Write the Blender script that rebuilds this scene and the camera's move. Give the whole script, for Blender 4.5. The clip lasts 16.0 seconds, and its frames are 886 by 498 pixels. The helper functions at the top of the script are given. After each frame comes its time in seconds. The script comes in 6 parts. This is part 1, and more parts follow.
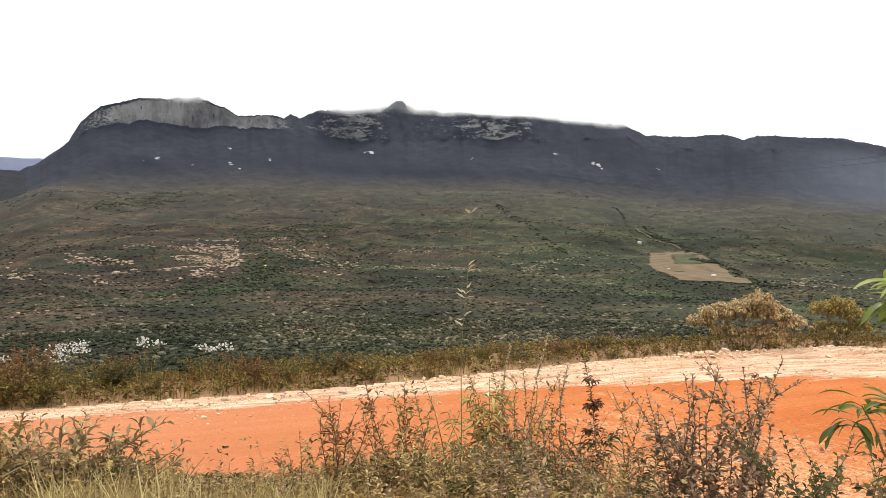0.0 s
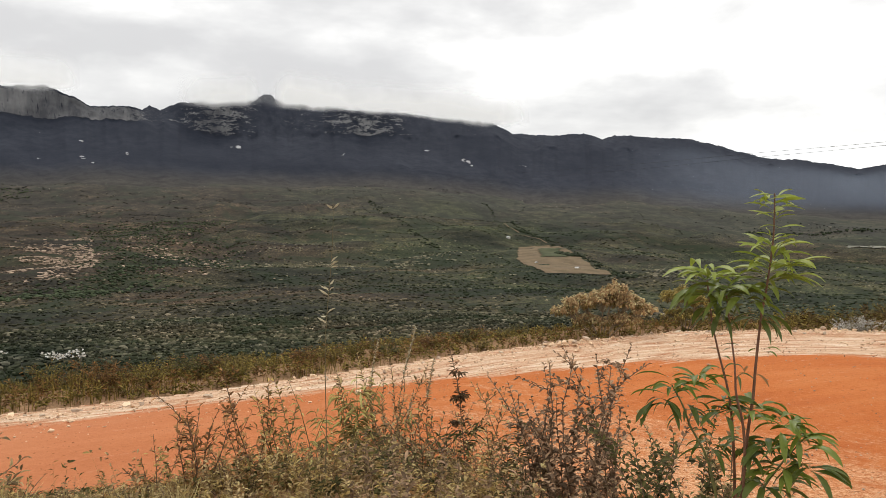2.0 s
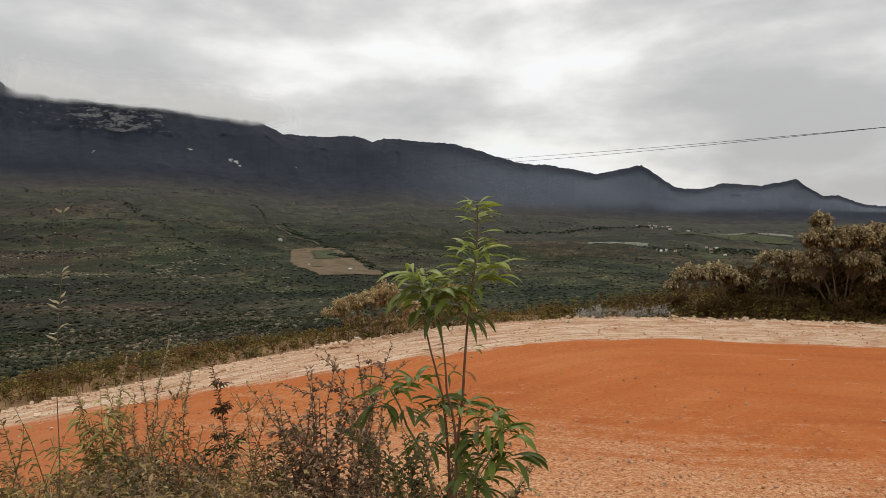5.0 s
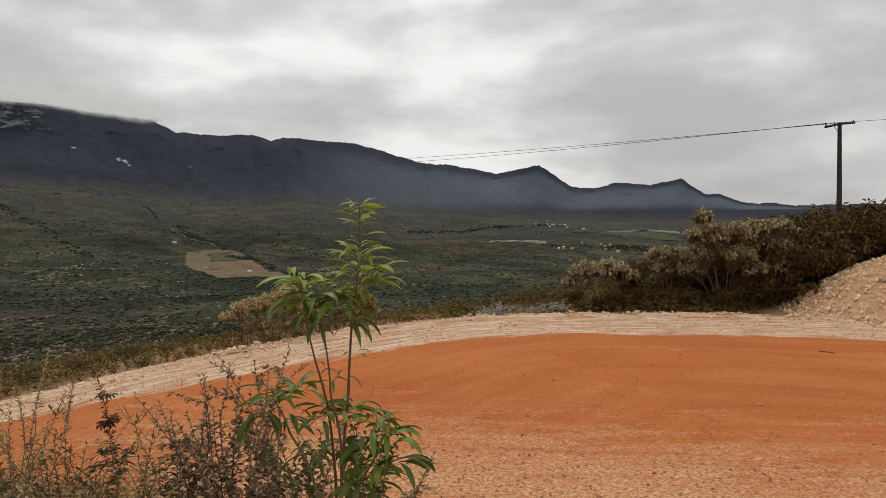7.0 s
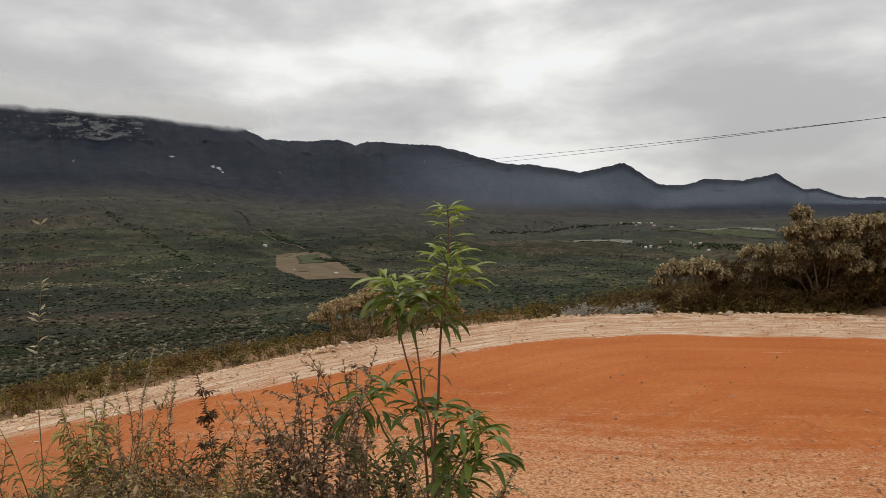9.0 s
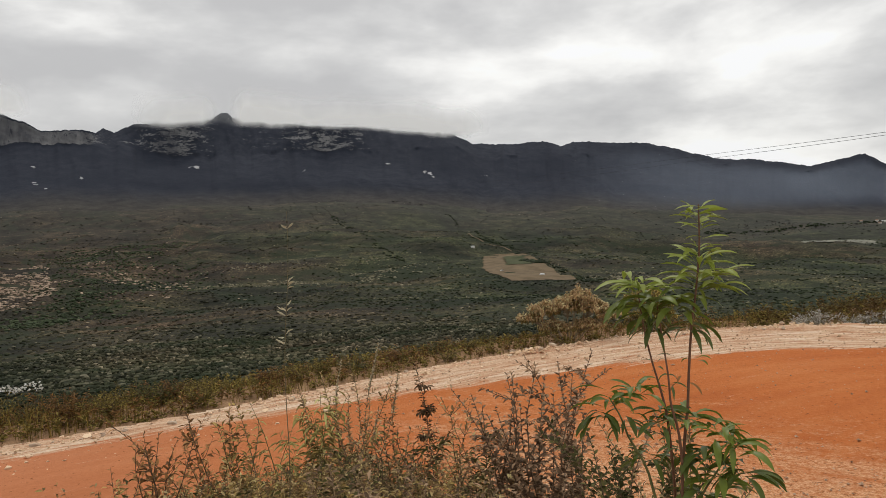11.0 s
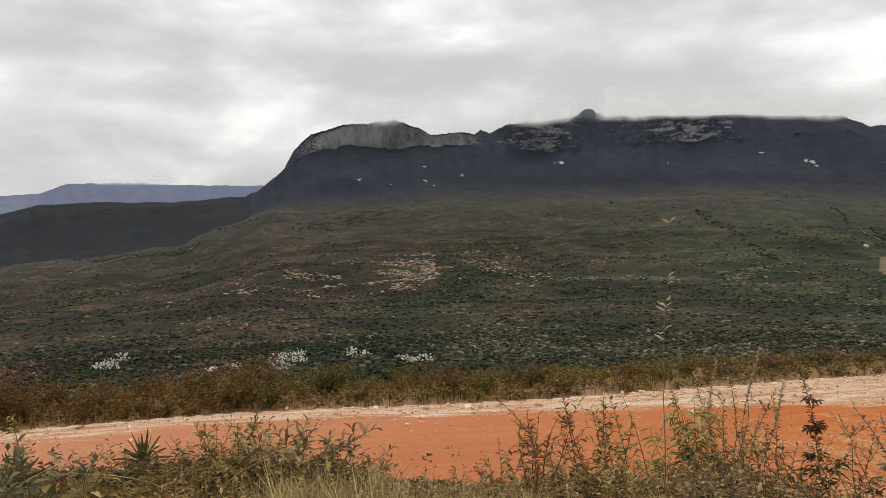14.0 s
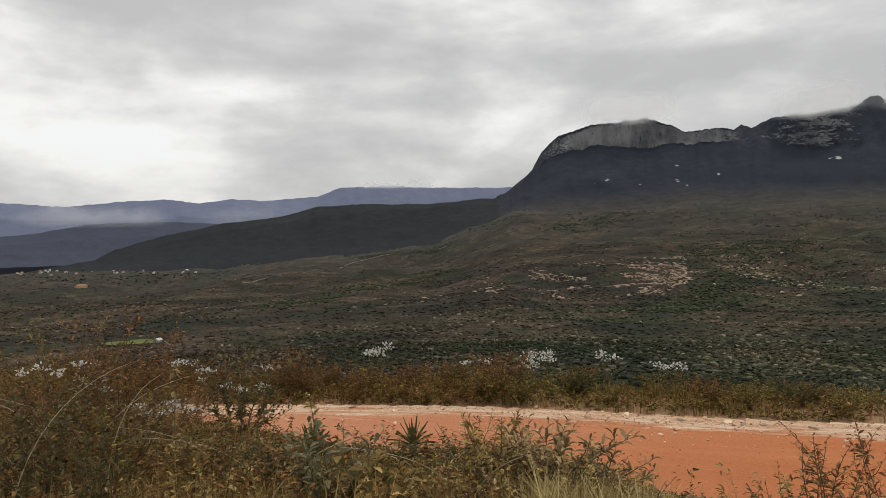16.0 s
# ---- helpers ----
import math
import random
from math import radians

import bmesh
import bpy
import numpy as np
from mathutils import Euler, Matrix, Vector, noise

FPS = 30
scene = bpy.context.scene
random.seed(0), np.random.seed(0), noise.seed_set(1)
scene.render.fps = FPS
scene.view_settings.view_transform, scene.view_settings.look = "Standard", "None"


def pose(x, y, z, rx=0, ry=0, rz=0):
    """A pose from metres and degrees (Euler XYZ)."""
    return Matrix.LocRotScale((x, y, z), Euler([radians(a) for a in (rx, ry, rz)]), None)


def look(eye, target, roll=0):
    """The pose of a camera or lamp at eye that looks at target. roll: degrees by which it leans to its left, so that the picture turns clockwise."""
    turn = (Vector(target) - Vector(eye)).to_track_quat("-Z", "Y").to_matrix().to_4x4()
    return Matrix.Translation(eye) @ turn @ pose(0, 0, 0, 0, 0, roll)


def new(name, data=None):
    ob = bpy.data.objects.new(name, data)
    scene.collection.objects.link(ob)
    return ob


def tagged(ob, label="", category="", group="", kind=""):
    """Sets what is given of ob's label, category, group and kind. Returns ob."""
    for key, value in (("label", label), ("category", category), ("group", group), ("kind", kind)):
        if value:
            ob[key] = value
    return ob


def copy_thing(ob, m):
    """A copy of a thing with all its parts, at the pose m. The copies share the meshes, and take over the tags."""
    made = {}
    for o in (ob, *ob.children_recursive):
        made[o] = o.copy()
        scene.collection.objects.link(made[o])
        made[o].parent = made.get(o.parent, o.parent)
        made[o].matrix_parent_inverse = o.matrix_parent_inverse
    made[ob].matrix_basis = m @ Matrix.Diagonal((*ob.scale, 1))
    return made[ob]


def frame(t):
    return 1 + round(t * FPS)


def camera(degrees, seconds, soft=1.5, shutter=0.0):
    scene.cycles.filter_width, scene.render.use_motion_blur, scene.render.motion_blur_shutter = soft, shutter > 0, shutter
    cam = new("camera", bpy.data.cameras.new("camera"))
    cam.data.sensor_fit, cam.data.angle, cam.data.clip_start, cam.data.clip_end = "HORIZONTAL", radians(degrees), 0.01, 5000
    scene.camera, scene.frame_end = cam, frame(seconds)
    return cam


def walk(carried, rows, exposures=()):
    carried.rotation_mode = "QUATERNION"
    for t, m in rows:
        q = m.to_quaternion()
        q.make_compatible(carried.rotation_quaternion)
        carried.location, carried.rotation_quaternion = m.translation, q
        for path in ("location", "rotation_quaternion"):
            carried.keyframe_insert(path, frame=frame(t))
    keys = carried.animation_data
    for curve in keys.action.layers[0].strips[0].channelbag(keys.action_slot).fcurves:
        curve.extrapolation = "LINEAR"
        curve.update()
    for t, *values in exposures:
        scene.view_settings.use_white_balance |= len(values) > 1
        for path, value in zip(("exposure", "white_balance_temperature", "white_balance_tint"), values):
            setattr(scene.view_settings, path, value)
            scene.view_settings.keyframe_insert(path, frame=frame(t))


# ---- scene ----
EYE = 3.2   # height of the lens over the road
cam = camera(63.25, 16.0, soft=0.65)
ROWS = [   # seconds, x, y, z, yaw, pitch, roll
    (0.0, -0.001, 0.000, -0.001, 0.00, -2.20, -0.01),
    (0.5, 0.017, 0.005, -0.004, -2.37, -2.31, 0.60),
    (1.0, 0.027, 0.007, -0.003, -5.39, -2.35, 0.62),
    (1.5, 0.038, -0.003, -0.004, -7.06, -2.02, 0.29),
    (2.0, 0.057, -0.003, -0.004, -10.11, -2.53, 0.31),
    (2.5, 0.077, -0.009, -0.001, -13.50, -2.17, 0.47),
    (3.0, 0.092, -0.015, 0.003, -16.03, -1.64, 0.27),
    (3.5, 0.106, -0.010, 0.003, -19.53, -1.32, 0.16),
    (4.0, 0.115, -0.010, 0.003, -22.46, -2.00, 0.31),
    (4.5, 0.129, -0.009, 0.003, -25.41, -2.04, 0.83),
    (5.0, 0.146, -0.010, 0.003, -28.06, -2.57, 0.72),
    (7.5, 0.177, -0.023, 0.006, -36.26, -2.64, 1.28),
    (8.0, 0.176, -0.031, 0.005, -34.91, -2.67, 1.54),
    (10.5, 0.120, -0.016, 0.012, -17.47, -1.87, 2.54),
    (11.0, 0.106, -0.010, 0.011, -12.98, -1.68, 2.68),
    (11.5, 0.089, 0.001, 0.011, -8.14, -1.37, 2.38),
    (12.0, 0.067, -0.001, 0.012, -3.91, -1.15, 2.11),
    (12.5, 0.052, -0.010, 0.010, 0.39, -1.06, 1.88),
    (13.0, 0.039, -0.009, 0.013, 4.60, -1.23, 1.40),
    (13.5, 0.019, -0.015, 0.012, 9.71, -1.22, 1.59),
    (14.0, -0.010, -0.034, 0.015, 15.14, -1.05, 1.86),
    (14.5, -0.048, -0.062, 0.020, 20.88, -0.45, 1.97),
    (15.0, -0.078, -0.091, 0.025, 26.14, 0.07, 1.85),
    (15.5, -0.096, -0.090, 0.019, 30.63, -0.30, 1.73),
    (16.0, -0.113, -0.099, 0.022, 34.52, -0.46, 1.09),
]
EXPOSURES = [(0.0, 0.88), (1.0, 0.72), (1.5, 0.54), (2.5, 0.2), (3.5, 0.05), (5.0, -0.12), (8.0, -0.2), (11.0, -0.1), (12.5, 0.0), (14.0, 0.08), (14.7, 0.1), (16.0, -0.12)]
walk(cam, [(t, pose(x, y, EYE + z, 90 + pitch, roll, yaw)) for t, x, y, z, yaw, pitch, roll in ROWS], EXPOSURES)

# ---- world and sun ----
world = bpy.data.worlds.new("overcast_sky")
scene.world = world
world.use_nodes = True
wn, wl = world.node_tree.nodes, world.node_tree.links
wn.clear()
SUN_ELEV, SUN_AZ = 52.0, 12.0
sky = wn.new("ShaderNodeTexSky")
sky.sky_type = "NISHITA"
sky.sun_disc = False
sky.sun_elevation = radians(SUN_ELEV)
sky.sun_rotation = radians(SUN_AZ)
tc = wn.new("ShaderNodeTexCoord")
def wmath(op, p, q=0.0):
    k = wn.new("ShaderNodeMath")
    k.operation = op
    for sock, v in zip(k.inputs, (p, q)):
        if isinstance(v, (int, float)):
            sock.default_value = v
        else:
            wl.new(v, sock)
    return k.outputs[0]


# layered cloud: long flat banks with bright gaps between them, finer towards the horizon
sep = wn.new("ShaderNodeSeparateXYZ")
wl.new(tc.outputs["Generated"], sep.inputs[0])


def sky_noise(stretch, lean, scale, detail, rough, dist):
    """Noise over the directions of the sky, drawn out level by the factor stretch."""
    lay = wn.new("ShaderNodeMapping")
    lay.inputs["Scale"].default_value = (1.0, 1.0, stretch)
    lay.inputs["Location"].default_value = lean
    wl.new(tc.outputs["Generated"], lay.inputs[0])
    k = wn.new("ShaderNodeTexNoise")
    for key, val in (("Scale", scale), ("Detail", detail), ("Roughness", rough), ("Distortion", dist)):
        k.inputs[key].default_value = val
    wl.new(lay.outputs[0], k.inputs["Vector"])
    return k.outputs["Fac"]


banks = sky_noise(3.4, (4.1, 1.7, 0.35), 2.1, 6.0, 0.50, 0.25)
gaps = sky_noise(2.2, (0.6, 3.2, 1.9), 5.2, 5.0, 0.52, 0.1)
cover = wmath("ADD", wmath("MULTIPLY", banks, 0.62), wmath("MULTIPLY", gaps, 0.38))
cr = wn.new("ShaderNodeValToRGB")
cr.color_ramp.interpolation = "B_SPLINE"
for k, (p, c) in enumerate(((0.39, (0.53, 0.525, 0.525)), (0.47, (0.69, 0.685, 0.675)), (0.53, (0.84, 0.83, 0.81)), (0.63, (1.18, 1.17, 1.13)))):
    e = cr.color_ramp.elements[k] if k < 2 else cr.color_ramp.elements.new(p)
    e.position, e.color = p, (*c, 1)
wl.new(cover, cr.inputs[0])
glow = wn.new("ShaderNodeMapRange")
glow.inputs[1].default_value, glow.inputs[2].default_value, glow.inputs[3].default_value, glow.inputs[4].default_value = 0.0, 0.4, 0.98, 1.15
wl.new(wmath("ABSOLUTE", sep.outputs["Z"]), glow.inputs[0])
bg1 = wn.new("ShaderNodeBackground")
bg1.inputs["Strength"].default_value = 0.06
wl.new(sky.outputs[0], bg1.inputs[0])
bg2 = wn.new("ShaderNodeBackground")
wl.new(wmath("MULTIPLY", glow.outputs[0], 1.01), bg2.inputs["Strength"])
wl.new(cr.outputs[0], bg2.inputs[0])
mixw = wn.new("ShaderNodeMixShader")
mixw.inputs[0].default_value = 0.93
wl.new(bg1.outputs[0], mixw.inputs[1])
wl.new(bg2.outputs[0], mixw.inputs[2])
wout = wn.new("ShaderNodeOutputWorld")
wl.new(mixw.outputs[0], wout.inputs[0])

sun_data = bpy.data.lights.new("sun", "SUN")
sun_data.energy, sun_data.angle, sun_data.color = 1.0, radians(14), (1.0, 0.95, 0.88)
sun = new("sun", sun_data)
_a, _e = radians(SUN_AZ), radians(SUN_ELEV)
sun.matrix_world = look((0, 0, 60), (-60 * math.sin(_a) * math.cos(_e), -60 * math.cos(_a) * math.cos(_e), 60 - 60 * math.sin(_e)))


# ---- materials ----
def material(name, rough=0.85, spec=0.3):
    m = bpy.data.materials.new(name)
    m.use_nodes = True
    nt = m.node_tree
    b = nt.nodes["Principled BSDF"]
    b.inputs["Roughness"].default_value = rough
    b.inputs["Specular IOR Level"].default_value = spec
    return m, nt, b


def coords(nt, scale=(1, 1, 1), rot=(0, 0, 0)):
    t, m = nt.nodes.new("ShaderNodeTexCoord"), nt.nodes.new("ShaderNodeMapping")
    m.inputs["Scale"].default_value = scale
    m.inputs["Rotation"].default_value = rot
    nt.links.new(t.outputs["Object"], m.inputs["Vector"])
    return m.outputs[0]


def noise_tex(nt, vec, scale, detail=4.0, rough=0.55, dist=0.0):
    n = nt.nodes.new("ShaderNodeTexNoise")
    n.inputs["Scale"].default_value, n.inputs["Detail"].default_value = scale, detail
    n.inputs["Roughness"].default_value, n.inputs["Distortion"].default_value = rough, dist
    nt.links.new(vec, n.inputs["Vector"])
    return n.outputs["Fac"]


def ramp(nt, fac, stops):
    r = nt.nodes.new("ShaderNodeValToRGB")
    e = r.color_ramp.elements
    while len(e) < len(stops):
        e.new(0.5)
    for k, (p, c) in zip(e, stops):
        k.position = p
        k.color = (*c, 1) if len(c) == 3 else c
    nt.links.new(fac, r.inputs[0])
    return r.outputs[0]


def mix(nt, fac, a, b, how="MIX"):
    m = nt.nodes.new("ShaderNodeMix")
    m.data_type, m.blend_type = "RGBA", how
    for sock, v in ((m.inputs[0], fac), (m.inputs[6], a), (m.inputs[7], b)):
        if isinstance(v, (int, float)):
            sock.default_value = v
        elif isinstance(v, tuple):
            sock.default_value = (*v, 1)
        else:
            nt.links.new(v, sock)
    return m.outputs[2]


def calc(nt, op, a, b=0.0, c=0.0):
    m = nt.nodes.new("ShaderNodeMath")
    m.operation = op
    m.use_clamp = False
    for sock, v in zip(m.inputs, (a, b, c)):
        if isinstance(v, (int, float)):
            sock.default_value = v
        else:
            nt.links.new(v, sock)
    return m.outputs[0]


def bump(nt, b, height, strength=0.5, dist=0.05):
    n = nt.nodes.new("ShaderNodeBump")
    n.inputs["Strength"].default_value, n.inputs["Distance"].default_value = strength, dist
    nt.links.new(height, n.inputs["Height"])
    nt.links.new(n.outputs[0], b.inputs["Normal"])


def leaf_material(name, dark, light, rough=0.7, trans=0.38, island=True, spec=0.12):
    """Foliage: every leaf has its own tone between dark and light."""
    m, nt, b = material(name, rough, spec)
    if island:
        src = nt.nodes.new("ShaderNodeNewGeometry").outputs["Random Per Island"]
    else:
        src = nt.nodes.new("ShaderNodeObjectInfo").outputs["Random"]
    v = coords(nt)
    patch = noise_tex(nt, v, 3.0, 2)
    fac = calc(nt, "ADD", calc(nt, "MULTIPLY", src, 0.6), calc(nt, "MULTIPLY", patch, 0.45))
    col = ramp(nt, fac, [(0.15, tuple(0.75 * c for c in dark)), (0.5, tuple(0.7 * p + 0.3 * q for p, q in zip(dark, light))), (0.88, tuple(min(0.85, c * 1.35) for c in light))])
    fine = noise_tex(nt, v, 60.0, 2)
    col = mix(nt, 0.25, col, mix(nt, fine, tuple(c * 0.6 for c in dark), light))
    nt.links.new(col, b.inputs["Base Color"])
    if trans:
        tr = nt.nodes.new("ShaderNodeBsdfTranslucent")
        nt.links.new(col, tr.inputs[0])
        ms = nt.nodes.new("ShaderNodeMixShader")
        ms.inputs[0].default_value = trans
        nt.links.new(b.outputs[0], ms.inputs[1])
        nt.links.new(tr.outputs[0], ms.inputs[2])
        nt.links.new(ms.outputs[0], nt.nodes["Material Output"].inputs[0])
    return m


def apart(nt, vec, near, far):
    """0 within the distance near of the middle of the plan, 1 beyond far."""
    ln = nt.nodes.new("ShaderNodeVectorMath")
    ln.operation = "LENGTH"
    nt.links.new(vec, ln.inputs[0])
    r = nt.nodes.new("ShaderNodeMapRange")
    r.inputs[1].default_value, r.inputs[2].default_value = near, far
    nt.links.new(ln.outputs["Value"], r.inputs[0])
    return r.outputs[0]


def valley_zone(nt, v):
    """0 on green land, 1 on brown: patches, and browner towards the west and the mountain."""
    sep = nt.nodes.new("ShaderNodeSeparateXYZ")
    nt.links.new(v, sep.inputs[0])
    west = nt.nodes.new("ShaderNodeMapRange")
    for k, val in zip(range(1, 5), (250.0, -450.0, -0.07, 0.17)):
        west.inputs[k].default_value = val
    nt.links.new(sep.outputs["X"], west.inputs[0])
    f = calc(nt, "ADD", noise_tex(nt, v, 0.0030, 6, 0.6), west.outputs[0])
    return ramp(nt, f, [(0.38, (0, 0, 0)), (0.62, (1, 1, 1))])


def gullies(nt, v):
    """Thin branching runnels, 1 along them."""
    n = noise_tex(nt, v, 0.0042, 5, 0.55, 0.6)
    return ramp(nt, calc(nt, "ABSOLUTE", calc(nt, "SUBTRACT", n, 0.5)), [(0.006, (0.8, 0.8, 0.8)), (0.03, (0, 0, 0))])


def ground_material():
    """Bare soil and scrub floor: earthy near, brown and dark green over the valley, wooded below the mountain."""
    m, nt, b = material("scrub_ground", 0.95, 0.1)
    v = coords(nt)
    near = ramp(nt, noise_tex(nt, v, 1.3, 6), [(0.3, (0.20, 0.115, 0.055)), (0.55, (0.36, 0.20, 0.105)), (0.75, (0.30, 0.19, 0.10))])
    near = mix(nt, 0.5, near, ramp(nt, noise_tex(nt, v, 22.0, 5, 0.75), [(0.35, (0.07, 0.042, 0.02)), (0.65, (0.48, 0.31, 0.18))]))
    mid = noise_tex(nt, v, 0.030, 9, 0.72)
    green = ramp(nt, mid, [(0.34, (0.022, 0.030, 0.014)), (0.5, (0.046, 0.056, 0.028)), (0.66, (0.092, 0.098, 0.054))])
    brown = ramp(nt, mid, [(0.34, (0.028, 0.021, 0.014)), (0.5, (0.056, 0.042, 0.029)), (0.66, (0.120, 0.090, 0.062))])
    valley = mix(nt, valley_zone(nt, v), green, brown)
    speck = noise_tex(nt, v, 0.30, 4, 0.78)
    valley = mix(nt, 0.8, valley, mix(nt, 1.0, valley, ramp(nt, speck, [(0.38, (0.25, 0.28, 0.25)), (0.52, (1, 1, 1)), (0.62, (3.0, 2.7, 2.3))]), "MULTIPLY"))
    broad = noise_tex(nt, v, 0.0065, 4, 0.6)
    valley = mix(nt, 1.0, valley, ramp(nt, broad, [(0.38, (0.26, 0.29, 0.30)), (0.50, (0.62, 0.62, 0.61)), (0.62, (0.95, 0.90, 0.84))]), "MULTIPLY")
    valley = mix(nt, gullies(nt, v), valley, (0.018, 0.026, 0.012))
    # Wood below the mountain; its tone is lifted to stand for haze.
    wood = ramp(nt, mid, [(0.35, (0.040, 0.040, 0.036)), (0.68, (0.086, 0.080, 0.066))])
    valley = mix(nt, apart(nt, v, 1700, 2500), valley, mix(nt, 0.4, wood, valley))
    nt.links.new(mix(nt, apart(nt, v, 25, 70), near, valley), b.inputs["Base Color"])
    bump(nt, b, noise_tex(nt, v, 4.0, 6), 0.6, 0.08)
    return m


def road_material():
    """Orange laterite dragged along the way of travel; tan crushed stone where the attributes say so, dusty to the west."""
    m, nt, b = material("road_earth", 0.95, 0.1)
    v = coords(nt)
    at, run, across, loose = (nt.nodes.new("ShaderNodeAttribute") for _ in range(4))
    at.attribute_name, run.attribute_name, across.attribute_name, loose.attribute_name = "pale", "run", "across", "loose"
    comb = nt.nodes.new("ShaderNodeCombineXYZ")
    nt.links.new(calc(nt, "MULTIPLY", run.outputs["Fac"], 0.16), comb.inputs[0])
    nt.links.new(calc(nt, "MULTIPLY", across.outputs["Fac"], 2.2), comb.inputs[1])
    way = comb.outputs[0]
    base = ramp(nt, noise_tex(nt, v, 0.35, 5, 0.5), [(0.3, (0.43, 0.108, 0.022)), (0.55, (0.50, 0.140, 0.032)), (0.75, (0.55, 0.180, 0.050))])
    drag = noise_tex(nt, way, 0.6, 6, 0.6, 0.3)
    earth = mix(nt, 0.32, base, ramp(nt, drag, [(0.36, (0.40, 0.09, 0.018)), (0.5, (0.55, 0.15, 0.034)), (0.66, (0.66, 0.26, 0.095))]))
    fine = noise_tex(nt, v, 11.0, 6, 0.75)
    earth = mix(nt, 0.22, earth, ramp(nt, fine, [(0.35, (0.28, 0.085, 0.028)), (0.62, (0.58, 0.25, 0.11))]))
    sep = nt.nodes.new("ShaderNodeSeparateXYZ")
    nt.links.new(v, sep.inputs[0])
    west = nt.nodes.new("ShaderNodeMapRange")
    for k, val in zip(range(1, 5), (3.0, -10.0, 0.0, 0.72)):
        west.inputs[k].default_value = val
    nt.links.new(sep.outputs["X"], west.inputs[0])
    dust = calc(nt, "MULTIPLY", west.outputs[0], calc(nt, "ADD", 0.5, drag))
    earth = mix(nt, dust, earth, (0.56, 0.275, 0.165))
    lane = nt.nodes.new("ShaderNodeCombineXYZ")
    nt.links.new(calc(nt, "MULTIPLY", run.outputs["Fac"], 0.45), lane.inputs[0])
    nt.links.new(calc(nt, "MULTIPLY", across.outputs["Fac"], 4.2), lane.inputs[1])
    streak = noise_tex(nt, lane.outputs[0], 1.5, 9, 0.72, 0.6)
    grain = noise_tex(nt, v, 20.0, 5, 0.8)
    gravel = ramp(nt, streak, [(0.38, (0.40, 0.155, 0.07)), (0.45, (0.54, 0.30, 0.175)), (0.52, (0.66, 0.45, 0.30)), (0.62, (0.82, 0.66, 0.50))])
    gravel = mix(nt, 0.30, gravel, ramp(nt, grain, [(0.36, (0.20, 0.09, 0.045)), (0.5, (0.50, 0.31, 0.18)), (0.62, (0.80, 0.65, 0.50))]))
    chips = ramp(nt, grain, [(0.36, (0.34, 0.115, 0.042)), (0.47, (0.57, 0.265, 0.12)), (0.62, (0.82, 0.53, 0.32))])
    speckle = noise_tex(nt, v, 7.0, 7, 0.75)
    swept = nt.nodes.new("ShaderNodeCombineXYZ")
    lengthwise = calc(nt, "SUBTRACT", calc(nt, "MULTIPLY", sep.outputs["X"], 0.77), calc(nt, "MULTIPLY", sep.outputs["Y"], 0.64))
    crosswise = calc(nt, "ADD", calc(nt, "MULTIPLY", sep.outputs["X"], 0.64), calc(nt, "MULTIPLY", sep.outputs["Y"], 0.77))
    nt.links.new(calc(nt, "MULTIPLY", lengthwise, 0.35), swept.inputs[0])
    nt.links.new(calc(nt, "MULTIPLY", crosswise, 2.0), swept.inputs[1])
    drift = noise_tex(nt, swept.outputs[0], 1.2, 7, 0.68, 0.4)
    spread = calc(nt, "ADD", loose.outputs["Fac"], calc(nt, "MULTIPLY", calc(nt, "SUBTRACT", speckle, 0.5), 1.3))
    spread = calc(nt, "ADD", spread, calc(nt, "MULTIPLY", calc(nt, "SUBTRACT", drift, 0.5), 1.3))
    earth = mix(nt, ramp(nt, spread, [(0.22, (0, 0, 0)), (0.72, (0.92, 0.92, 0.92))]), earth, chips)
    clod = calc(nt, "ADD", noise_tex(nt, coords(nt, (1.0, 1.0, 1.0), (0, 0, 0.6)), 13.0, 3, 0.6), calc(nt, "MULTIPLY", loose.outputs["Fac"], 0.06))
    earth = mix(nt, ramp(nt, clod, [(0.63, (0, 0, 0)), (0.69, (0.85, 0.85, 0.85))]), earth, (0.22, 0.075, 0.025))
    ragged = calc(nt, "ADD", at.outputs["Fac"], calc(nt, "MULTIPLY", calc(nt, "SUBTRACT", streak, 0.5), 2.4))
    ragged = calc(nt, "ADD", ragged, calc(nt, "MULTIPLY", calc(nt, "SUBTRACT", fine, 0.5), 0.6))
    nt.links.new(mix(nt, ramp(nt, ragged, [(0.3, (0, 0, 0)), (0.75, (1, 1, 1))]), earth, gravel), b.inputs["Base Color"])
    bump(nt, b, noise_tex(nt, v, 18.0, 6, 0.75), 0.7, 0.04)
    return m


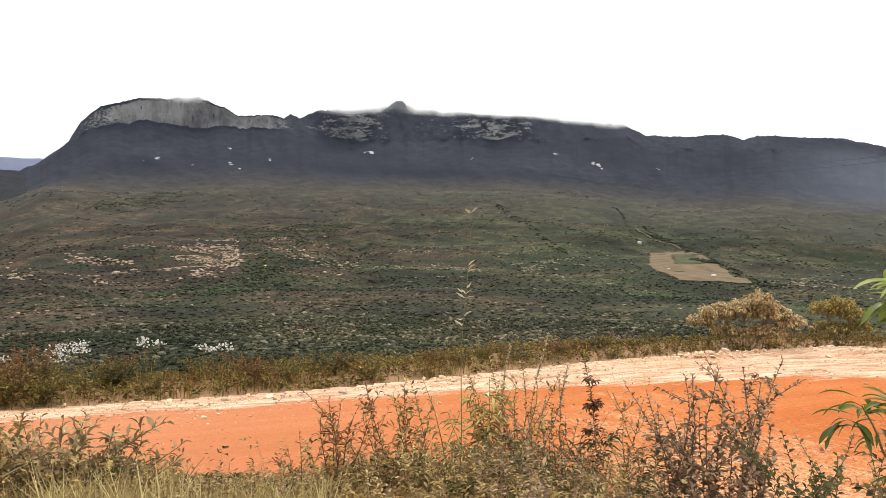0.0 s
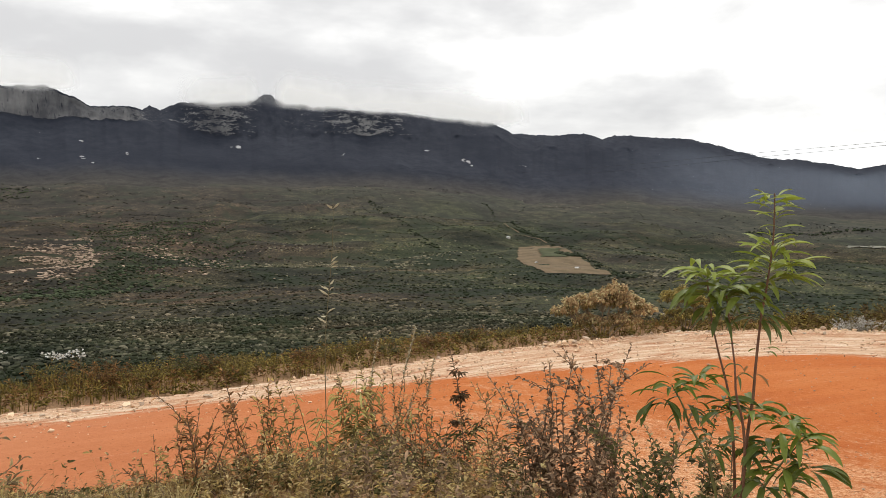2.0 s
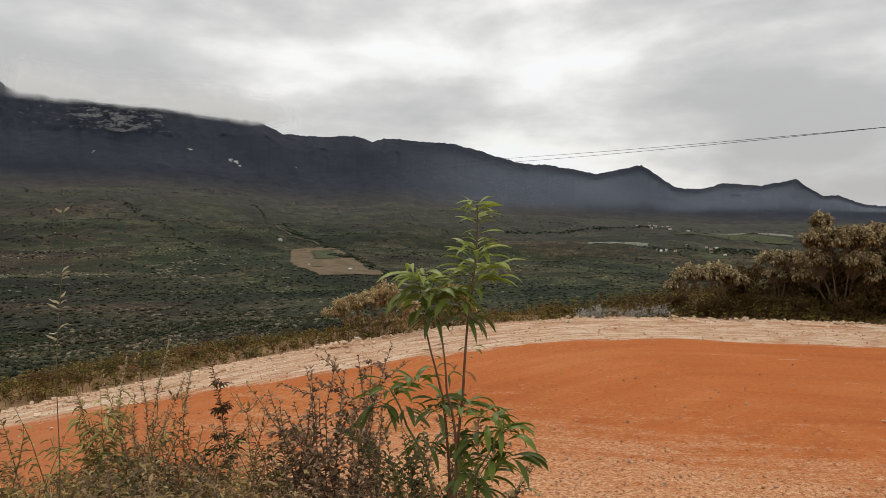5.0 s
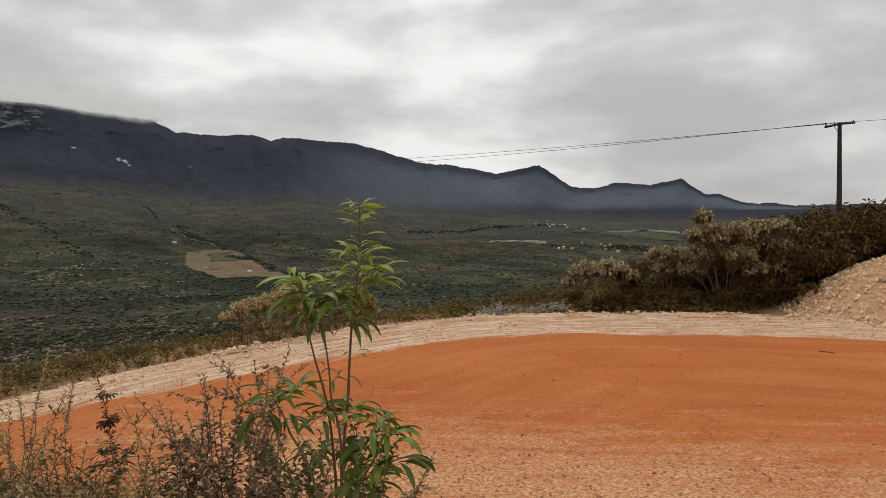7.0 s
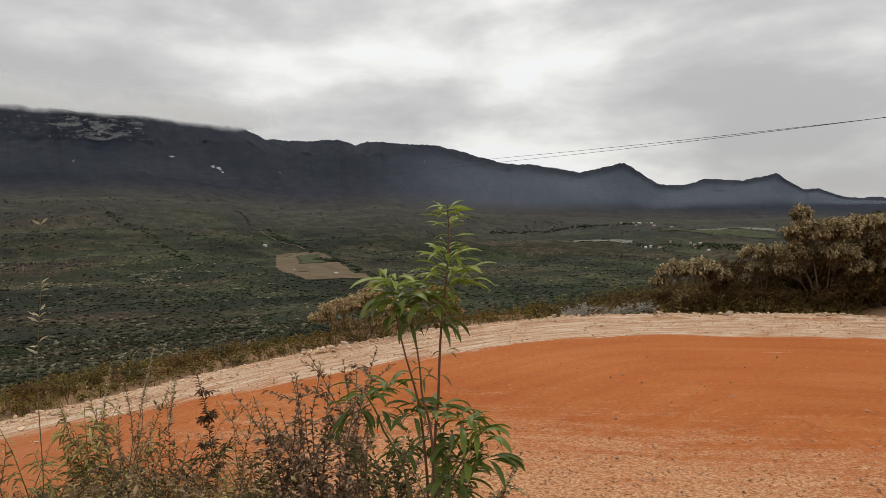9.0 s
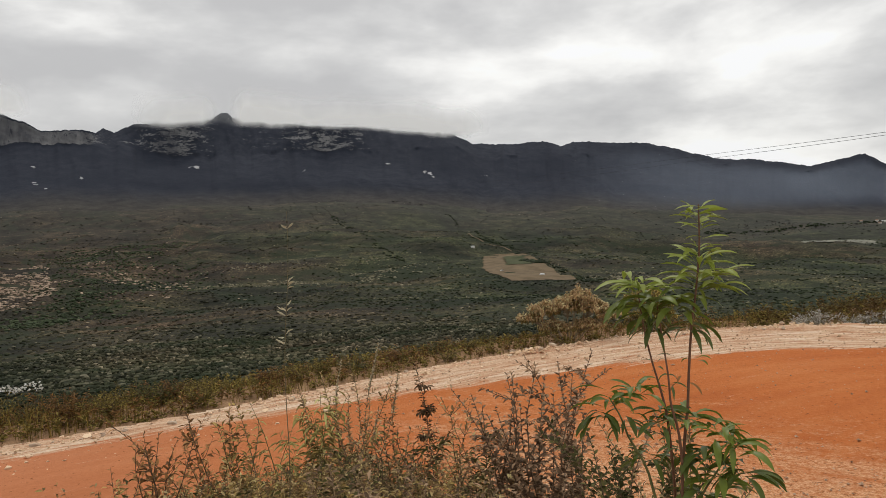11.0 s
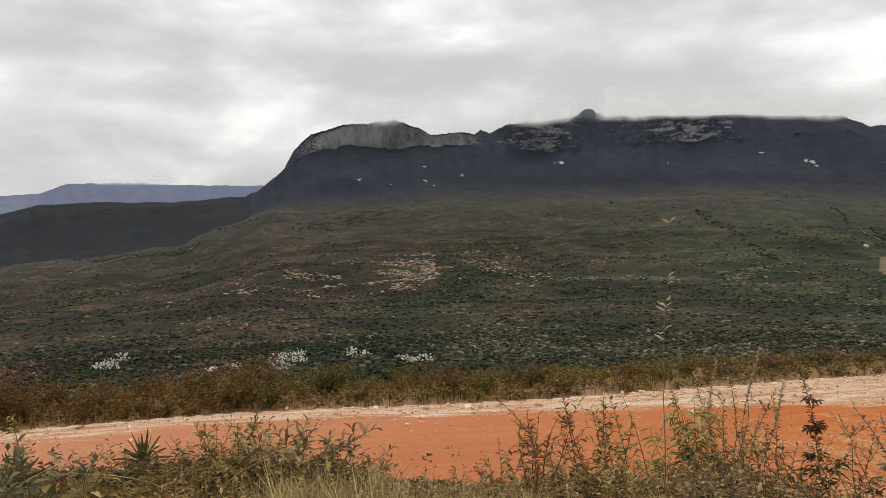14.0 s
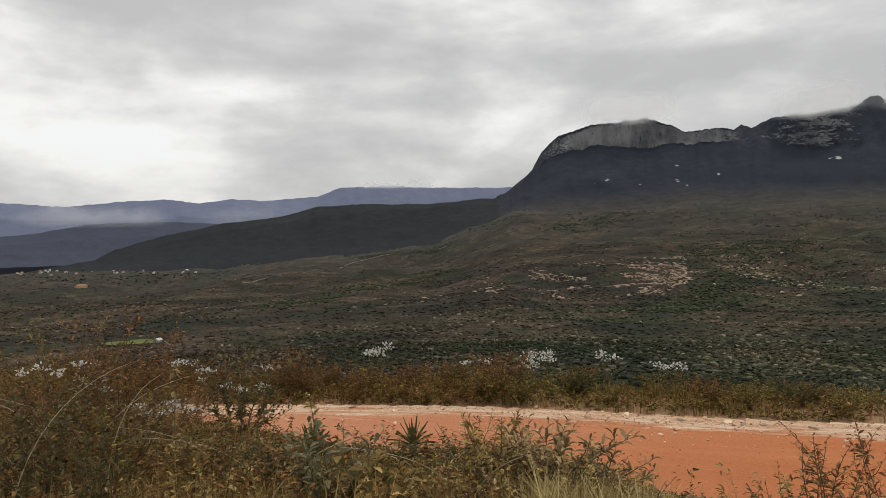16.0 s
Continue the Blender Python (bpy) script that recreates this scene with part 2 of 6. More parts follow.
def scrub_material():
    """Far bushes: each with its own tone, greener or browner by the patch of land."""
    m, nt, b = material("valley_scrub", 0.95, 0.1)
    isl = nt.nodes.new("ShaderNodeNewGeometry").outputs["Random Per Island"]
    v = coords(nt)
    green = ramp(nt, isl, [(0.0, (0.032, 0.042, 0.022)), (0.62, (0.082, 0.096, 0.052)), (0.82, (0.15, 0.158, 0.095)), (0.94, (0.21, 0.205, 0.135)), (1.0, (0.33, 0.31, 0.21))])
    brown = ramp(nt, isl, [(0.0, (0.040, 0.031, 0.020)), (0.62, (0.090, 0.071, 0.047)), (0.82, (0.16, 0.125, 0.085)), (0.93, (0.25, 0.195, 0.14)), (1.0, (0.42, 0.34, 0.25))])
    wood = ramp(nt, isl, [(0.0, (0.036, 0.037, 0.034)), (0.8, (0.085, 0.080, 0.068)), (1.0, (0.18, 0.165, 0.135))])
    col = mix(nt, valley_zone(nt, v), green, brown)
    broad = noise_tex(nt, v, 0.0065, 4, 0.6)
    col = mix(nt, 1.0, col, ramp(nt, broad, [(0.38, (0.34, 0.37, 0.38)), (0.50, (0.67, 0.67, 0.65)), (0.62, (1.0, 0.95, 0.9))]), "MULTIPLY")
    col = mix(nt, gullies(nt, v), col, (0.024, 0.034, 0.016))
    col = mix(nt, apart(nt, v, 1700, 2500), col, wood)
    nt.links.new(col, b.inputs["Base Color"])
    return m


def stone_material(name, dark, light):
    m, nt, b = material(name, 0.9, 0.25)
    rnd = nt.nodes.new("ShaderNodeObjectInfo").outputs["Random"]
    isl = nt.nodes.new("ShaderNodeNewGeometry").outputs["Random Per Island"]
    v = coords(nt)
    f = calc(nt, "ADD", calc(nt, "MULTIPLY", rnd, 0.45), calc(nt, "MULTIPLY", isl, 0.35))
    f = calc(nt, "ADD", f, calc(nt, "MULTIPLY", noise_tex(nt, v, 12.0, 5), 0.35))
    nt.links.new(ramp(nt, f, [(0.15, dark), (0.95, light)]), b.inputs["Base Color"])
    bump(nt, b, noise_tex(nt, v, 25.0, 5), 0.5, 0.02)
    return m


def mountain_material(name, forest_dark, forest_light, rock_a, rock_b, rock=True):
    """Forest on the slopes; bare sandstone cut by dark clefts, and ledges, where the attributes say so."""
    m, nt, b = material(name, 0.95, 0.05)
    v = coords(nt)
    f = noise_tex(nt, v, 0.02, 8, 0.7)
    big = noise_tex(nt, v, 0.0022, 4, 0.6)
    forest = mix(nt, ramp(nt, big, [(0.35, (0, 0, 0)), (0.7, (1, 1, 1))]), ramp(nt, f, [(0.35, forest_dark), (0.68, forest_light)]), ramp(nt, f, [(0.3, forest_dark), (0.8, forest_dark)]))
    if rock:
        bare, scar, low, wall = (nt.nodes.new("ShaderNodeAttribute") for _ in range(4))
        bare.attribute_name, scar.attribute_name, low.attribute_name, wall.attribute_name = "bare", "scar", "low", "wall"
        cleft = noise_tex(nt, coords(nt, (0.026, 0.026, 0.0035)), 1.0, 6, 0.62)
        crack = noise_tex(nt, coords(nt, (0.085, 0.085, 0.016)), 1.0, 4, 0.7)
        ledge = noise_tex(nt, coords(nt, (0.014, 0.014, 0.055)), 1.0, 7, 0.72, 0.4)
        grit = noise_tex(nt, coords(nt, (0.06, 0.06, 0.13)), 1.0, 5, 0.75)
        stain = noise_tex(nt, coords(nt, (0.006, 0.006, 0.010)), 1.0, 4, 0.6)
        tone = calc(nt, "ADD", calc(nt, "MULTIPLY", cleft, 0.45), calc(nt, "MULTIPLY", stain, 0.55))
        rc = ramp(nt, tone, [(0.38, rock_a), (0.5, tuple(0.5 * (p + q) for p, q in zip(rock_a, rock_b))), (0.6, rock_b), (0.7, tuple(c * 1.25 for c in rock_b))])
        rc = mix(nt, ramp(nt, crack, [(0.33, (0.85, 0.85, 0.85)), (0.42, (0, 0, 0))]), rc, forest_dark)
        sheet = calc(nt, "ADD", bare.outputs["Fac"], calc(nt, "MULTIPLY", calc(nt, "SUBTRACT", grit, 0.5), 1.5))
        sheet = ramp(nt, calc(nt, "ADD", sheet, calc(nt, "MULTIPLY", calc(nt, "SUBTRACT", cleft, 0.5), 0.8)), [(0.34, (0, 0, 0)), (0.55, (1, 1, 1))])
        broken = calc(nt, "ADD", bare.outputs["Fac"], calc(nt, "MULTIPLY", calc(nt, "SUBTRACT", ledge, 0.5), 2.6))
        broken = ramp(nt, calc(nt, "ADD", broken, calc(nt, "MULTIPLY", calc(nt, "SUBTRACT", grit, 0.5), 1.6)), [(0.44, (0, 0, 0)), (0.60, (1, 1, 1))])
        rk = mix(nt, wall.outputs["Fac"], broken, sheet)
        spots = calc(nt, "ADD", noise_tex(nt, coords(nt, (1, 1, 2.0)), 0.045, 5, 0.65), scar.outputs["Fac"])
        spots = ramp(nt, spots, [(0.66, (0, 0, 0)), (0.70, (1, 1, 1))])
        rk = mix(nt, 1.0, rk, spots, "LIGHTEN")
        # Browner growth low on the slope, its tone lifted for haze.
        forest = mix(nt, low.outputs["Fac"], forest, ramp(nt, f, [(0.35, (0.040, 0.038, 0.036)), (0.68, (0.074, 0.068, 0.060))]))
        col = mix(nt, rk, forest, mix(nt, spots, rc, tuple(c * 1.8 for c in rock_b)))
    else:
        col = forest
    nt.links.new(col, b.inputs["Base Color"])
    bump(nt, b, f, 0.6, 10.0)
    return m


def plain_material(name, colour, rough=0.8, spec=0.3, grain=20.0, metal=0.0):
    m, nt, b = material(name, rough, spec)
    b.inputs["Metallic"].default_value = metal
    v = coords(nt)
    d, l = tuple(c * 0.7 for c in colour), tuple(min(1, c * 1.25) for c in colour)
    n = noise_tex(nt, v, grain, 5, 0.65)
    nt.links.new(ramp(nt, n, [(0.3, d), (0.7, l)]), b.inputs["Base Color"])
    bump(nt, b, n, 0.3, 0.01)
    return m


M_GROUND = ground_material()
M_ROAD = road_material()
M_STONE = stone_material("rubble_stone", (0.24, 0.135, 0.075), (0.76, 0.63, 0.48))
M_GRAVEL = stone_material("gravel", (0.20, 0.085, 0.035), (0.82, 0.62, 0.43))
# Blue-grey cast of the mountain's forest tones is distance haze put into base colour.
M_MOUNT = mountain_material("hazed_mountain_forest", (0.026, 0.030, 0.042), (0.048, 0.053, 0.068), (0.085, 0.086, 0.094), (0.225, 0.223, 0.224))
M_HILL = mountain_material("hill_scrub", (0.021, 0.024, 0.028), (0.040, 0.042, 0.045), (0.1, 0.1, 0.1), (0.2, 0.2, 0.2), False)
# Range and hill beyond the valley: blue of distance haze painted into these tones.
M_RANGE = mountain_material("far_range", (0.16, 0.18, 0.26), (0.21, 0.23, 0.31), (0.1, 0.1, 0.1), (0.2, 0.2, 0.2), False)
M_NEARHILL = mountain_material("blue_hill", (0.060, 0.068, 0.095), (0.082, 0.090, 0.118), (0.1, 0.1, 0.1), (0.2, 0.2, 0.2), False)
M_VALLEYBUSH = scrub_material()
M_BARK = plain_material("stem_bark", (0.15, 0.10, 0.065), 0.85, 0.2, 30.0)
M_GREENSTEM = plain_material("green_stem", (0.13, 0.13, 0.045), 0.6, 0.3, 30.0)
M_STRAW = leaf_material("dry_grass", (0.20, 0.14, 0.055), (0.70, 0.53, 0.25), 0.7, 0.3)
M_OLIVE = leaf_material("olive_leaf", (0.092, 0.062, 0.018), (0.64, 0.46, 0.17))
M_DULL = leaf_material("dull_leaf", (0.066, 0.042, 0.018), (0.68, 0.49, 0.25))
M_BRONZE = leaf_material("bronze_leaf", (0.085, 0.038, 0.014), (0.62, 0.34, 0.14))
M_FRESH = leaf_material("fresh_leaf", (0.10, 0.15, 0.018), (0.42, 0.48, 0.075), 0.45, 0.35, spec=0.3)
M_YELLOW = leaf_material("yellow_leaf", (0.34, 0.19, 0.08), (0.85, 0.63, 0.36), 0.65, 0.35)
M_DARKGREEN = leaf_material("dark_green_leaf", (0.030, 0.033, 0.012), (0.18, 0.165, 0.058))
M_WHITEFLOWER = leaf_material("white_flower", (0.62, 0.60, 0.54), (0.84, 0.83, 0.78), 0.8, 0.3)
M_CONCRETE = plain_material("pole_wood", (0.045, 0.042, 0.04), 0.9, 0.2, 15.0)
M_WIRE = plain_material("wire", (0.045, 0.046, 0.050), 0.9, 0.05, 50.0)


# ---- numeric helpers ----
def hashed(ix, iy, seed):
    h = (ix.astype(np.int64) * 374761393 + iy.astype(np.int64) * 668265263 + seed * 974634777) & 0xFFFFFFFF
    h = ((h ^ (h >> 13)) * 1274126177) & 0xFFFFFFFF
    return ((h ^ (h >> 16)) & 0xFFFF) / 65535.0


def vnoise(x, y, seed=0):
    """Smooth value noise, 0 to 1."""
    x, y = np.asarray(x, float), np.asarray(y, float)
    ix, iy = np.floor(x), np.floor(y)
    fx, fy = x - ix, y - iy
    fx, fy = fx * fx * (3 - 2 * fx), fy * fy * (3 - 2 * fy)
    a, b = hashed(ix, iy, seed), hashed(ix + 1, iy, seed)
    c, d = hashed(ix, iy + 1, seed), hashed(ix + 1, iy + 1, seed)
    return (a * (1 - fx) + b * fx) * (1 - fy) + (c * (1 - fx) + d * fx) * fy


def fbm(x, y, seed=0, octaves=4):
    s, w, t = 0.0, 1.0, 0.0
    for k in range(octaves):
        s = s + w * (vnoise(x * 2 ** k, y * 2 ** k, seed + 7 * k) - 0.5)
        t += w
        w *= 0.5
    return 2 * s / t


def smooth(a, b, x):
    t = np.clip((np.asarray(x, float) - a) / (b - a), 0, 1)
    return t * t * (3 - 2 * t)


def curve_points(pts, n=8):
    """Catmull-Rom through plan points."""
    p = np.array([pts[0], *pts, pts[-1]], float)
    out = []
    for k in range(1, len(p) - 2):
        for t in np.arange(n) / n:
            out.append(0.5 * (2 * p[k] + (p[k + 1] - p[k - 1]) * t + (2 * p[k - 1] - 5 * p[k] + 4 * p[k + 1] - p[k + 2]) * t * t
                              + (3 * p[k] - p[k - 1] - 3 * p[k + 1] + p[k + 2]) * t ** 3))
    return np.array([*out, p[-2]])


def side_of(line, x, y):
    """Signed distance from a plan line; positive on the left of its course."""
    best, sign = np.full(x.shape, 1e9), np.zeros(x.shape)
    for a, b in zip(line[:-1], line[1:]):
        d = b - a
        t = np.clip(((x - a[0]) * d[0] + (y - a[1]) * d[1]) / (d @ d), 0, 1)
        qx, qy = x - a[0] - t * d[0], y - a[1] - t * d[1]
        r = np.hypot(qx, qy)
        near = r < best
        best = np.where(near, r, best)
        sign = np.where(near, np.sign(d[0] * qy - d[1] * qx), sign)
    return best * sign


def run_of(line, x, y):
    """How far along a plan line each point lies."""
    best, run, acc = np.full(x.shape, 1e9), np.zeros(x.shape), 0.0
    for a, b in zip(line[:-1], line[1:]):
        d = b - a
        n = math.hypot(*d)
        t = np.clip(((x - a[0]) * d[0] + (y - a[1]) * d[1]) / (d @ d), 0, 1)
        r = np.hypot(x - a[0] - t * d[0], y - a[1] - t * d[1])
        run = np.where(r < best, acc + t * n, run)
        best, acc = np.minimum(best, r), acc + n
    return run


def mesh_of(name, verts, faces, smooth_shade=True):
    me = bpy.data.meshes.new(name)
    me.from_pydata([tuple(v) for v in verts], [], [tuple(int(i) for i in f) for f in faces])
    if smooth_shade:
        me.polygons.foreach_set("use_smooth", [True] * len(me.polygons))
    me.update()
    return me


def part(name, me, mat, parent=None, label=""):
    ob = new(name, me)
    if mat and not me.materials:
        me.materials.append(mat)
    if parent:
        ob.parent = parent
    if label:
        tagged(ob, label)
    return ob


def grid_faces(rows, cols):
    i = np.arange((rows - 1) * (cols - 1))
    r, c = i // (cols - 1), i % (cols - 1)
    a = r * cols + c
    return np.stack([a, a + 1, a + cols + 1, a + cols], 1)


# ---- the lie of the land ----
FAR_EDGE = curve_points([(-46, -14), (-30, -1), (-20, 5.0), (-12.6, 9.1), (-7.4, 11.8), (-2.5, 13.4), (1.7, 15.3), (5.5, 16.9), (10.3, 17.9),
                         (14.2, 17.2), (17.6, 14.8), (20.3, 11.6), (22.2, 8.0), (23.5, 2.0), (24, -30)]) * 0.982
BANK = curve_points([(-60, -14), (-24, 2.0), (-14, 5.4), (-8, 6.8), (-3, 7.5), (0.5, 7.4), (2.6, 6.3), (4.1, 4.4), (5.5, 2.2), (6.6, -2), (7.5, -30)])
BANK_TOP = 1.62
FOOT_AZ = [-180, -66, -58, -50, -44, -38, -35, -32, -29, -18, -8, 0.7, 9.5, 18, 25, 32, 41, 50, 60, 180]
FOOT_EL = [-1.2, -1.2, -1.2, -0.7, -0.4, 0.1, 0.6, 1.9, 3.1, 3.1, 3.1, 3.3, 2.8, 1.7, 1.15, 0.2, -0.3, -0.9, -1.0, -1.0]

FOOT_DIST = [(-180, 2500), (-64, 2500), (-31, 2480), (0, 2480), (20, 2600), (45, 3000), (75, 3600), (180, 3600)]   # where the mountain side begins


def land(x, y):
    """Height of the ground at a plan point."""
    x, y = np.asarray(x, float), np.asarray(y, float)
    d = np.hypot(x, y) + 1e-6
    az = np.degrees(np.arctan2(x, y))
    s = side_of(FAR_EDGE, x, y)
    e = -side_of(BANK, x, y)
    bank = BANK_TOP * smooth(-0.2, 3.4, e) + 0.05 * fbm(x * 1.3, y * 1.3, 3) * smooth(0, 1, e)
    level = 2.4 + 7 * smooth(38, 50, az) + 55 * smooth(56, 61, az)
    fall = 0.36 - 0.06 * smooth(38, 50, az)
    out = -0.05 - fall * np.maximum(s - level, 0) + 0.12 * fbm(x * 0.5, y * 0.5, 5) * smooth(0, 3, s)
    out = out + 0.025 * smooth(56, 62, az) * np.clip(s, 0, 60)
    near = np.where(s > 0, out, bank - 0.05)
    foot = np.interp(az, FOOT_AZ, FOOT_EL)
    share = np.interp(np.log(d), np.log([300, 600, 1000, 1600, 2200, 2800, 3400, 5200]), [0, 0.26, 0.45, 0.65, 0.82, 1.0, 1.0, 1.0])
    ele = np.where(d < 300, np.interp(np.log(d), np.log([20, 60, 100, 150, 300]), [-15, -14, -12.8, -11.5, -8.5]), -8.5 + (foot + 8.5) * share)
    roll = smooth(120, 500, d) * (1.0 * fbm(x / 420, y / 420, 11, 4) + 0.4 * fbm(x / 110, y / 110, 12, 3)) * (1 - 0.55 * smooth(1900, 2700, d))
    gully = -0.5 * smooth(250, 700, d) * (1 - smooth(1500, 2600, d)) * np.maximum(0, 1 - np.abs(fbm(x / 600 + 3, y / 900, 21, 3)) * 5)
    far = EYE + d * np.tan(np.radians(ele + roll + gully)) - 0.5 * np.maximum(d - 1.0065 * np.interp(az, *zip(*FOOT_DIST)) - 60, 0)
    w = smooth(45 + 40 * smooth(55, 61, az), 190, d)
    return near * (1 - w) + far * w


def build_ground():
    az = np.radians(np.concatenate([np.arange(-180, -80, 4.0), np.arange(-80, 80, 0.5), np.arange(80, 180.1, 4.0)]))
    r = np.concatenate([[0.05], 0.4 * 1.034 ** np.arange(0, 282)])
    r = r[r < 4900]
    rr, aa = np.meshgrid(r, az, indexing="ij")
    x, y = rr * np.sin(aa), rr * np.cos(aa)
    z = land(x, y)
    v = np.stack([x.ravel(), y.ravel(), z.ravel()], 1)
    ob = part("ground", mesh_of("ground", v, grid_faces(len(r), len(az))[:, ::-1]), M_GROUND)
    return tagged(ob, "scrub-covered ground falling away to a wide green valley", "ground", kind="structure")


SHOULDER_AT = [(-40, 0.55), (-12, 0.55), (-3, 0.65), (1, 1.1), (4, 1.9), (8, 2.7), (12, 3.2), (30, 3.4)]   # width of the pale shoulder by plan x


def lip_height(x):
    """The ridge of pushed-up rubble along the outer edge: low in the west, higher round the bend."""
    return 0.035 + 0.075 * smooth(1.0, 8.0, x)


def build_road():
    xs, ys = np.meshgrid(np.arange(-34, 26, 0.16), np.arange(-12, 20, 0.16), indexing="ij")
    x, y = xs.ravel(), ys.ravel()
    s, e = side_of(FAR_EDGE, x, y), -side_of(BANK, x, y)
    width = np.interp(x, *zip(*SHOULDER_AT)) + 0.2 * fbm(x * 0.6, y * 0.6, 33)
    lip = np.exp(-((s + 0.15) / 0.42) ** 2) * lip_height(x) * (1 + 0.8 * fbm(x * 1.6, y * 1.6, 35))
    pale = smooth(-0.25, 0.5, width + s + 0.25 * fbm(x * 0.35, y * 0.35, 37))
    loose = (1 - smooth(1.6, 8.5, -e + 1.2 * fbm(x * 0.3, y * 0.3, 39))) * smooth(0.0, 4.0, x) * 0.72
    ruts = -0.03 * (np.exp(-((s + 4.0) / 0.35) ** 2) + np.exp(-((s + 5.8) / 0.35) ** 2)) * smooth(-0.4, 0.4, fbm(x * 0.15, y * 0.15, 38))
    z = 0.012 * fbm(x * 0.8, y * 0.8, 31) + lip + ruts + 0.012 * pale * fbm(x * 4, y * 4, 36)
    keep = (s < 0.45) & (e < 0.9)
    f = grid_faces(xs.shape[0], xs.shape[1])
    f = f[keep[f].all(1)]
    used = np.unique(f)
    remap = np.zeros(len(x), int)
    remap[used] = np.arange(len(used))
    me = mesh_of("road", np.column_stack([x, y, z])[used], remap[f])
    at = me.attributes.new("pale", "FLOAT", "POINT")
    at.data.foreach_set("value", pale[used].astype(np.float32))
    for key, value in (("run", run_of(FAR_EDGE, x, y)), ("across", s), ("loose", loose)):
        at = me.attributes.new(key, "FLOAT", "POINT")
        at.data.foreach_set("value", value[used].astype(np.float32))
    ob = part("road", me, M_ROAD)
    tagged(ob, "bare orange dirt road with a pale gravel shoulder", "road", kind="structure")


# ---- mountains ----
def massif(name, mat, az0, az1, step, foot, base, top, dist, cliff=None, grain=1.0, seed=1, depth=850):
    """A mountain side seen across the valley: foot, wooded slope, cliff and crest, each by bearing."""
    az = np.arange(az0, az1 + step / 2, step)
    F, B, T = (np.interp(az, *zip(*k)) for k in (foot or base, base, top))
    T = T + grain * (0.10 * fbm(az * 1.1, az * 0, seed, 5) + 0.05 * fbm(az * 6, az * 0, seed + 3, 3))
    B = np.minimum(B + grain * 0.25 * fbm(az * 1.5, az * 0, seed + 5, 4), T - 0.02)
    d0 = np.interp(az, *zip(*dist))
    if foot is None:
        a0 = np.radians(az * 1.0065)
        F = np.degrees(np.arctan2(land(d0 * np.sin(a0), d0 * np.cos(a0)) - 2.0 - EYE, d0))
    rows, bare, scar, low, wall = [], [], [], [], []
    steep = smooth(0.0, 0.6, np.interp(az, *zip(*cliff))) if cliff else np.zeros_like(az)
    vs = np.concatenate([np.linspace(0, 1, 34), 1 + np.linspace(0.07, 1, 16), [2.25, 2.6, 3.2]])
    for v in vs:
        if v <= 1:
            rib = np.abs(fbm(az * 0.35 + v * 0.6, np.full_like(az, v * 1.1), seed + 11, 3)) * 1.5 - 0.4 + 0.16 * fbm(az * 1.5 - v, np.full_like(az, v * 2.5), seed + 12, 3)
            d = d0 + depth * v + grain * 80 * rib * np.sin(np.pi * min(v * 1.02, 1.0))
            q = F + (B - F) * (0.72 * v + 0.28 * v * v)
            b = np.full_like(az, -1.0) + 0.5 * v ** 6
        elif v <= 2:
            u = v - 1
            but = fbm(az * 1.6, np.full_like(az, u * 1.6), seed + 17, 5)
            d = d0 + depth + (25 + 230 * (1 - steep)) * u + grain * (14 + 20 * (1 - steep)) * but
            q = B + (T - B) * u
            b = np.interp(az, *zip(*cliff)) * (1.0 - 0.9 * smooth(0.8, 1.0, u)) * smooth(0.0, 0.1, u) if cliff else np.full_like(az, -1.0)
        else:
            d = d0 + depth + 25 + 230 * (1 - steep) + 350 * (v - 2)
            q = T - 1.0 * (v - 2) ** 1.5 * 2.2
            b = np.full_like(az, -1.0)
        a = np.radians(az * 1.0065)
        rows.append(np.column_stack([d * np.sin(a), d * np.cos(a), EYE + d * np.tan(np.radians(q))]))
        bare.append(b)
        low.append(0 * az + float(1 - smooth(0.05, 0.5, v)))
        wall.append(1 - smooth(-13.5, -10.5, az))
        open_rock = sum(np.exp(-((az - a) / w) ** 2 - ((q - h) / (0.36 * w + 0.03)) ** 2) for a, h, w in OUTCROPS)
        scar.append(-0.32 + 0.56 * np.clip(open_rock, 0, 1) + 0.17 * (1 if 0.35 < v < 1.0 else 0) * smooth(0.1, 0.5, fbm(az * 0.9, 0 * az + v * 6, 77, 3)) * (az < 14))
    me = mesh_of(name, np.concatenate(rows), grid_faces(len(vs), len(az))[:, ::-1])
    for key, value in (("bare", bare), ("low", low), ("scar", scar), ("wall", wall)):
        me.attributes.new(key, "FLOAT", "POINT").data.foreach_set("value", np.concatenate(value).astype(np.float32))
    return tagged(part(name, me, mat), kind="structure")


# bearing, height and breadth of the bare rock spots on the slope, in degrees
OUTCROPS = [(-21.5, 4.66, 0.35), (-16.3, 5.53, 0.3), (-16.3, 4.42, 0.45), (-15.6, 4.0, 0.3), (-22.4, 4.47, 0.25), (-24.1, 5.06, 0.22), (-13.4, 4.74, 0.2), (-5.6, 5.43, 0.3), (-6.1, 5.4, 0.2), (2.3, 4.96, 0.25),
            (10.2, 4.93, 0.28), (11.7, 4.5, 0.25), (12.1, 4.32, 0.22), (12.4, 4.08, 0.2), (16.0, 4.05, 0.3), (16.5, 3.95, 0.2), (8.8, 5.26, 0.3), (-17.1, 3.73, 0.3), (-19.0, 4.19, 0.25), (14.4, 4.9, 0.2), (9.4, 5.7, 0.25), (-18.8, 6.0, 0.2)]
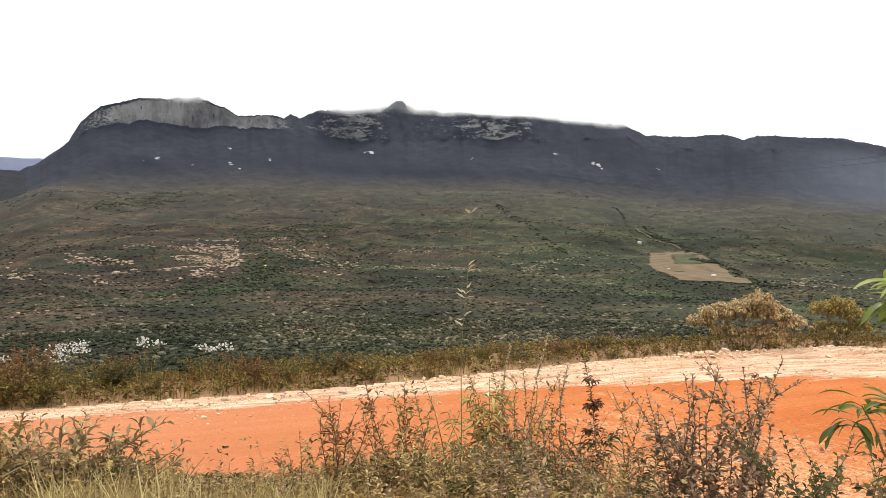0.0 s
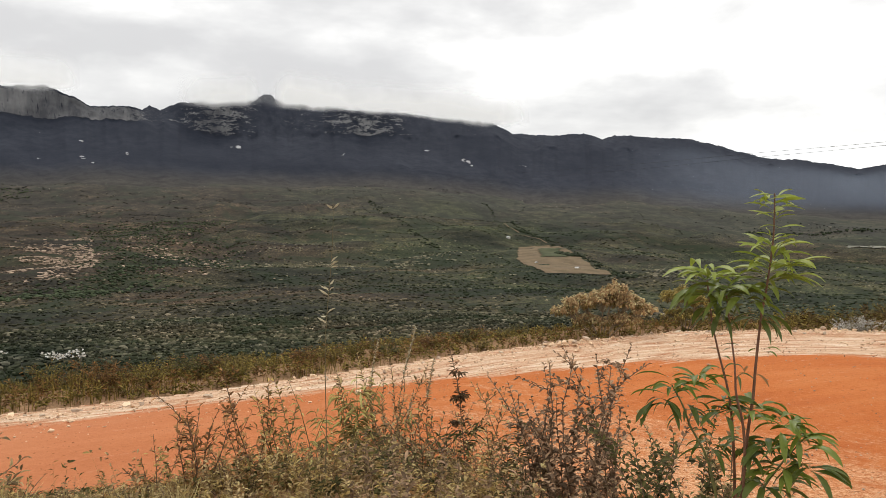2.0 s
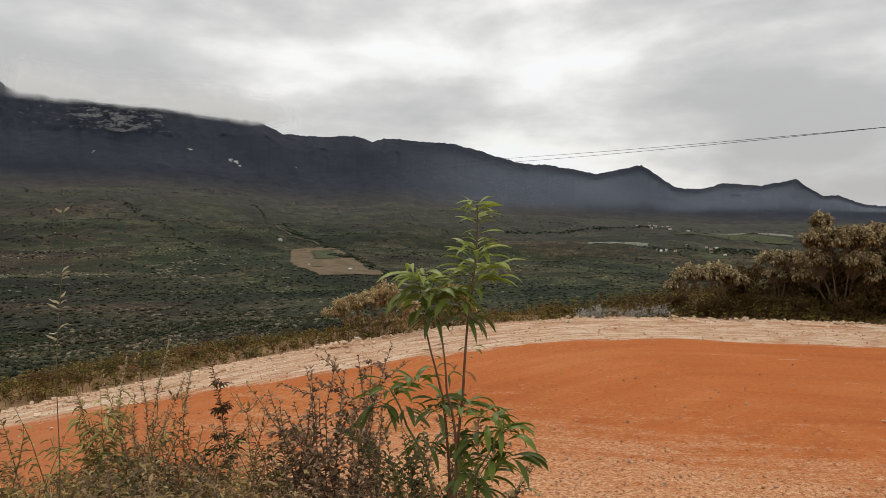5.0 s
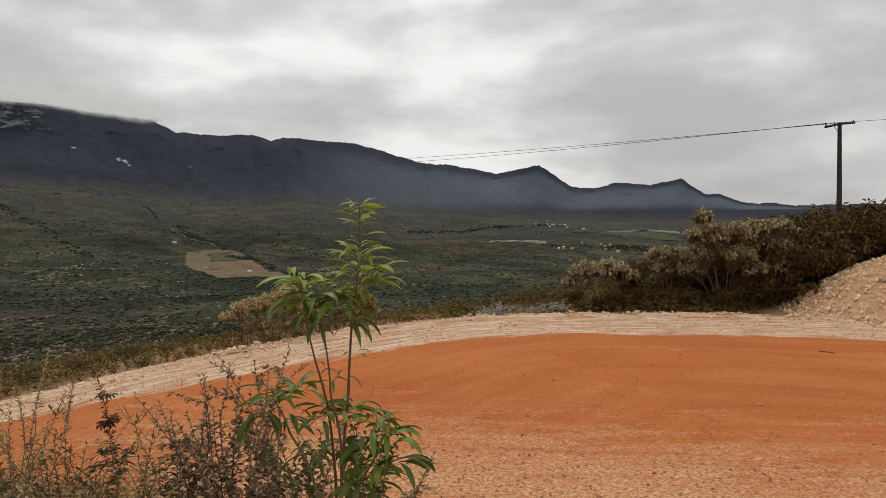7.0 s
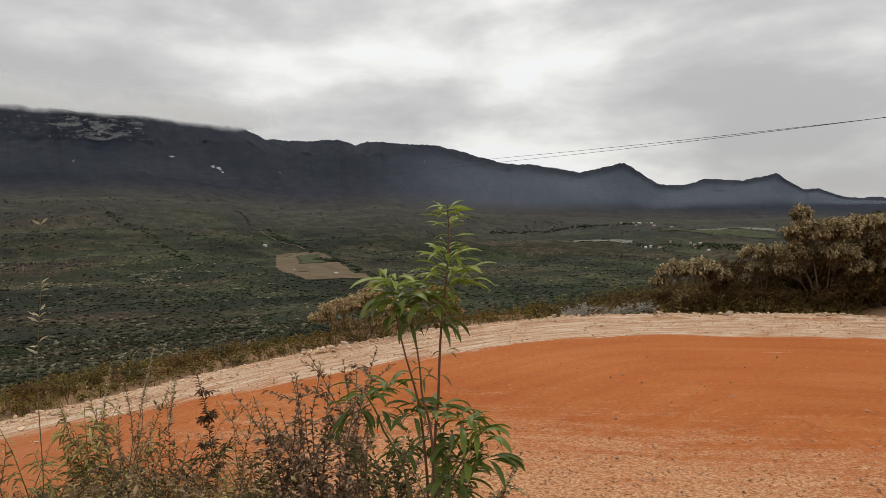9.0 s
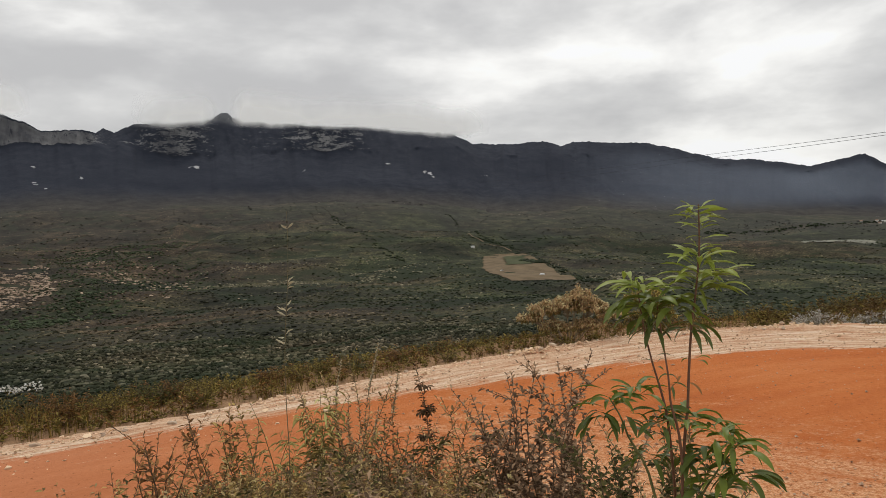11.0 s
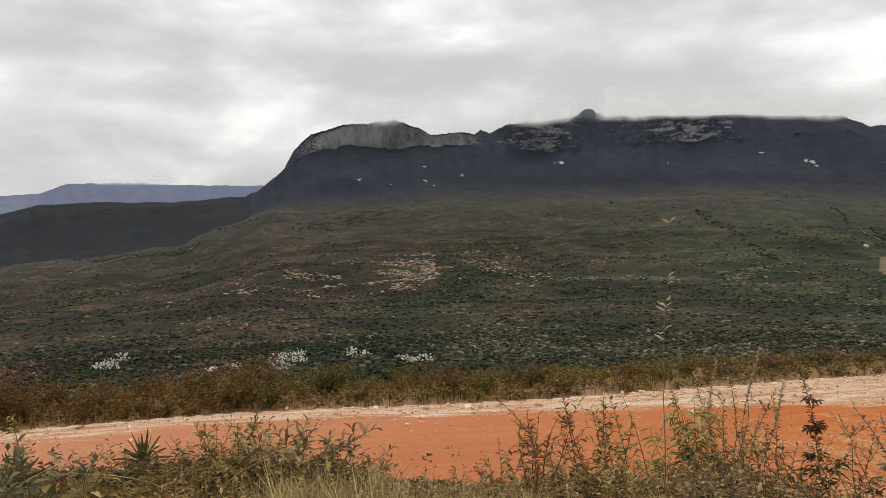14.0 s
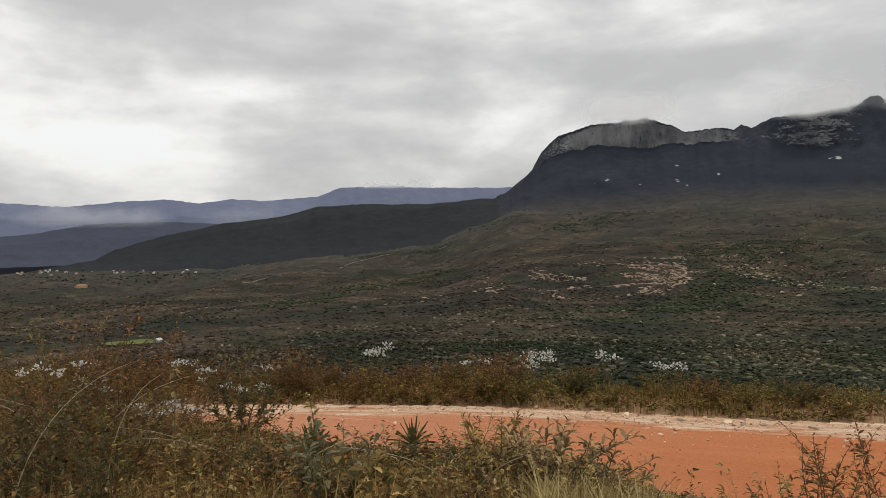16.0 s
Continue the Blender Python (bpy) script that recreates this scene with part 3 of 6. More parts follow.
CREST = [(-31, 3.0), (-29.3, 3.95), (-28, 4.9), (-27.2, 5.6), (-26.4, 7.1), (-25.1, 8.15), (-22.6, 8.9), (-18.6, 9.2), (-16.6, 8.55), (-15.7, 8.0), (-13.3, 8.1),
         (-12.3, 7.95), (-11.8, 8.2), (-11.1, 7.9), (-9.8, 8.5), (-6, 8.75), (-4.5, 8.9), (-4.0, 9.2), (-3.7, 9.38), (-3.2, 9.4), (-2.9, 9.1), (-2.4, 8.85), (1, 8.55), (5.1, 8.3), (13.8, 7.4), (15.6, 6.5), (19.5, 6.3), (21, 6.45), (22.4, 5.98),
         (23.3, 6.25), (28.8, 5.75), (32, 4.75), (34.1, 4.05), (35.9, 4.0), (39.9, 3.15), (43.2, 3.78), (45.6, 2.0), (47.3, 1.8), (49, 2.2), (51.5, 2.0), (53.8, 2.35), (55.5, 1.1), (56.4, 1.18), (57.9, 0.5), (61.6, 0.18), (75, 0.15)]
CLIFF_BASE = [(-31, 2.6), (-29, 3.6), (-27, 5.8), (-24.6, 6.95), (-22, 7.2), (-19, 6.9), (-16, 7.05), (-13.4, 7.0), (-11, 7.0), (-9.3, 6.7), (-7, 6.0), (-4, 6.25), (2, 6.4), (9, 6.2), (14, 6.4), (16, 5.4), (24, 5.1), (30, 4.4), (36, 3.3), (44, 2.2), (50, 1.4), (58, 0.2), (75, -0.1)]
CLIFF = [(-31, -0.6), (-28, -0.1), (-26, 0.35), (-24, 0.6), (-22, 0.9), (-16, 1.1), (-13.5, 0.75), (-12, 0.3), (-10.5, 0.1), (-9.2, 0.36), (-7, 0.62), (-5.5, 0.42), (-3.5, 0.05), (-1.5, 0.16), (1, 0.30), (4, 0.56), (6, 0.40), (8, 0.1), (10, -0.1), (12.5, 0.12), (14, 0.05), (16, -0.4), (75, -0.8)]


def build_mountains():
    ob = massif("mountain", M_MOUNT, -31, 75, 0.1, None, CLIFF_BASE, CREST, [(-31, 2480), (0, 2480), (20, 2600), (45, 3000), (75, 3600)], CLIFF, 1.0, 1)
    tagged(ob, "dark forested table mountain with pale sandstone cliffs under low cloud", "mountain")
    ob = massif("wooded_hill", M_HILL, -64, -26, 0.2, None,
                [(-64, -1.4), (-60, -0.9), (-57, 0.1), (-51, 1.3), (-46, 2.0), (-40, 2.7), (-30, 3.1), (-26, 3.1)],
                [(-64, -1.4), (-60, -0.75), (-58.6, 0.0), (-55.7, 0.85), (-51, 1.85), (-46.7, 2.3), (-44.2, 3.05), (-40.6, 3.2), (-35.3, 3.15), (-31.3, 3.45), (-26, 3.6)],
                [(-64, 2500), (-26, 2480)], None, 0.6, 41, 800)
    tagged(ob, "low dark wooded hill beside the mountain", "hill")
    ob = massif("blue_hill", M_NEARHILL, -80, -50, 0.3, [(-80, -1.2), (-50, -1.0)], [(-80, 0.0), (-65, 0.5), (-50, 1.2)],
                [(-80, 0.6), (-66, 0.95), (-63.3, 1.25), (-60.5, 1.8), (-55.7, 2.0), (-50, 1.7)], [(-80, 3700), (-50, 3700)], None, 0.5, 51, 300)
    tagged(ob, "hill beyond the valley town, tinted blue for haze", "hill")
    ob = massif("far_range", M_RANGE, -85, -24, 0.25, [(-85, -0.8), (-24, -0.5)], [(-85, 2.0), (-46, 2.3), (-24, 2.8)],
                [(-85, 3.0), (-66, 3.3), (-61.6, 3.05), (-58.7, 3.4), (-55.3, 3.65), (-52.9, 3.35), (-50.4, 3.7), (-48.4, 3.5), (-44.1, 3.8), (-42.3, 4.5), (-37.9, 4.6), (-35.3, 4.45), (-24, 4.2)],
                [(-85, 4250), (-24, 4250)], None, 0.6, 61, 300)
    tagged(ob, "flat-topped mountain range on the horizon, tinted blue for haze", "mountain range")


def ico(sub):
    bm = bmesh.new()
    bmesh.ops.create_icosphere(bm, subdivisions=sub, radius=1.0)
    v = np.array([k.co[:] for k in bm.verts])
    f = np.array([[k.index for k in g.verts] for g in bm.faces])
    bm.free()
    return v, f


def scatter(name, x, y, size, squash, sub, seed, mat, sink=0.15):
    """Many small lumpy bushes joined into one mesh."""
    rng = np.random.default_rng(seed)
    bv, bf = ico(sub)
    n = len(x)
    z = land(x, y)
    j = 1 + rng.uniform(-0.38, 0.38, (n, len(bv)))
    ang = rng.uniform(0, 6.28, n)
    c, s = np.cos(ang)[:, None], np.sin(ang)[:, None]
    sx = size * rng.uniform(0.7, 1.3, n)
    px, py, pz = bv[:, 0] * j * sx[:, None], bv[:, 1] * j * size[:, None], bv[:, 2] * j * (size * squash)[:, None]
    vx = x[:, None] + px * c - py * s
    vy = y[:, None] + px * s + py * c
    vz = z[:, None] + pz + (size * squash * (1 - sink) * 0.8)[:, None]
    v = np.stack([vx, vy, vz], 2).reshape(-1, 3)
    f = (bf[None] + (np.arange(n) * len(bv))[:, None, None]).reshape(-1, 3)
    return tagged(part(name, mesh_of(name, v, f, False), mat), kind="stuff")


FIELD = [(16.1, 1483), (18.5, 1512), (21.1, 1090), (23.4, 855), (18.1, 827), (16.0, 1044)]   # bearing and distance of the corners of the clearing
BARE = [(-21.6, 906), (-20.0, 1192), (-18.4, 1450), (-16.0, 1450), (-15.7, 867), (-18.9, 847)]
TREE_LINE = [(15.2, 1700), (16.7, 1640), (18.3, 1540), (21.1, 1110), (23.4, 865), (24.5, 800)]


def plan(points):
    return np.array([(r * math.sin(radians(a)), r * math.cos(radians(a))) for a, r in points])


def build_valley_scrub():
    rng = np.random.default_rng(5)
    n = 135000
    d = (rng.uniform(0, 1, n) * (2700 ** 0.45 - 60 ** 0.45) + 60 ** 0.45) ** (1 / 0.45)
    az = np.radians(rng.uniform(-72, 70, n))
    x, y = d * np.sin(az), d * np.cos(az)
    thin = fbm(x / 160, y / 160, 71, 3) + 0.4 * fbm(x / 40, y / 40, 72, 2) - 0.25 * smooth(900, 2200, d)
    keep = (thin + rng.uniform(-0.45, 0.75, n) > 0.0) & (side_of(FAR_EDGE, x, y) > 25)
    keep &= ~inside(plan(FIELD), x, y) & (~inside(plan(BARE), x, y) | (rng.uniform(0, 1, n) < 0.35))
    x, y, d = x[keep], y[keep], d[keep]
    size = rng.uniform(0.35, 1.0, len(x)) ** 2.0 * 1.2 * (1 + d / 1150)
    near = d < 190
    ob = scatter("valley_scrub", x[near], y[near], size[near] * 0.8, 0.7, 1, 6, M_VALLEYBUSH)
    tagged(ob, "dense low green scrub on the valley side", "scrub")
    m = 26000
    d2 = 42 + 330 * rng.uniform(0, 1, m) ** 1.3
    a2 = np.radians(rng.uniform(-70, 44, m))
    x2, y2 = d2 * np.sin(a2), d2 * np.cos(a2)
    k = side_of(FAR_EDGE, x2, y2) > 18
    ob = scatter("fine_scrub", x2[k], y2[k], rng.uniform(0.12, 0.5, k.sum()) * (0.7 + d2[k] / 260), 0.9, 1, 8, M_VALLEYBUSH)
    tagged(ob, "thin twiggy scrub and tussocks on the slope below the road", "scrub")
    ob = scatter("valley_scrub", x[~near], y[~near], size[~near], 0.45, 1, 7, M_VALLEYBUSH)
    tagged(ob, "dense low green scrub across the valley", "scrub")


def inside(poly, x, y):
    r = np.zeros(x.shape, bool)
    for (x1, y1), (x2, y2) in zip(poly, np.roll(poly, -1, 0)):
        hit = (y1 > y) != (y2 > y)
        r ^= hit & (x < (x2 - x1) * (y - y1) / (y2 - y1 + 1e-12) + x1)
    return r


build_ground()
build_road()
build_mountains()
build_valley_scrub()


# ---- growing things ----
def tube(pts, r0, r1, sides=5):
    pts = np.asarray(pts, float)
    t = np.gradient(pts, axis=0)
    t /= np.linalg.norm(t, axis=1)[:, None] + 1e-9
    a = np.cross(t, [0.31, 0.95, 0.05])
    a /= np.linalg.norm(a, axis=1)[:, None] + 1e-9
    b = np.cross(t, a)
    r = np.linspace(r0, r1, len(pts))[:, None]
    ang = np.arange(sides) * 2 * np.pi / sides
    v = np.concatenate([pts + r * (np.cos(k) * a + np.sin(k) * b) for k in ang])
    n = len(pts)
    f = [(k * n + i, ((k + 1) % sides) * n + i, ((k + 1) % sides) * n + i + 1, k * n + i + 1) for k in range(sides) for i in range(n - 1)]
    return v, f


class Geo:
    """Gathers pieces of one mesh."""

    def __init__(self):
        self.v, self.f, self.n = [], [], 0

    def add(self, v, f):
        self.v.append(np.asarray(v))
        self.f += [tuple(int(i) + self.n for i in k) for k in f]
        self.n += len(v)

    def tube(self, *a, **k):
        self.add(*tube(*a, **k))

    def leaves(self, base, way, up, length, width, curl=0.15, fold=0.12):
        """Pointed leaves folded along the midrib: six corners each."""
        base, way, up = (np.asarray(k, float).reshape(-1, 3) for k in (base, way, up))
        n = len(base)
        if not n:
            return
        L, W = np.broadcast_to(length, n)[:, None], np.broadcast_to(width, n)[:, None]
        way = way / (np.linalg.norm(way, axis=1)[:, None] + 1e-9)
        side = np.cross(way, up)
        side /= np.linalg.norm(side, axis=1)[:, None] + 1e-9
        nrm = np.cross(side, way)
        p = [base, base + way * L * 0.45 + side * W * 0.5 + nrm * L * fold, base + way * L * 0.8 + side * W * 0.3 + nrm * L * (fold * 0.7 - curl * 0.6), base + way * L - nrm * L * curl,
             base + way * L * 0.8 - side * W * 0.3 + nrm * L * (fold * 0.7 - curl * 0.6), base + way * L * 0.45 - side * W * 0.5 + nrm * L * fold, base + way * L * 0.55]
        v = np.stack(p, 1).reshape(-1, 3)
        o = np.arange(n)[:, None] * 7
        f = np.concatenate([o + k for k in ([0, 1, 6], [1, 2, 6], [2, 3, 6], [3, 4, 6], [4, 5, 6], [5, 0, 6])], 0)
        self.add(v, f)

    def mesh(self, name, shade=True):
        return mesh_of(name, np.concatenate(self.v), self.f, shade) if self.v else None


def bent(rng, start, way, length, n=7, up=0.0, wob=0.12):
    """A stem that bends as it grows; up > 0 turns it skyward, up < 0 lets it hang."""
    p, w = [np.array(start, float)], np.array(way, float) / np.linalg.norm(way)
    for _ in range(n - 1):
        w = w + rng.normal(0, wob, 3) + np.array([0, 0, up])
        w /= np.linalg.norm(w)
        p.append(p[-1] + w * length / (n - 1))
    return np.array(p)


def along(pts, gap, start=0.0):
    """Places and directions along a stem, gap apart."""
    seg = np.linalg.norm(np.diff(pts, axis=0), axis=1)
    acc = np.concatenate([[0], np.cumsum(seg)])
    s = np.arange(start * acc[-1], acc[-1], gap)
    q = np.column_stack([np.interp(s, acc, pts[:, k]) for k in range(3)])
    t = np.gradient(pts, axis=0)
    w = np.column_stack([np.interp(s, acc, t[:, k]) for k in range(3)])
    return q, w / (np.linalg.norm(w, axis=1)[:, None] + 1e-9)


def leafy(rng, geo, pts, gap, length, width, start=0.15, open_=1.0, droop=0.0, pairs=1, curl=0.15, taper=0.4):
    q, w = along(pts, gap, start)
    if not len(q):
        return
    fade = np.linspace(1, 1 - taper, len(q))
    for k in range(pairs):
        ang = np.arange(len(q)) * 2.4 + rng.uniform(0, 6.28) + k * np.pi
        o = np.column_stack([np.cos(ang), np.sin(ang), rng.uniform(-0.2, 0.3, len(q))])
        o -= (o * w).sum(1)[:, None] * w
        way = o * open_ + w * 0.7 + np.array([0, 0, -droop]) + rng.normal(0, 0.18, o.shape)
        geo.leaves(q, way, np.array([0, 0, 1.0]) + rng.normal(0, 0.3, o.shape), length * fade * rng.uniform(0.75, 1.2, len(q)), width * fade * rng.uniform(0.8, 1.15, len(q)), curl)


def root(name, x, y, label, category, group="", z=None):
    ob = new(name)
    ob.location = (x, y, float(land(np.array([x]), np.array([y]))[0]) if z is None else z)
    return tagged(ob, label, category, group)


def bearing(az, d):
    return d * math.sin(radians(az)), d * math.cos(radians(az))


def shrub(name, place, label, seed, height, spread, stems, leaf, mat, bark=None, twigs=5, gap=0.035, twig_len=0.45, up=0.05, droop=0.0, pairs=1, wide=0.42, radius=0.008, lean=(0, 0), start=0.2,
          flowers=None, group="", category="shrub", z=None, wob=0.12, spikes=False):
    """A many-stemmed shrub: every stem with its twigs, the leaves along them, flower heads if given (count, size)."""
    rng = np.random.default_rng(seed)
    green = Geo()
    ob = root(name, *place, label, category, group, z)
    tips = []
    for k in range(stems):
        wood = Geo()
        a = 2.4 * k + rng.uniform(-0.4, 0.4)
        out = spread * math.sqrt(k / stems)
        h = height * (1.0 if k == 0 else rng.uniform(0.72, 1.0))
        way = (math.cos(a) * out + lean[0], math.sin(a) * out + lean[1], h)
        p = bent(rng, (0.08 * math.cos(a) * spread, 0.08 * math.sin(a) * spread, -0.04), way, math.hypot(h, out), 9, up * 0.5, wob * 0.6)
        p[:, 2] *= h / max(p[-1, 2], 0.5 * h)
        wood.tube(p, radius, radius * 0.25)
        leafy(rng, green, p, gap, leaf, leaf * wide, 0.3, 0.9, droop, pairs)
        tips.append(p[-1])
        head = Geo()
        if spikes:
            leafy(rng, head, p[6:], 0.009, 0.028, 0.016, 0.05, 0.6, 0.0, 2)
        for j in range(twigs):
            u = rng.uniform(start, 0.95)
            q = p[min(int(u * 8), 7)]
            b = rng.uniform(0, 6.28)
            tw = bent(rng, q, (math.cos(b), math.sin(b), rng.uniform(0.1, 0.9)), height * twig_len * rng.uniform(0.5, 1.1) * (1.1 - 0.6 * u), 6, up, wob)
            wood.tube(tw, radius * 0.5, radius * 0.15, 4)
            leafy(rng, green, tw, gap, leaf, leaf * wide, 0.08, 1.0, droop, pairs)
            tips.append(tw[-1])
        stalk = part("stem", wood.mesh("stem"), bark or M_BARK, ob)
        if spikes:
            part("flower_spike", head.mesh("flower_spike"), M_STRAWPALE, stalk, "pale dry flower spike")
    part("foliage", green.mesh("foliage"), mat, ob)
    ob["tall"] = float(height)
    if flowers:
        for t in sorted(tips, key=lambda k: -k[2])[:flowers[0]]:
            m = 20
            bloom = Geo()
            o = rng.normal(0, flowers[1], (m, 3)) * (1, 1, 0.4)
            bloom.leaves(t + o, o + rng.normal(0, 0.02, (m, 3)) + (0, 0, 0.03), rng.normal(0, 1, (m, 3)), 0.85 * flowers[1], 0.8 * flowers[1], 0.0, 0.2)
            tagged(part("flower_head", bloom.mesh("flower_head"), M_WHITEFLOWER, ob), "flat head of small white flowers", kind="stuff")
    return ob


def spread_copies(first, places, seed, low=0.8, high=1.2):
    """Copies of a plant, turned and scaled, resting on the ground."""
    rng = np.random.default_rng(seed)
    for x, y in places:
        z = float(land(np.array([x]), np.array([y]))[0])
        c = copy_thing(first, pose(x, y, z, rng.uniform(-5, 5), rng.uniform(-5, 5), rng.uniform(0, 360)))
        k = rng.uniform(low, high)
        room = float(growth_room(np.array([x]), np.array([y]))[0]) / first["tall"]
        c.scale = (k, k, min(k, max(room, 0.25)) * rng.uniform(0.9, 1.1))


# how high the growth on the near bank reaches: bearing, elevation seen from the eye
GROWTH_AZ = [-90, -66, -60, -56, -51, -47, -40, -33, -28, -23, -19, -10, -6, 0, 8, 15, 21, 27, 32, 45]
GROWTH_EL = [-6.5, -7.5, -9.5, -12, -13.2, -14.5, -16.2, -15.0, -15.0, -17.0, -18.8, -19.0, -17.8, -17.4, -17.2, -18.2, -18.2, -18.5, -19.8, -28]


def growth_room(x, y):
    """Room for growth above the ground at a place on the bank or beyond the road."""
    d = np.hypot(x, y)
    top = EYE + d * np.tan(np.radians(np.interp(np.degrees(np.arctan2(x, y)), GROWTH_AZ, GROWTH_EL))) - land(x, y)
    beyond = np.interp(np.degrees(np.arctan2(x, y)), [-32, -20, -8, 4, 36, 44], [1.1, 0.75, 0.45, 0.30, 0.34, 9.0])
    return np.where(d < 9.2, np.maximum(top, 0.05), beyond)


def blades(name, x, y, height, width, mat, label, seed, lean=0.5):
    """Grass: thin bent blades, three faces each, joined."""
    rng = np.random.default_rng(seed)
    n = len(x)
    z = land(x, y)
    a, h = rng.uniform(0, 6.28, n), height * rng.uniform(0.5, 1.15, n) * (0.2 + 1.5 * vnoise(x * 0.7, y * 0.7, seed) ** 1.5)
    h = np.minimum(h, growth_room(x, y) * rng.uniform(0.55, 1.15, n))
    o = np.column_stack([np.cos(a), np.sin(a), np.zeros(n)]) * (h * lean * rng.uniform(0.1, 1.0, n))[:, None]
    sd = np.column_stack([-np.sin(a), np.cos(a), np.zeros(n)]) * (width * rng.uniform(0.6, 1.2, n))[:, None]
    b = np.column_stack([x, y, z - 0.02])
    mid, top = b + o * 0.3 + np.array([0, 0, 1]) * (h * 0.6)[:, None], b + o + np.array([0, 0, 1]) * h[:, None]
    v = np.stack([b - sd, b + sd, mid - sd * 0.7, mid + sd * 0.7, top], 1).reshape(-1, 3)
    k = np.arange(n)[:, None] * 5
    f = np.concatenate([k + np.array([[0, 1, 3]]), k + np.array([[0, 3, 2]]), k + np.array([[2, 3, 4]])])
    return tagged(part(name, mesh_of(name, v, f), mat), label, "grass", kind="stuff")


def weeds(name, x, y, height, leaf, mat, label, seed, count=11):
    """Small upright leafy weeds, joined."""
    rng = np.random.default_rng(seed)
    n = len(x)
    z = land(x, y)
    g = Geo()
    tilt = rng.normal(0, 0.22, (n, 2))
    h = height * rng.uniform(0.4, 1.2, n) * (0.2 + 1.6 * vnoise(x * 0.8, y * 0.8, seed) ** 1.6)
    h = np.minimum(h, growth_room(x, y) * rng.uniform(0.35, 1.0, n) + np.maximum(0, rng.uniform(-1.5, 0.3, n)))
    u = rng.uniform(0.1, 1.0, (n, count))
    base = np.stack([x[:, None] + tilt[:, :1] * h[:, None] * u, y[:, None] + tilt[:, 1:] * h[:, None] * u, z[:, None] + h[:, None] * u], 2).reshape(-1, 3)
    a = rng.uniform(0, 6.28, n * count)
    way = np.column_stack([np.cos(a), np.sin(a), rng.uniform(-0.2, 0.9, n * count)])
    g.leaves(base, way, np.array([0, 0, 1.0]) + rng.normal(0, 0.4, way.shape), leaf * rng.uniform(0.6, 1.3, n * count), leaf * 0.38, 0.12)
    for k in range(n):
        b = np.array([x[k], y[k], z[k] - 0.03])
        t = b + np.array([tilt[k, 0] * h[k], tilt[k, 1] * h[k], h[k] + 0.03])
        g.add([b + (0.003, 0, 0), b + (-0.0015, 0.0026, 0), b + (-0.0015, -0.0026, 0), t], [(0, 1, 3), (1, 2, 3), (2, 0, 3)])
    return tagged(part(name, g.mesh(name), mat), label, "weeds", kind="stuff")


# ---- the sapling on the bank ----
def arched_leaf(start, way, length, width, sag, up):
    """One long narrow leaf that rises from its stalk and bends over, folded along the midrib."""
    n = 7
    w = np.array(way, float) / np.linalg.norm(way)
    p, pts = np.array(start, float), []
    for k in range(n):
        pts.append(p.copy())
        w = w + np.array([0, 0, -sag]) * (0.5 + k / n)
        w /= np.linalg.norm(w)
        p = p + w * length / (n - 1)
    pts = np.array(pts)
    t = np.linspace(0, 1, n)
    wide = width * 0.5 * np.clip(np.sin(np.pi * np.clip(t * 1.1 - 0.12, 0.02, 1)) ** 0.8, 0.06, 1)
    side = np.cross(np.gradient(pts, axis=0), up)
    side /= np.linalg.norm(side, axis=1)[:, None] + 1e-9
    lift = np.array([0, 0, 1.0]) * (wide * 0.45)[:, None]
    v = np.concatenate([pts + side * wide[:, None] + lift, pts, pts - side * wide[:, None] + lift])
    f = [(i, i + 1, n + i + 1, n + i) for i in range(n - 1)] + [(n + i, n + i + 1, 2 * n + i + 1, 2 * n + i) for i in range(n - 1)]
    return mesh_of("leaf", v, f)


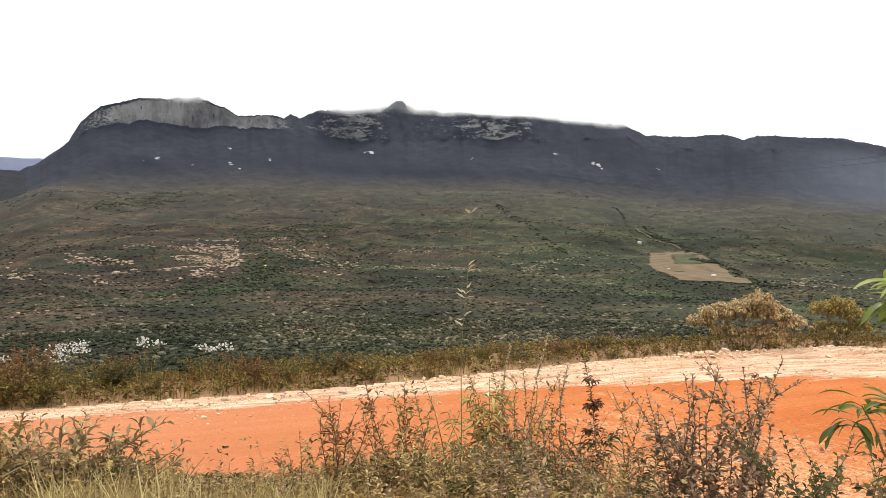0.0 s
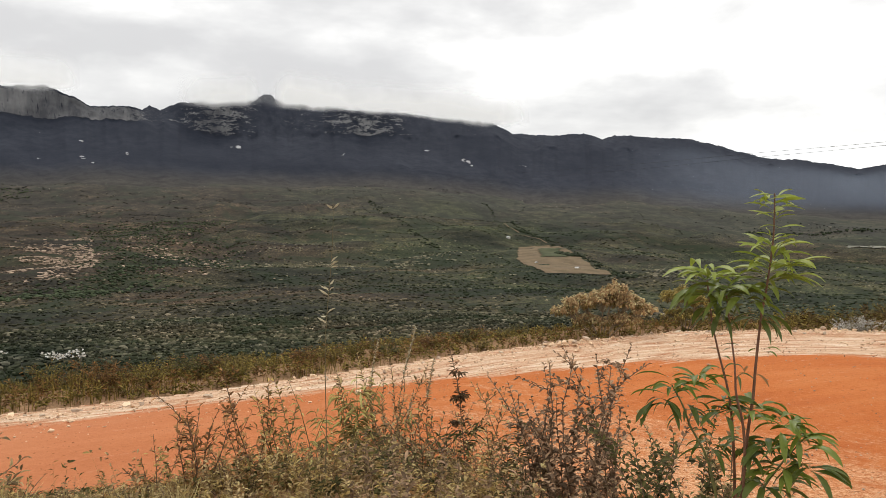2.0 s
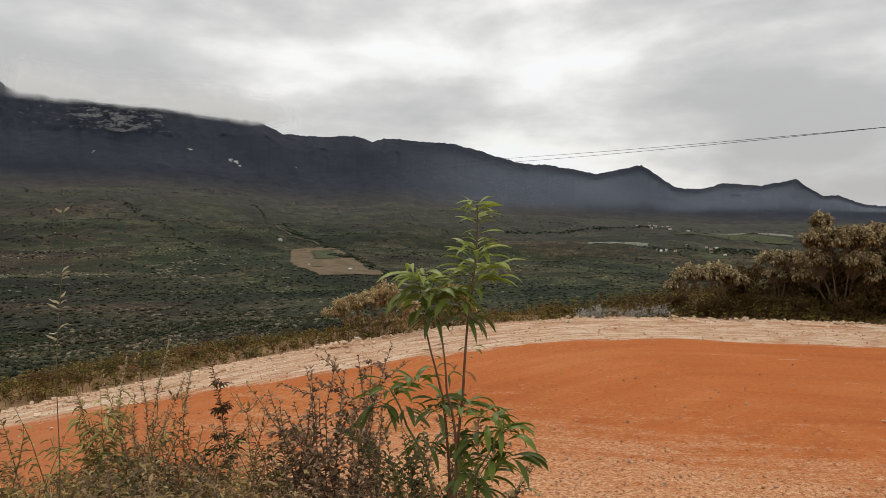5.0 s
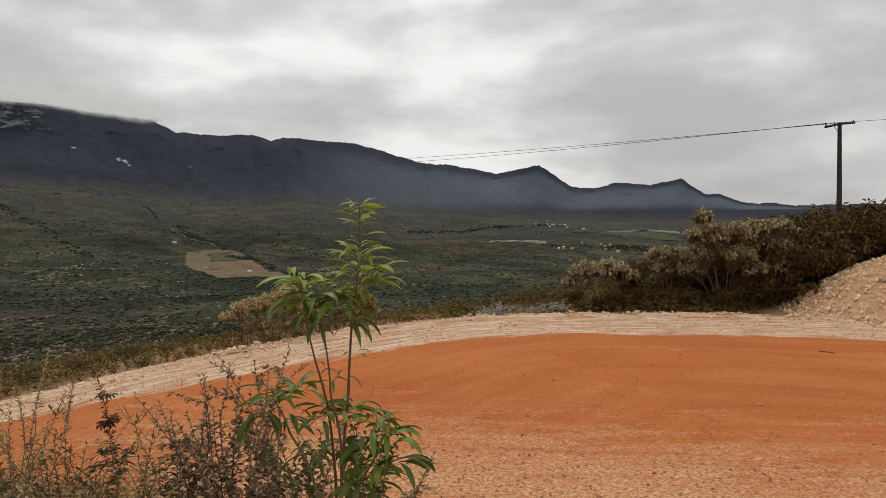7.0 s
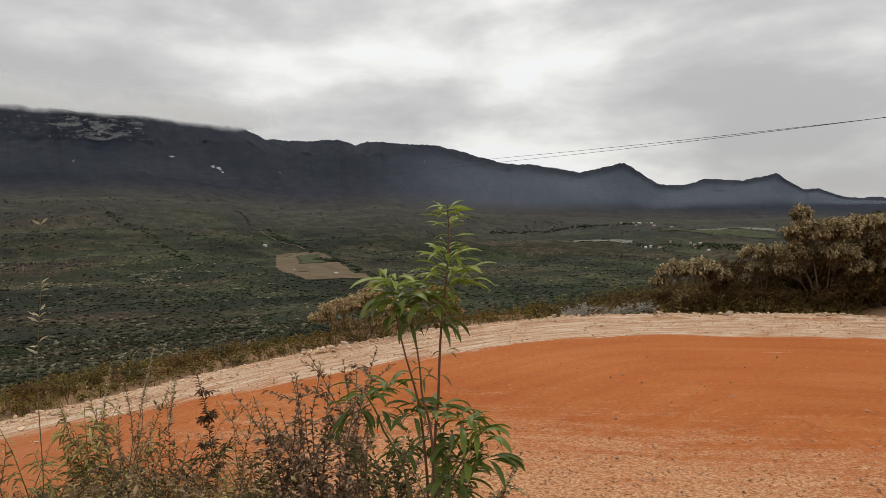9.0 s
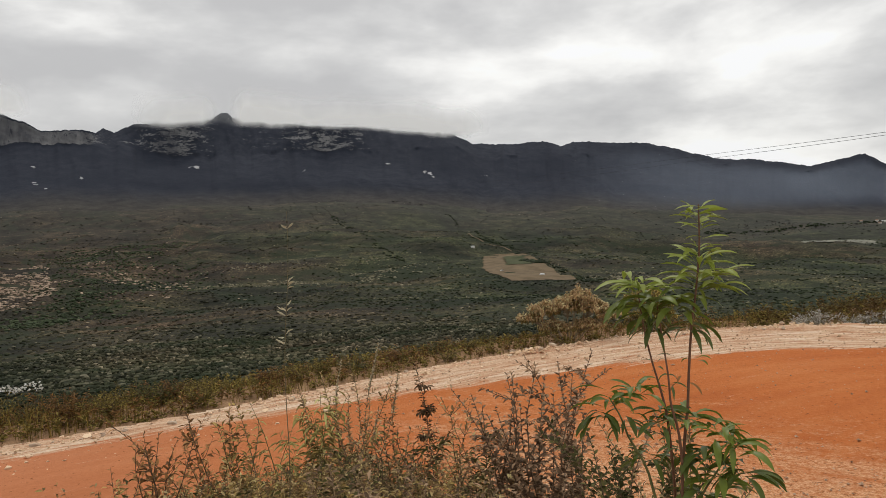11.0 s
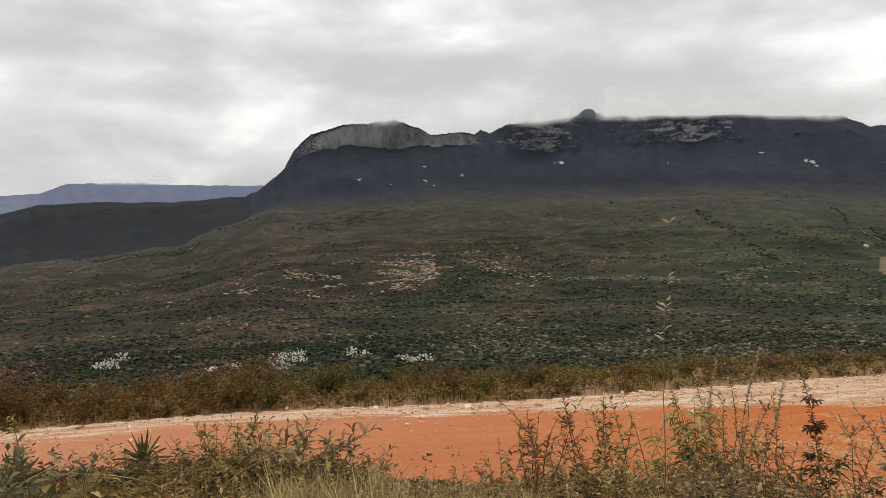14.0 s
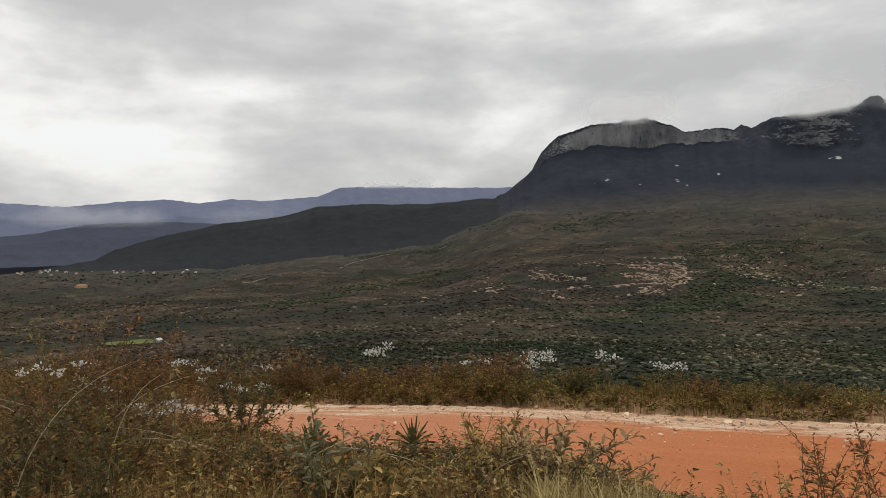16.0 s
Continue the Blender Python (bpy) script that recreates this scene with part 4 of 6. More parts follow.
def build_sapling():
    rng = np.random.default_rng(17)
    ob = root("sapling", 0.69, 0.94, "slender bright green sapling with drooping pinnate leaves", "sapling")
    z0 = ob.location.z
    right, ahead = np.array([0.85, -0.52, 0.0]), np.array([0.52, 0.85, 0])

    def at(off, z, deep=0.0):
        return right * off + ahead * deep + np.array([0, 0, z - z0])

    def stem(pts, r0, r1, mat, label=""):
        g = Geo()
        p = np.array(pts)
        t = np.linspace(0, len(p) - 1, 16)
        g.tube(np.column_stack([np.interp(t, range(len(p)), p[:, k]) for k in range(3)]), r0, r1, 6)
        stems.append((p, part("stem", g.mesh("stem"), mat, ob, label)))

    stems = []
    stem([at(-0.026, z0 - 0.05), at(-0.024, 2.5), at(-0.020, 2.79), at(-0.014, 2.868), at(-0.006, 2.929), at(-0.002, 2.995), at(0.004, 3.056), at(0.012, 3.102), at(0.018, 3.163), at(0.019, 3.19), at(0.019, 3.228)], 0.0030, 0.0009, M_REDSTEM, "thin reddish-brown main stem")
    stem([at(-0.034, z0 - 0.05, 0.02), at(-0.031, 2.6, 0.02), at(-0.029, 2.79, 0.02), at(-0.032, 2.861, 0.01), at(-0.036, 2.918), at(-0.044, 2.955), at(-0.055, 2.997), at(-0.064, 3.04), at(-0.071, 3.10)], 0.0028, 0.0010, M_REDSTEM)
    stem([at(-0.02, z0 - 0.03, -0.02), at(-0.019, 2.791, -0.02), at(-0.016, 2.853, -0.02), at(-0.020, 2.90, -0.02), at(-0.030, 2.937, -0.02), at(-0.031, 2.975, -0.02), at(-0.037, 3.022, -0.01), at(-0.044, 3.08, -0.01)], 0.0026, 0.0010, M_REDSTEM)
    stem([at(-0.03, 2.35), at(-0.045, 2.70), at(-0.057, 2.788), at(-0.068, 2.835), at(-0.094, 2.881), at(-0.103, 2.909), at(-0.12, 2.94)], 0.0028, 0.0011, M_GREENSTEM)
    stem([at(-0.022, 2.45), at(-0.012, 2.70, -0.02), at(0.002, 2.793, -0.02), at(0.016, 2.818, -0.02), at(0.038, 2.853, -0.02), at(0.060, 2.882, -0.02)], 0.0026, 0.0010, M_GREENSTEM)

    def whorl(off, z, deep, count, length, mat, rise=0.5, sag=0.2, bias=0.0, wide=0.175):
        """Leaves round one knot of a stem; bias turns them towards one side."""
        for k in range(int(count * 1.2)):
            a = 2.4 * k + rng.uniform(-0.5, 0.5)
            flat = right * (math.cos(a) + bias) + ahead * math.sin(a) * 0.8
            way = flat / (np.linalg.norm(flat) + 0.05) + np.array([0, 0, rise * rng.uniform(0.3, 1.5)])
            long = length * rng.uniform(0.72, 1.15)
            start = at(off, z + rng.uniform(-0.010, 0.008), deep) + rng.normal(0, 0.004, 3)
            leaf = arched_leaf(start, way, long, long * wide * rng.uniform(0.85, 1.15), sag * rng.uniform(0.55, 1.4), (rng.normal(0, 0.35), rng.normal(0, 0.35), 1))
            part("leaf", leaf, mat, min(stems, key=lambda k: np.linalg.norm(k[0] - start, axis=1).min())[1])

    for z, n, long in ((3.234, 6, 0.044), (3.217, 6, 0.043), (3.203, 6, 0.041)):
        whorl(0.019, z - 0.008, 0, n, long, M_FRESH, 0.45, 0.14)
    for off, z, deep, n, long, mat, rise, sag, bias in (
            (0.017, 3.162, 0, 9, 0.038, M_FRESH, 0.7, 0.18, 0), (0.015, 3.140, 0, 11, 0.053, M_FRESH, 0.6, 0.20, 0), (0.012, 3.117, 0, 13, 0.063, M_FRESH, 0.5, 0.20, 0),
            (0.009, 3.094, 0.01, 11, 0.058, M_SAPLING, 0.4, 0.24, 0), (0.034, 3.116, -0.01, 8, 0.050, M_FRESH, 0.6, 0.20, 0.8),
            (-0.071, 3.103, 0, 15, 0.062, M_FRESH, 0.6, 0.22, -0.2), (-0.069, 3.080, 0.01, 15, 0.064, M_SAPLING, 0.4, 0.28, -0.3), (-0.044, 3.086, -0.01, 12, 0.057, M_SAPLING, 0.5, 0.26, 0),
            (-0.016, 3.076, 0, 11, 0.056, M_SAPLING, 0.4, 0.28, 0), (-0.003, 3.052, 0.01, 10, 0.052, M_SAPDARK, 0.1, 0.34, 0.1), (-0.055, 3.055, 0.01, 9, 0.052, M_SAPDARK, 0.1, 0.34, -0.2),
            (0.004, 3.002, 0, 3, 0.026, M_SAPLING, 0.5, 0.2, 0.5), (-0.050, 2.995, 0, 4, 0.026, M_SAPDARK, 0.5, 0.2, 0), (-0.031, 2.977, -0.02, 4, 0.030, M_SAPDARK, 0.3, 0.3, 0), (-0.012, 2.972, 0, 3, 0.028, M_BRONZE, 0.1, 0.3, 0),
            (-0.119, 2.938, 0, 12, 0.054, M_SAPLING, 0.5, 0.26, -0.2), (-0.080, 2.946, 0.01, 11, 0.050, M_SAPLING, 0.6, 0.24, 0.2), (-0.132, 2.915, 0, 9, 0.052, M_SAPDARK, 0.0, 0.36, -0.5), (-0.098, 2.905, 0.01, 8, 0.050, M_SAPDARK, 0.2, 0.3, 0),
            (-0.043, 2.912, 0, 13, 0.056, M_SAPDARK, 0.4, 0.26, -0.2), (-0.007, 2.910, 0.01, 13, 0.056, M_SAPLING, 0.5, 0.24, 0), (0.033, 2.897, -0.01, 13, 0.056, M_SAPLING, 0.5, 0.24, 0.2),
            (0.057, 2.877, -0.02, 15, 0.064, M_SAPLING, 0.4, 0.26, 0.3), (0.016, 2.864, 0, 13, 0.060, M_SAPDARK, 0.3, 0.28, 0), (0.033, 2.832, -0.02, 14, 0.062, M_SAPLING, 0.3, 0.26, 0.1),
            (0.070, 2.846, -0.02, 11, 0.064, M_SAPDARK, 0.2, 0.28, 0.5), (-0.016, 2.855, 0.01, 12, 0.056, M_SAPDARK, 0.3, 0.28, 0), (-0.065, 2.850, 0.02, 9, 0.050, M_SAPDARK, 0.3, 0.28, 0), (0.010, 2.800, -0.01, 14, 0.062, M_SAPDARK, 0.3, 0.28, 0.1)):
        whorl(off, z, deep, n, long, mat, rise, sag, bias)


M_REDSTEM = plain_material("reddish_stem", (0.17, 0.085, 0.05), 0.6, 0.3, 80.0)
M_SAPDARK = leaf_material("sapling_dark_leaf", (0.032, 0.050, 0.010), (0.16, 0.20, 0.036), 0.42, 0.25, spec=0.3)
M_SAPLING = leaf_material("sapling_leaf", (0.045, 0.072, 0.011), (0.28, 0.34, 0.050), 0.42, 0.3, spec=0.3)
build_sapling()


# ---- shrubs and stalks on the near bank ----
def rise_to(az, d, el_):
    """Height of a plant at that bearing and distance whose top stands at the elevation el_."""
    x, y = bearing(az, d)
    return EYE + d * math.tan(radians(el_)) - float(land(np.array([x]), np.array([y]))[0])


def build_stalk():
    rng = np.random.default_rng(23)
    ob = root("grass_stalk", *bearing(1.9, 4.2), "tall dry grass stalk with sparse pale spikelets", "grass stalk")
    h = EYE + 0.15 - ob.location.z
    g = Geo()
    p = bent(rng, (-0.07, 0, -0.05), (0.0, 0, 1), h + 0.05, 12, 0.02, 0.015)
    p[:, 0] = np.linspace(-0.06, 0.02, 12) + 0.012 * np.sin(np.linspace(0, 9, 12))
    g.tube(p, 0.0035, 0.0009, 5)
    part("stem", g.mesh("stem"), M_DRYSTALK, ob)
    q = along(p, 0.012, 0.3)[0]
    el_ = np.degrees(np.arctan2(q[:, 2] + ob.location.z - EYE, 4.2))
    for low, high, count in ((0.3, 1.0, 3), (-4.2, -3.2, 4), (-6.4, -5.0, 6), (-8.4, -7.4, 4)):
        for k in rng.choice(np.flatnonzero((el_ > low) & (el_ < high)), count):
            sp = Geo()
            a = rng.choice([0.3, 3.4]) + rng.normal(0, 0.5)
            way = np.array([[math.cos(a), math.sin(a), rng.uniform(-0.1, 0.9)]])
            sp.leaves(q[k:k + 1], way, way[:, ::-1] + 0.3, rng.uniform(0.04, 0.065), 0.013, 0.1)
            part("spikelet", sp.mesh("spikelet"), M_STRAWPALE, ob)


M_DRYSTALK = plain_material("dry_stalk", (0.16, 0.13, 0.07), 0.8, 0.2, 60.0)
M_STRAWPALE = leaf_material("pale_spikelet", (0.40, 0.34, 0.22), (0.68, 0.61, 0.44), 0.7, 0.2)
build_stalk()


def near_shrub(name, az, d, el_, label, seed, spread, stems, leaf, mat, bark=None, **more):
    return shrub(name, bearing(az, d), label, seed, rise_to(az, d, el_), spread, stems, leaf, mat, bark, group="roadside shrubs", **more)


def build_near_shrubs():
    ob, fe, la, sk, tw, lf, br, dk = "obovate_shrub", "feathery_shrub", "lance_leaf_plant", "spike_plant", "twiggy_shrub", "leafy_shrub", "broad_leaf_shrub", "dark_shrub"
    near_shrub(ob, 22.3, 4.5, -10.9, "tall open shrub with small rounded dark leaves on arching stems", 31, 0.50, 6, 0.058, M_PURPLE, pairs=2, twigs=7, gap=0.026, twig_len=0.26, up=0.07, wide=0.55, wob=0.20, radius=0.008)
    near_shrub(ob, 18.0, 4.8, -10.7, "upright shrub with small rounded dark leaves", 32, 0.22, 4, 0.056, M_PURPLE, pairs=2, twigs=6, gap=0.027, twig_len=0.24, up=0.08, wide=0.55, wob=0.20, radius=0.007)
    near_shrub(ob, 24.2, 4.7, -10.4, "leaning shrub with rounded leaves along long arching shoots", 33, 0.34, 4, 0.058, M_PURPLE, pairs=2, twigs=5, gap=0.027, twig_len=0.35, up=0.03, wide=0.55, wob=0.20, radius=0.007, lean=(0.28, 0.0))
    near_shrub(ob, 20.2, 4.6, -12.5, "bushy shrub with small rounded dark leaves", 30, 0.30, 5, 0.055, M_PURPLE, pairs=2, twigs=6, gap=0.027, twig_len=0.28, up=0.05, wide=0.55, wob=0.20, radius=0.006)
    near_shrub(ob, 20.8, 5.0, -11.6, "open shrub with small rounded leaves on arching stems", 26, 0.45, 4, 0.055, M_PURPLE, pairs=2, twigs=6, gap=0.027, twig_len=0.32, up=0.05, wide=0.55, wob=0.22, radius=0.007)
    near_shrub(tw, 9.4, 5.4, -12.6, "open twiggy shrub with small bronze leaves", 25, 0.35, 5, 0.055, M_BRONZE, twigs=6, gap=0.026, twig_len=0.34, up=0.05, wide=0.42, wob=0.2, radius=0.005)
    near_shrub(tw, 15.6, 5.0, -13.2, "twiggy shrub with small tan leaves", 24, 0.35, 5, 0.052, M_TANWEED, twigs=6, gap=0.026, twig_len=0.34, up=0.05, wide=0.42, wob=0.2, radius=0.005)
    near_shrub(fe, 13.0, 6.2, -11.4, "slender single-stemmed plant with dark drooping leaf tufts", 34, 0.05, 1, 0.085, M_BRONZEDARK, twigs=18, gap=0.0187, twig_len=0.11, up=-0.05, droop=0.4, pairs=2, wide=0.32, wob=0.20, radius=0.009, start=0.3)
    near_shrub(fe, 15.3, 5.6, -15.4, "low plant with dark feathery leaves", 35, 0.12, 3, 0.104, M_DARKGREEN, twigs=6, gap=0.0216, twig_len=0.25, up=-0.05, droop=0.4, pairs=2, wide=0.28, wob=0.20, radius=0.006)
    near_shrub(fe, 10.6, 5.2, -15.2, "low plant with dark drooping leaves", 29, 0.18, 4, 0.10, M_DARKGREEN, twigs=4, gap=0.0252, twig_len=0.25, up=-0.02, droop=0.6, wide=0.3, wob=0.20, radius=0.006)
    near_shrub(la, 3.0, 5.8, -12.1, "yellow-green plant with long hanging lance-shaped leaves", 36, 0.26, 8, 0.15, M_LANCE, M_GREENSTEM, twigs=6, gap=0.024, twig_len=0.16, up=0.0, droop=0.8, wide=0.17, wob=0.20, radius=0.006)
    near_shrub(la, 0.2, 5.4, -12.4, "thin upright plant with a few long hanging leaves", 37, 0.06, 2, 0.12, M_LANCE, M_GREENSTEM, twigs=3, gap=0.0432, twig_len=0.14, up=0.0, droop=0.7, wide=0.17, wob=0.20, radius=0.006)
    near_shrub(sk, 5.4, 6.0, -10.4, "dense upright grey-green plant with pale flower spikes", 38, 0.18, 9, 0.062, M_DULL, twigs=8, gap=0.0144, twig_len=0.13, up=0.12, wide=0.4, wob=0.20, radius=0.006)
    near_shrub(sk, 6.5, 6.1, -9.0, "upright dull-green plant with a pale flower spike", 39, 0.20, 4, 0.055, M_DULL, spikes=True, twigs=5, gap=0.0173, twig_len=0.13, up=0.12, wide=0.4, wob=0.20, radius=0.005)
    near_shrub(tw, -8.4, 4.6, -13.3, "thin twiggy shrub with sparse bronze leaves", 40, 0.34, 6, 0.060, M_BRONZE, twigs=5, gap=0.0259, twig_len=0.36, up=0.06, wide=0.42, wob=0.20, radius=0.005)
    near_shrub(tw, -4.8, 5.0, -11.4, "open twiggy shrub with reddish stems and small leaves", 41, 0.40, 5, 0.065, M_BRONZE, twigs=5, gap=0.0302, twig_len=0.34, up=0.05, wide=0.42, wob=0.20, radius=0.005)
    near_shrub(tw, -1.8, 5.0, -12.6, "open twiggy shrub with small olive leaves", 42, 0.30, 5, 0.068, M_OLIVE, twigs=5, gap=0.0274, twig_len=0.34, up=0.05, wide=0.42, wob=0.20, radius=0.005)
    near_shrub(tw, -11.5, 4.4, -16.0, "sparse twiggy shrub with small bronze leaves", 28, 0.20, 4, 0.044, M_BRONZE, twigs=4, gap=0.0288, twig_len=0.35, up=0.05, wide=0.42, wob=0.20, radius=0.004)
    near_shrub(lf, 8.8, 5.2, -15.6, "low bushy shrub with dense dull green leaves", 43, 0.35, 9, 0.065, M_DULL, twigs=6, gap=0.0216, twig_len=0.4, up=0.05, wide=0.42, wob=0.20, radius=0.006)
    near_shrub(lf, -28.3, 5.0, -13.6, "broad bushy shrub with oblong leaves on long side shoots", 44, 0.62, 11, 0.101, M_DULL, twigs=6, gap=0.0245, twig_len=0.42, up=0.03, wide=0.36, wob=0.20, radius=0.006, lean=(0.05, 0))
    near_shrub(lf, -24.6, 5.0, -15.4, "shrub with oblong leaves on arching shoots", 45, 0.5, 6, 0.098, M_DULL, twigs=4, gap=0.0245, twig_len=0.5, up=0.02, wide=0.36, wob=0.20, radius=0.006, lean=(0.18, 0))
    near_shrub(lf, -32.5, 5.0, -12.4, "loose shrub with upright leafy shoots", 27, 0.4, 6, 0.085, M_OLIVE, twigs=5, gap=0.0245, twig_len=0.35, up=0.05, wide=0.38, wob=0.20, radius=0.006)
    near_shrub(br, -46.0, 4.6, -12.8, "leafy grey-green shrub with broad soft leaves", 46, 0.50, 8, 0.10, M_GREYGREEN, M_GREENSTEM, twigs=5, gap=0.0360, twig_len=0.4, up=0.03, droop=0.2, wide=0.5, wob=0.20, radius=0.007)
    near_shrub(br, -42.0, 4.5, -15.5, "leafy olive shrub with broad soft leaves", 47, 0.40, 7, 0.117, M_OLIVE, M_GREENSTEM, twigs=5, gap=0.0360, twig_len=0.4, up=0.03, droop=0.2, wide=0.5, wob=0.20, radius=0.007)
    near_shrub(dk, 29.3, 2.9, -14.3, "small dark shrub with fine rounded leaves", 48, 0.26, 9, 0.039, M_DARKGREEN, twigs=7, gap=0.0115, twig_len=0.3, up=0.03, wide=0.6, wob=0.20, radius=0.004)
    near_shrub(dk, 32.0, 3.0, -15.2, "low dark shrub with fine rounded leaves", 49, 0.28, 8, 0.039, M_DULL, twigs=7, gap=0.0130, twig_len=0.3, up=0.03, wide=0.6, wob=0.20, radius=0.004)


M_EDGEOLIVE = leaf_material("edge_olive_leaf", (0.042, 0.036, 0.010), (0.34, 0.26, 0.07))
M_EDGEBROWN = leaf_material("edge_brown_leaf", (0.045, 0.022, 0.008), (0.33, 0.175, 0.062))
M_EDGEGRASS = leaf_material("edge_grass_blade", (0.066, 0.048, 0.012), (0.34, 0.24, 0.068), 0.8, 0.25)
M_LANCE = leaf_material("lance_leaf", (0.14, 0.105, 0.028), (0.78, 0.62, 0.25), 0.6, 0.3)
M_RUST = leaf_material("rusty_leaf", (0.040, 0.018, 0.006), (0.36, 0.185, 0.062))
M_TANWEED = leaf_material("tan_weed_leaf", (0.12, 0.060, 0.020), (0.80, 0.55, 0.26))
M_PURPLE = leaf_material("purplish_leaf", (0.052, 0.028, 0.017), (0.58, 0.40, 0.25))
M_BRONZEDARK = leaf_material("dark_bronze_leaf", (0.030, 0.020, 0.012), (0.17, 0.11, 0.055))
M_GREYGREEN = leaf_material("grey_green_leaf", (0.072, 0.066, 0.034), (0.34, 0.31, 0.18))
build_near_shrubs()


def build_left_bank():
    """The rank brown growth that closes the bank to the west: a tall stalk, white-headed weeds, arching dry stalks."""
    near_shrub("tall_weed", -56.6, 5.2, -7.7, "tall single pale stalk with drooping leaf tufts near its tip", 151, 0.03, 1, 0.075, M_DULL, M_DRYSTALK, twigs=12, gap=0.03, twig_len=0.09, up=-0.04, droop=0.5, wide=0.3, wob=0.06, radius=0.007, start=0.55)
    near_shrub("tall_weed", -46.2, 5.6, -10.8, "thin upright weed with yellow-green leaf tufts", 152, 0.05, 2, 0.07, M_LANCE, M_GREENSTEM, twigs=8, gap=0.03, twig_len=0.12, up=0.0, droop=0.3, wide=0.35, wob=0.12, radius=0.005, start=0.4)
    for k, (a, d, el_, heads) in enumerate(((-61.4, 6.6, -8.8, 6), (-57.5, 6.2, -11.0, 8), (-55.0, 7.4, -9.0, 5), (-50.8, 6.8, -10.4, 5), (-64.5, 6.0, -7.6, 4))):
        near_shrub("white_headed_weed", a, d, el_, "brown-green weed with small dry white flower heads", 160 + k, 0.30, 5, 0.05, M_BRONZE, twigs=5, gap=0.03, twig_len=0.3, up=0.08, wide=0.38, wob=0.16, radius=0.004, flowers=(heads, 0.026))
    rng = np.random.default_rng(171)
    for k in range(16):
        a, d = rng.uniform(-68, -30), rng.uniform(4.2, 6.4)
        ob = root("dry_stalk", *bearing(a, d), "bare straw-coloured stalk arching over the weeds", "stalk", "dry stalks")
        h = rise_to(a, d, float(np.interp(a, GROWTH_AZ, GROWTH_EL)) + rng.uniform(-0.5, 1.2))
        lean = rng.choice([-1, 1]) * rng.uniform(0.25, 0.9)
        t = np.linspace(0, 1, 12)
        side, out = np.array([math.cos(radians(a)), -math.sin(radians(a)), 0]), rng.uniform(-0.1, 0.1)
        p = side * (lean * t ** 2)[:, None] + np.array([0, 0, 1.0]) * (h * (1.25 * t - 0.3 * t ** 3))[:, None] + np.array([0, out, 0]) * t[:, None]
        g = Geo()
        g.tube(p - (0, 0, 0.04), 0.0045, 0.0015, 5)
        part("stem", g.mesh("stem"), M_STRAWPALE, ob)


build_left_bank()


def build_agave(az, d, seed):
    rng = np.random.default_rng(seed)
    ob = root("agave", *bearing(az, d), "spiky rosette plant with stiff sword-shaped leaves", "agave")
    for k in range(26):
        a, r = 2.4 * k, k / 26
        n = 6
        L = 0.27 * rng.uniform(0.8, 1.1)
        t = np.linspace(0, 1, n)
        el_ = radians(80 - 60 * r)
        path = np.column_stack([t * L * math.cos(el_) , 0 * t, 0.12 + t * L * math.sin(el_) - 0.10 * r * t ** 2])
        w = 0.016 * (1 - t ** 1.6) + 0.002
        up_ = np.column_stack([path[:, 0], 0 * t, path[:, 2] - 0.004])
        v = np.concatenate([path + np.column_stack([0 * t, w, 0.008 + 0 * t]), up_, path + np.column_stack([0 * t, -w, 0.008 + 0 * t])])
        rot = np.array(Matrix.Rotation(a, 3, "Z"))
        f = [(i, i + 1, n + i + 1, n + i) for i in range(n - 1)] + [(n + i, n + i + 1, 2 * n + i + 1, 2 * n + i) for i in range(n - 1)]
        part("leaf", mesh_of("leaf", v @ rot.T, f), M_DARKGREEN, ob)
    g = Geo()
    g.tube([(0, 0, -0.05), (0, 0, 0.08), (0, 0, 0.16)], 0.05, 0.03, 7)
    part("trunk", g.mesh("trunk"), M_BARK, ob)


build_agave(-38.6, 6.2, 51)
build_agave(-46.8, 5.3, 52)


def bank_points(n, seed, az0, az1, d0, d1, near_edge=0.3):
    rng = np.random.default_rng(seed)
    a, d = np.radians(rng.uniform(az0, az1, n)), np.sqrt(rng.uniform(d0 ** 2, d1 ** 2, n))
    x, y = d * np.sin(a), d * np.cos(a)
    k = (-side_of(BANK, x, y) > near_edge) & (rng.uniform(0, 1, n) < 0.35 + 0.9 * vnoise(x * 1.4, y * 1.4, seed))
    return x[k], y[k]


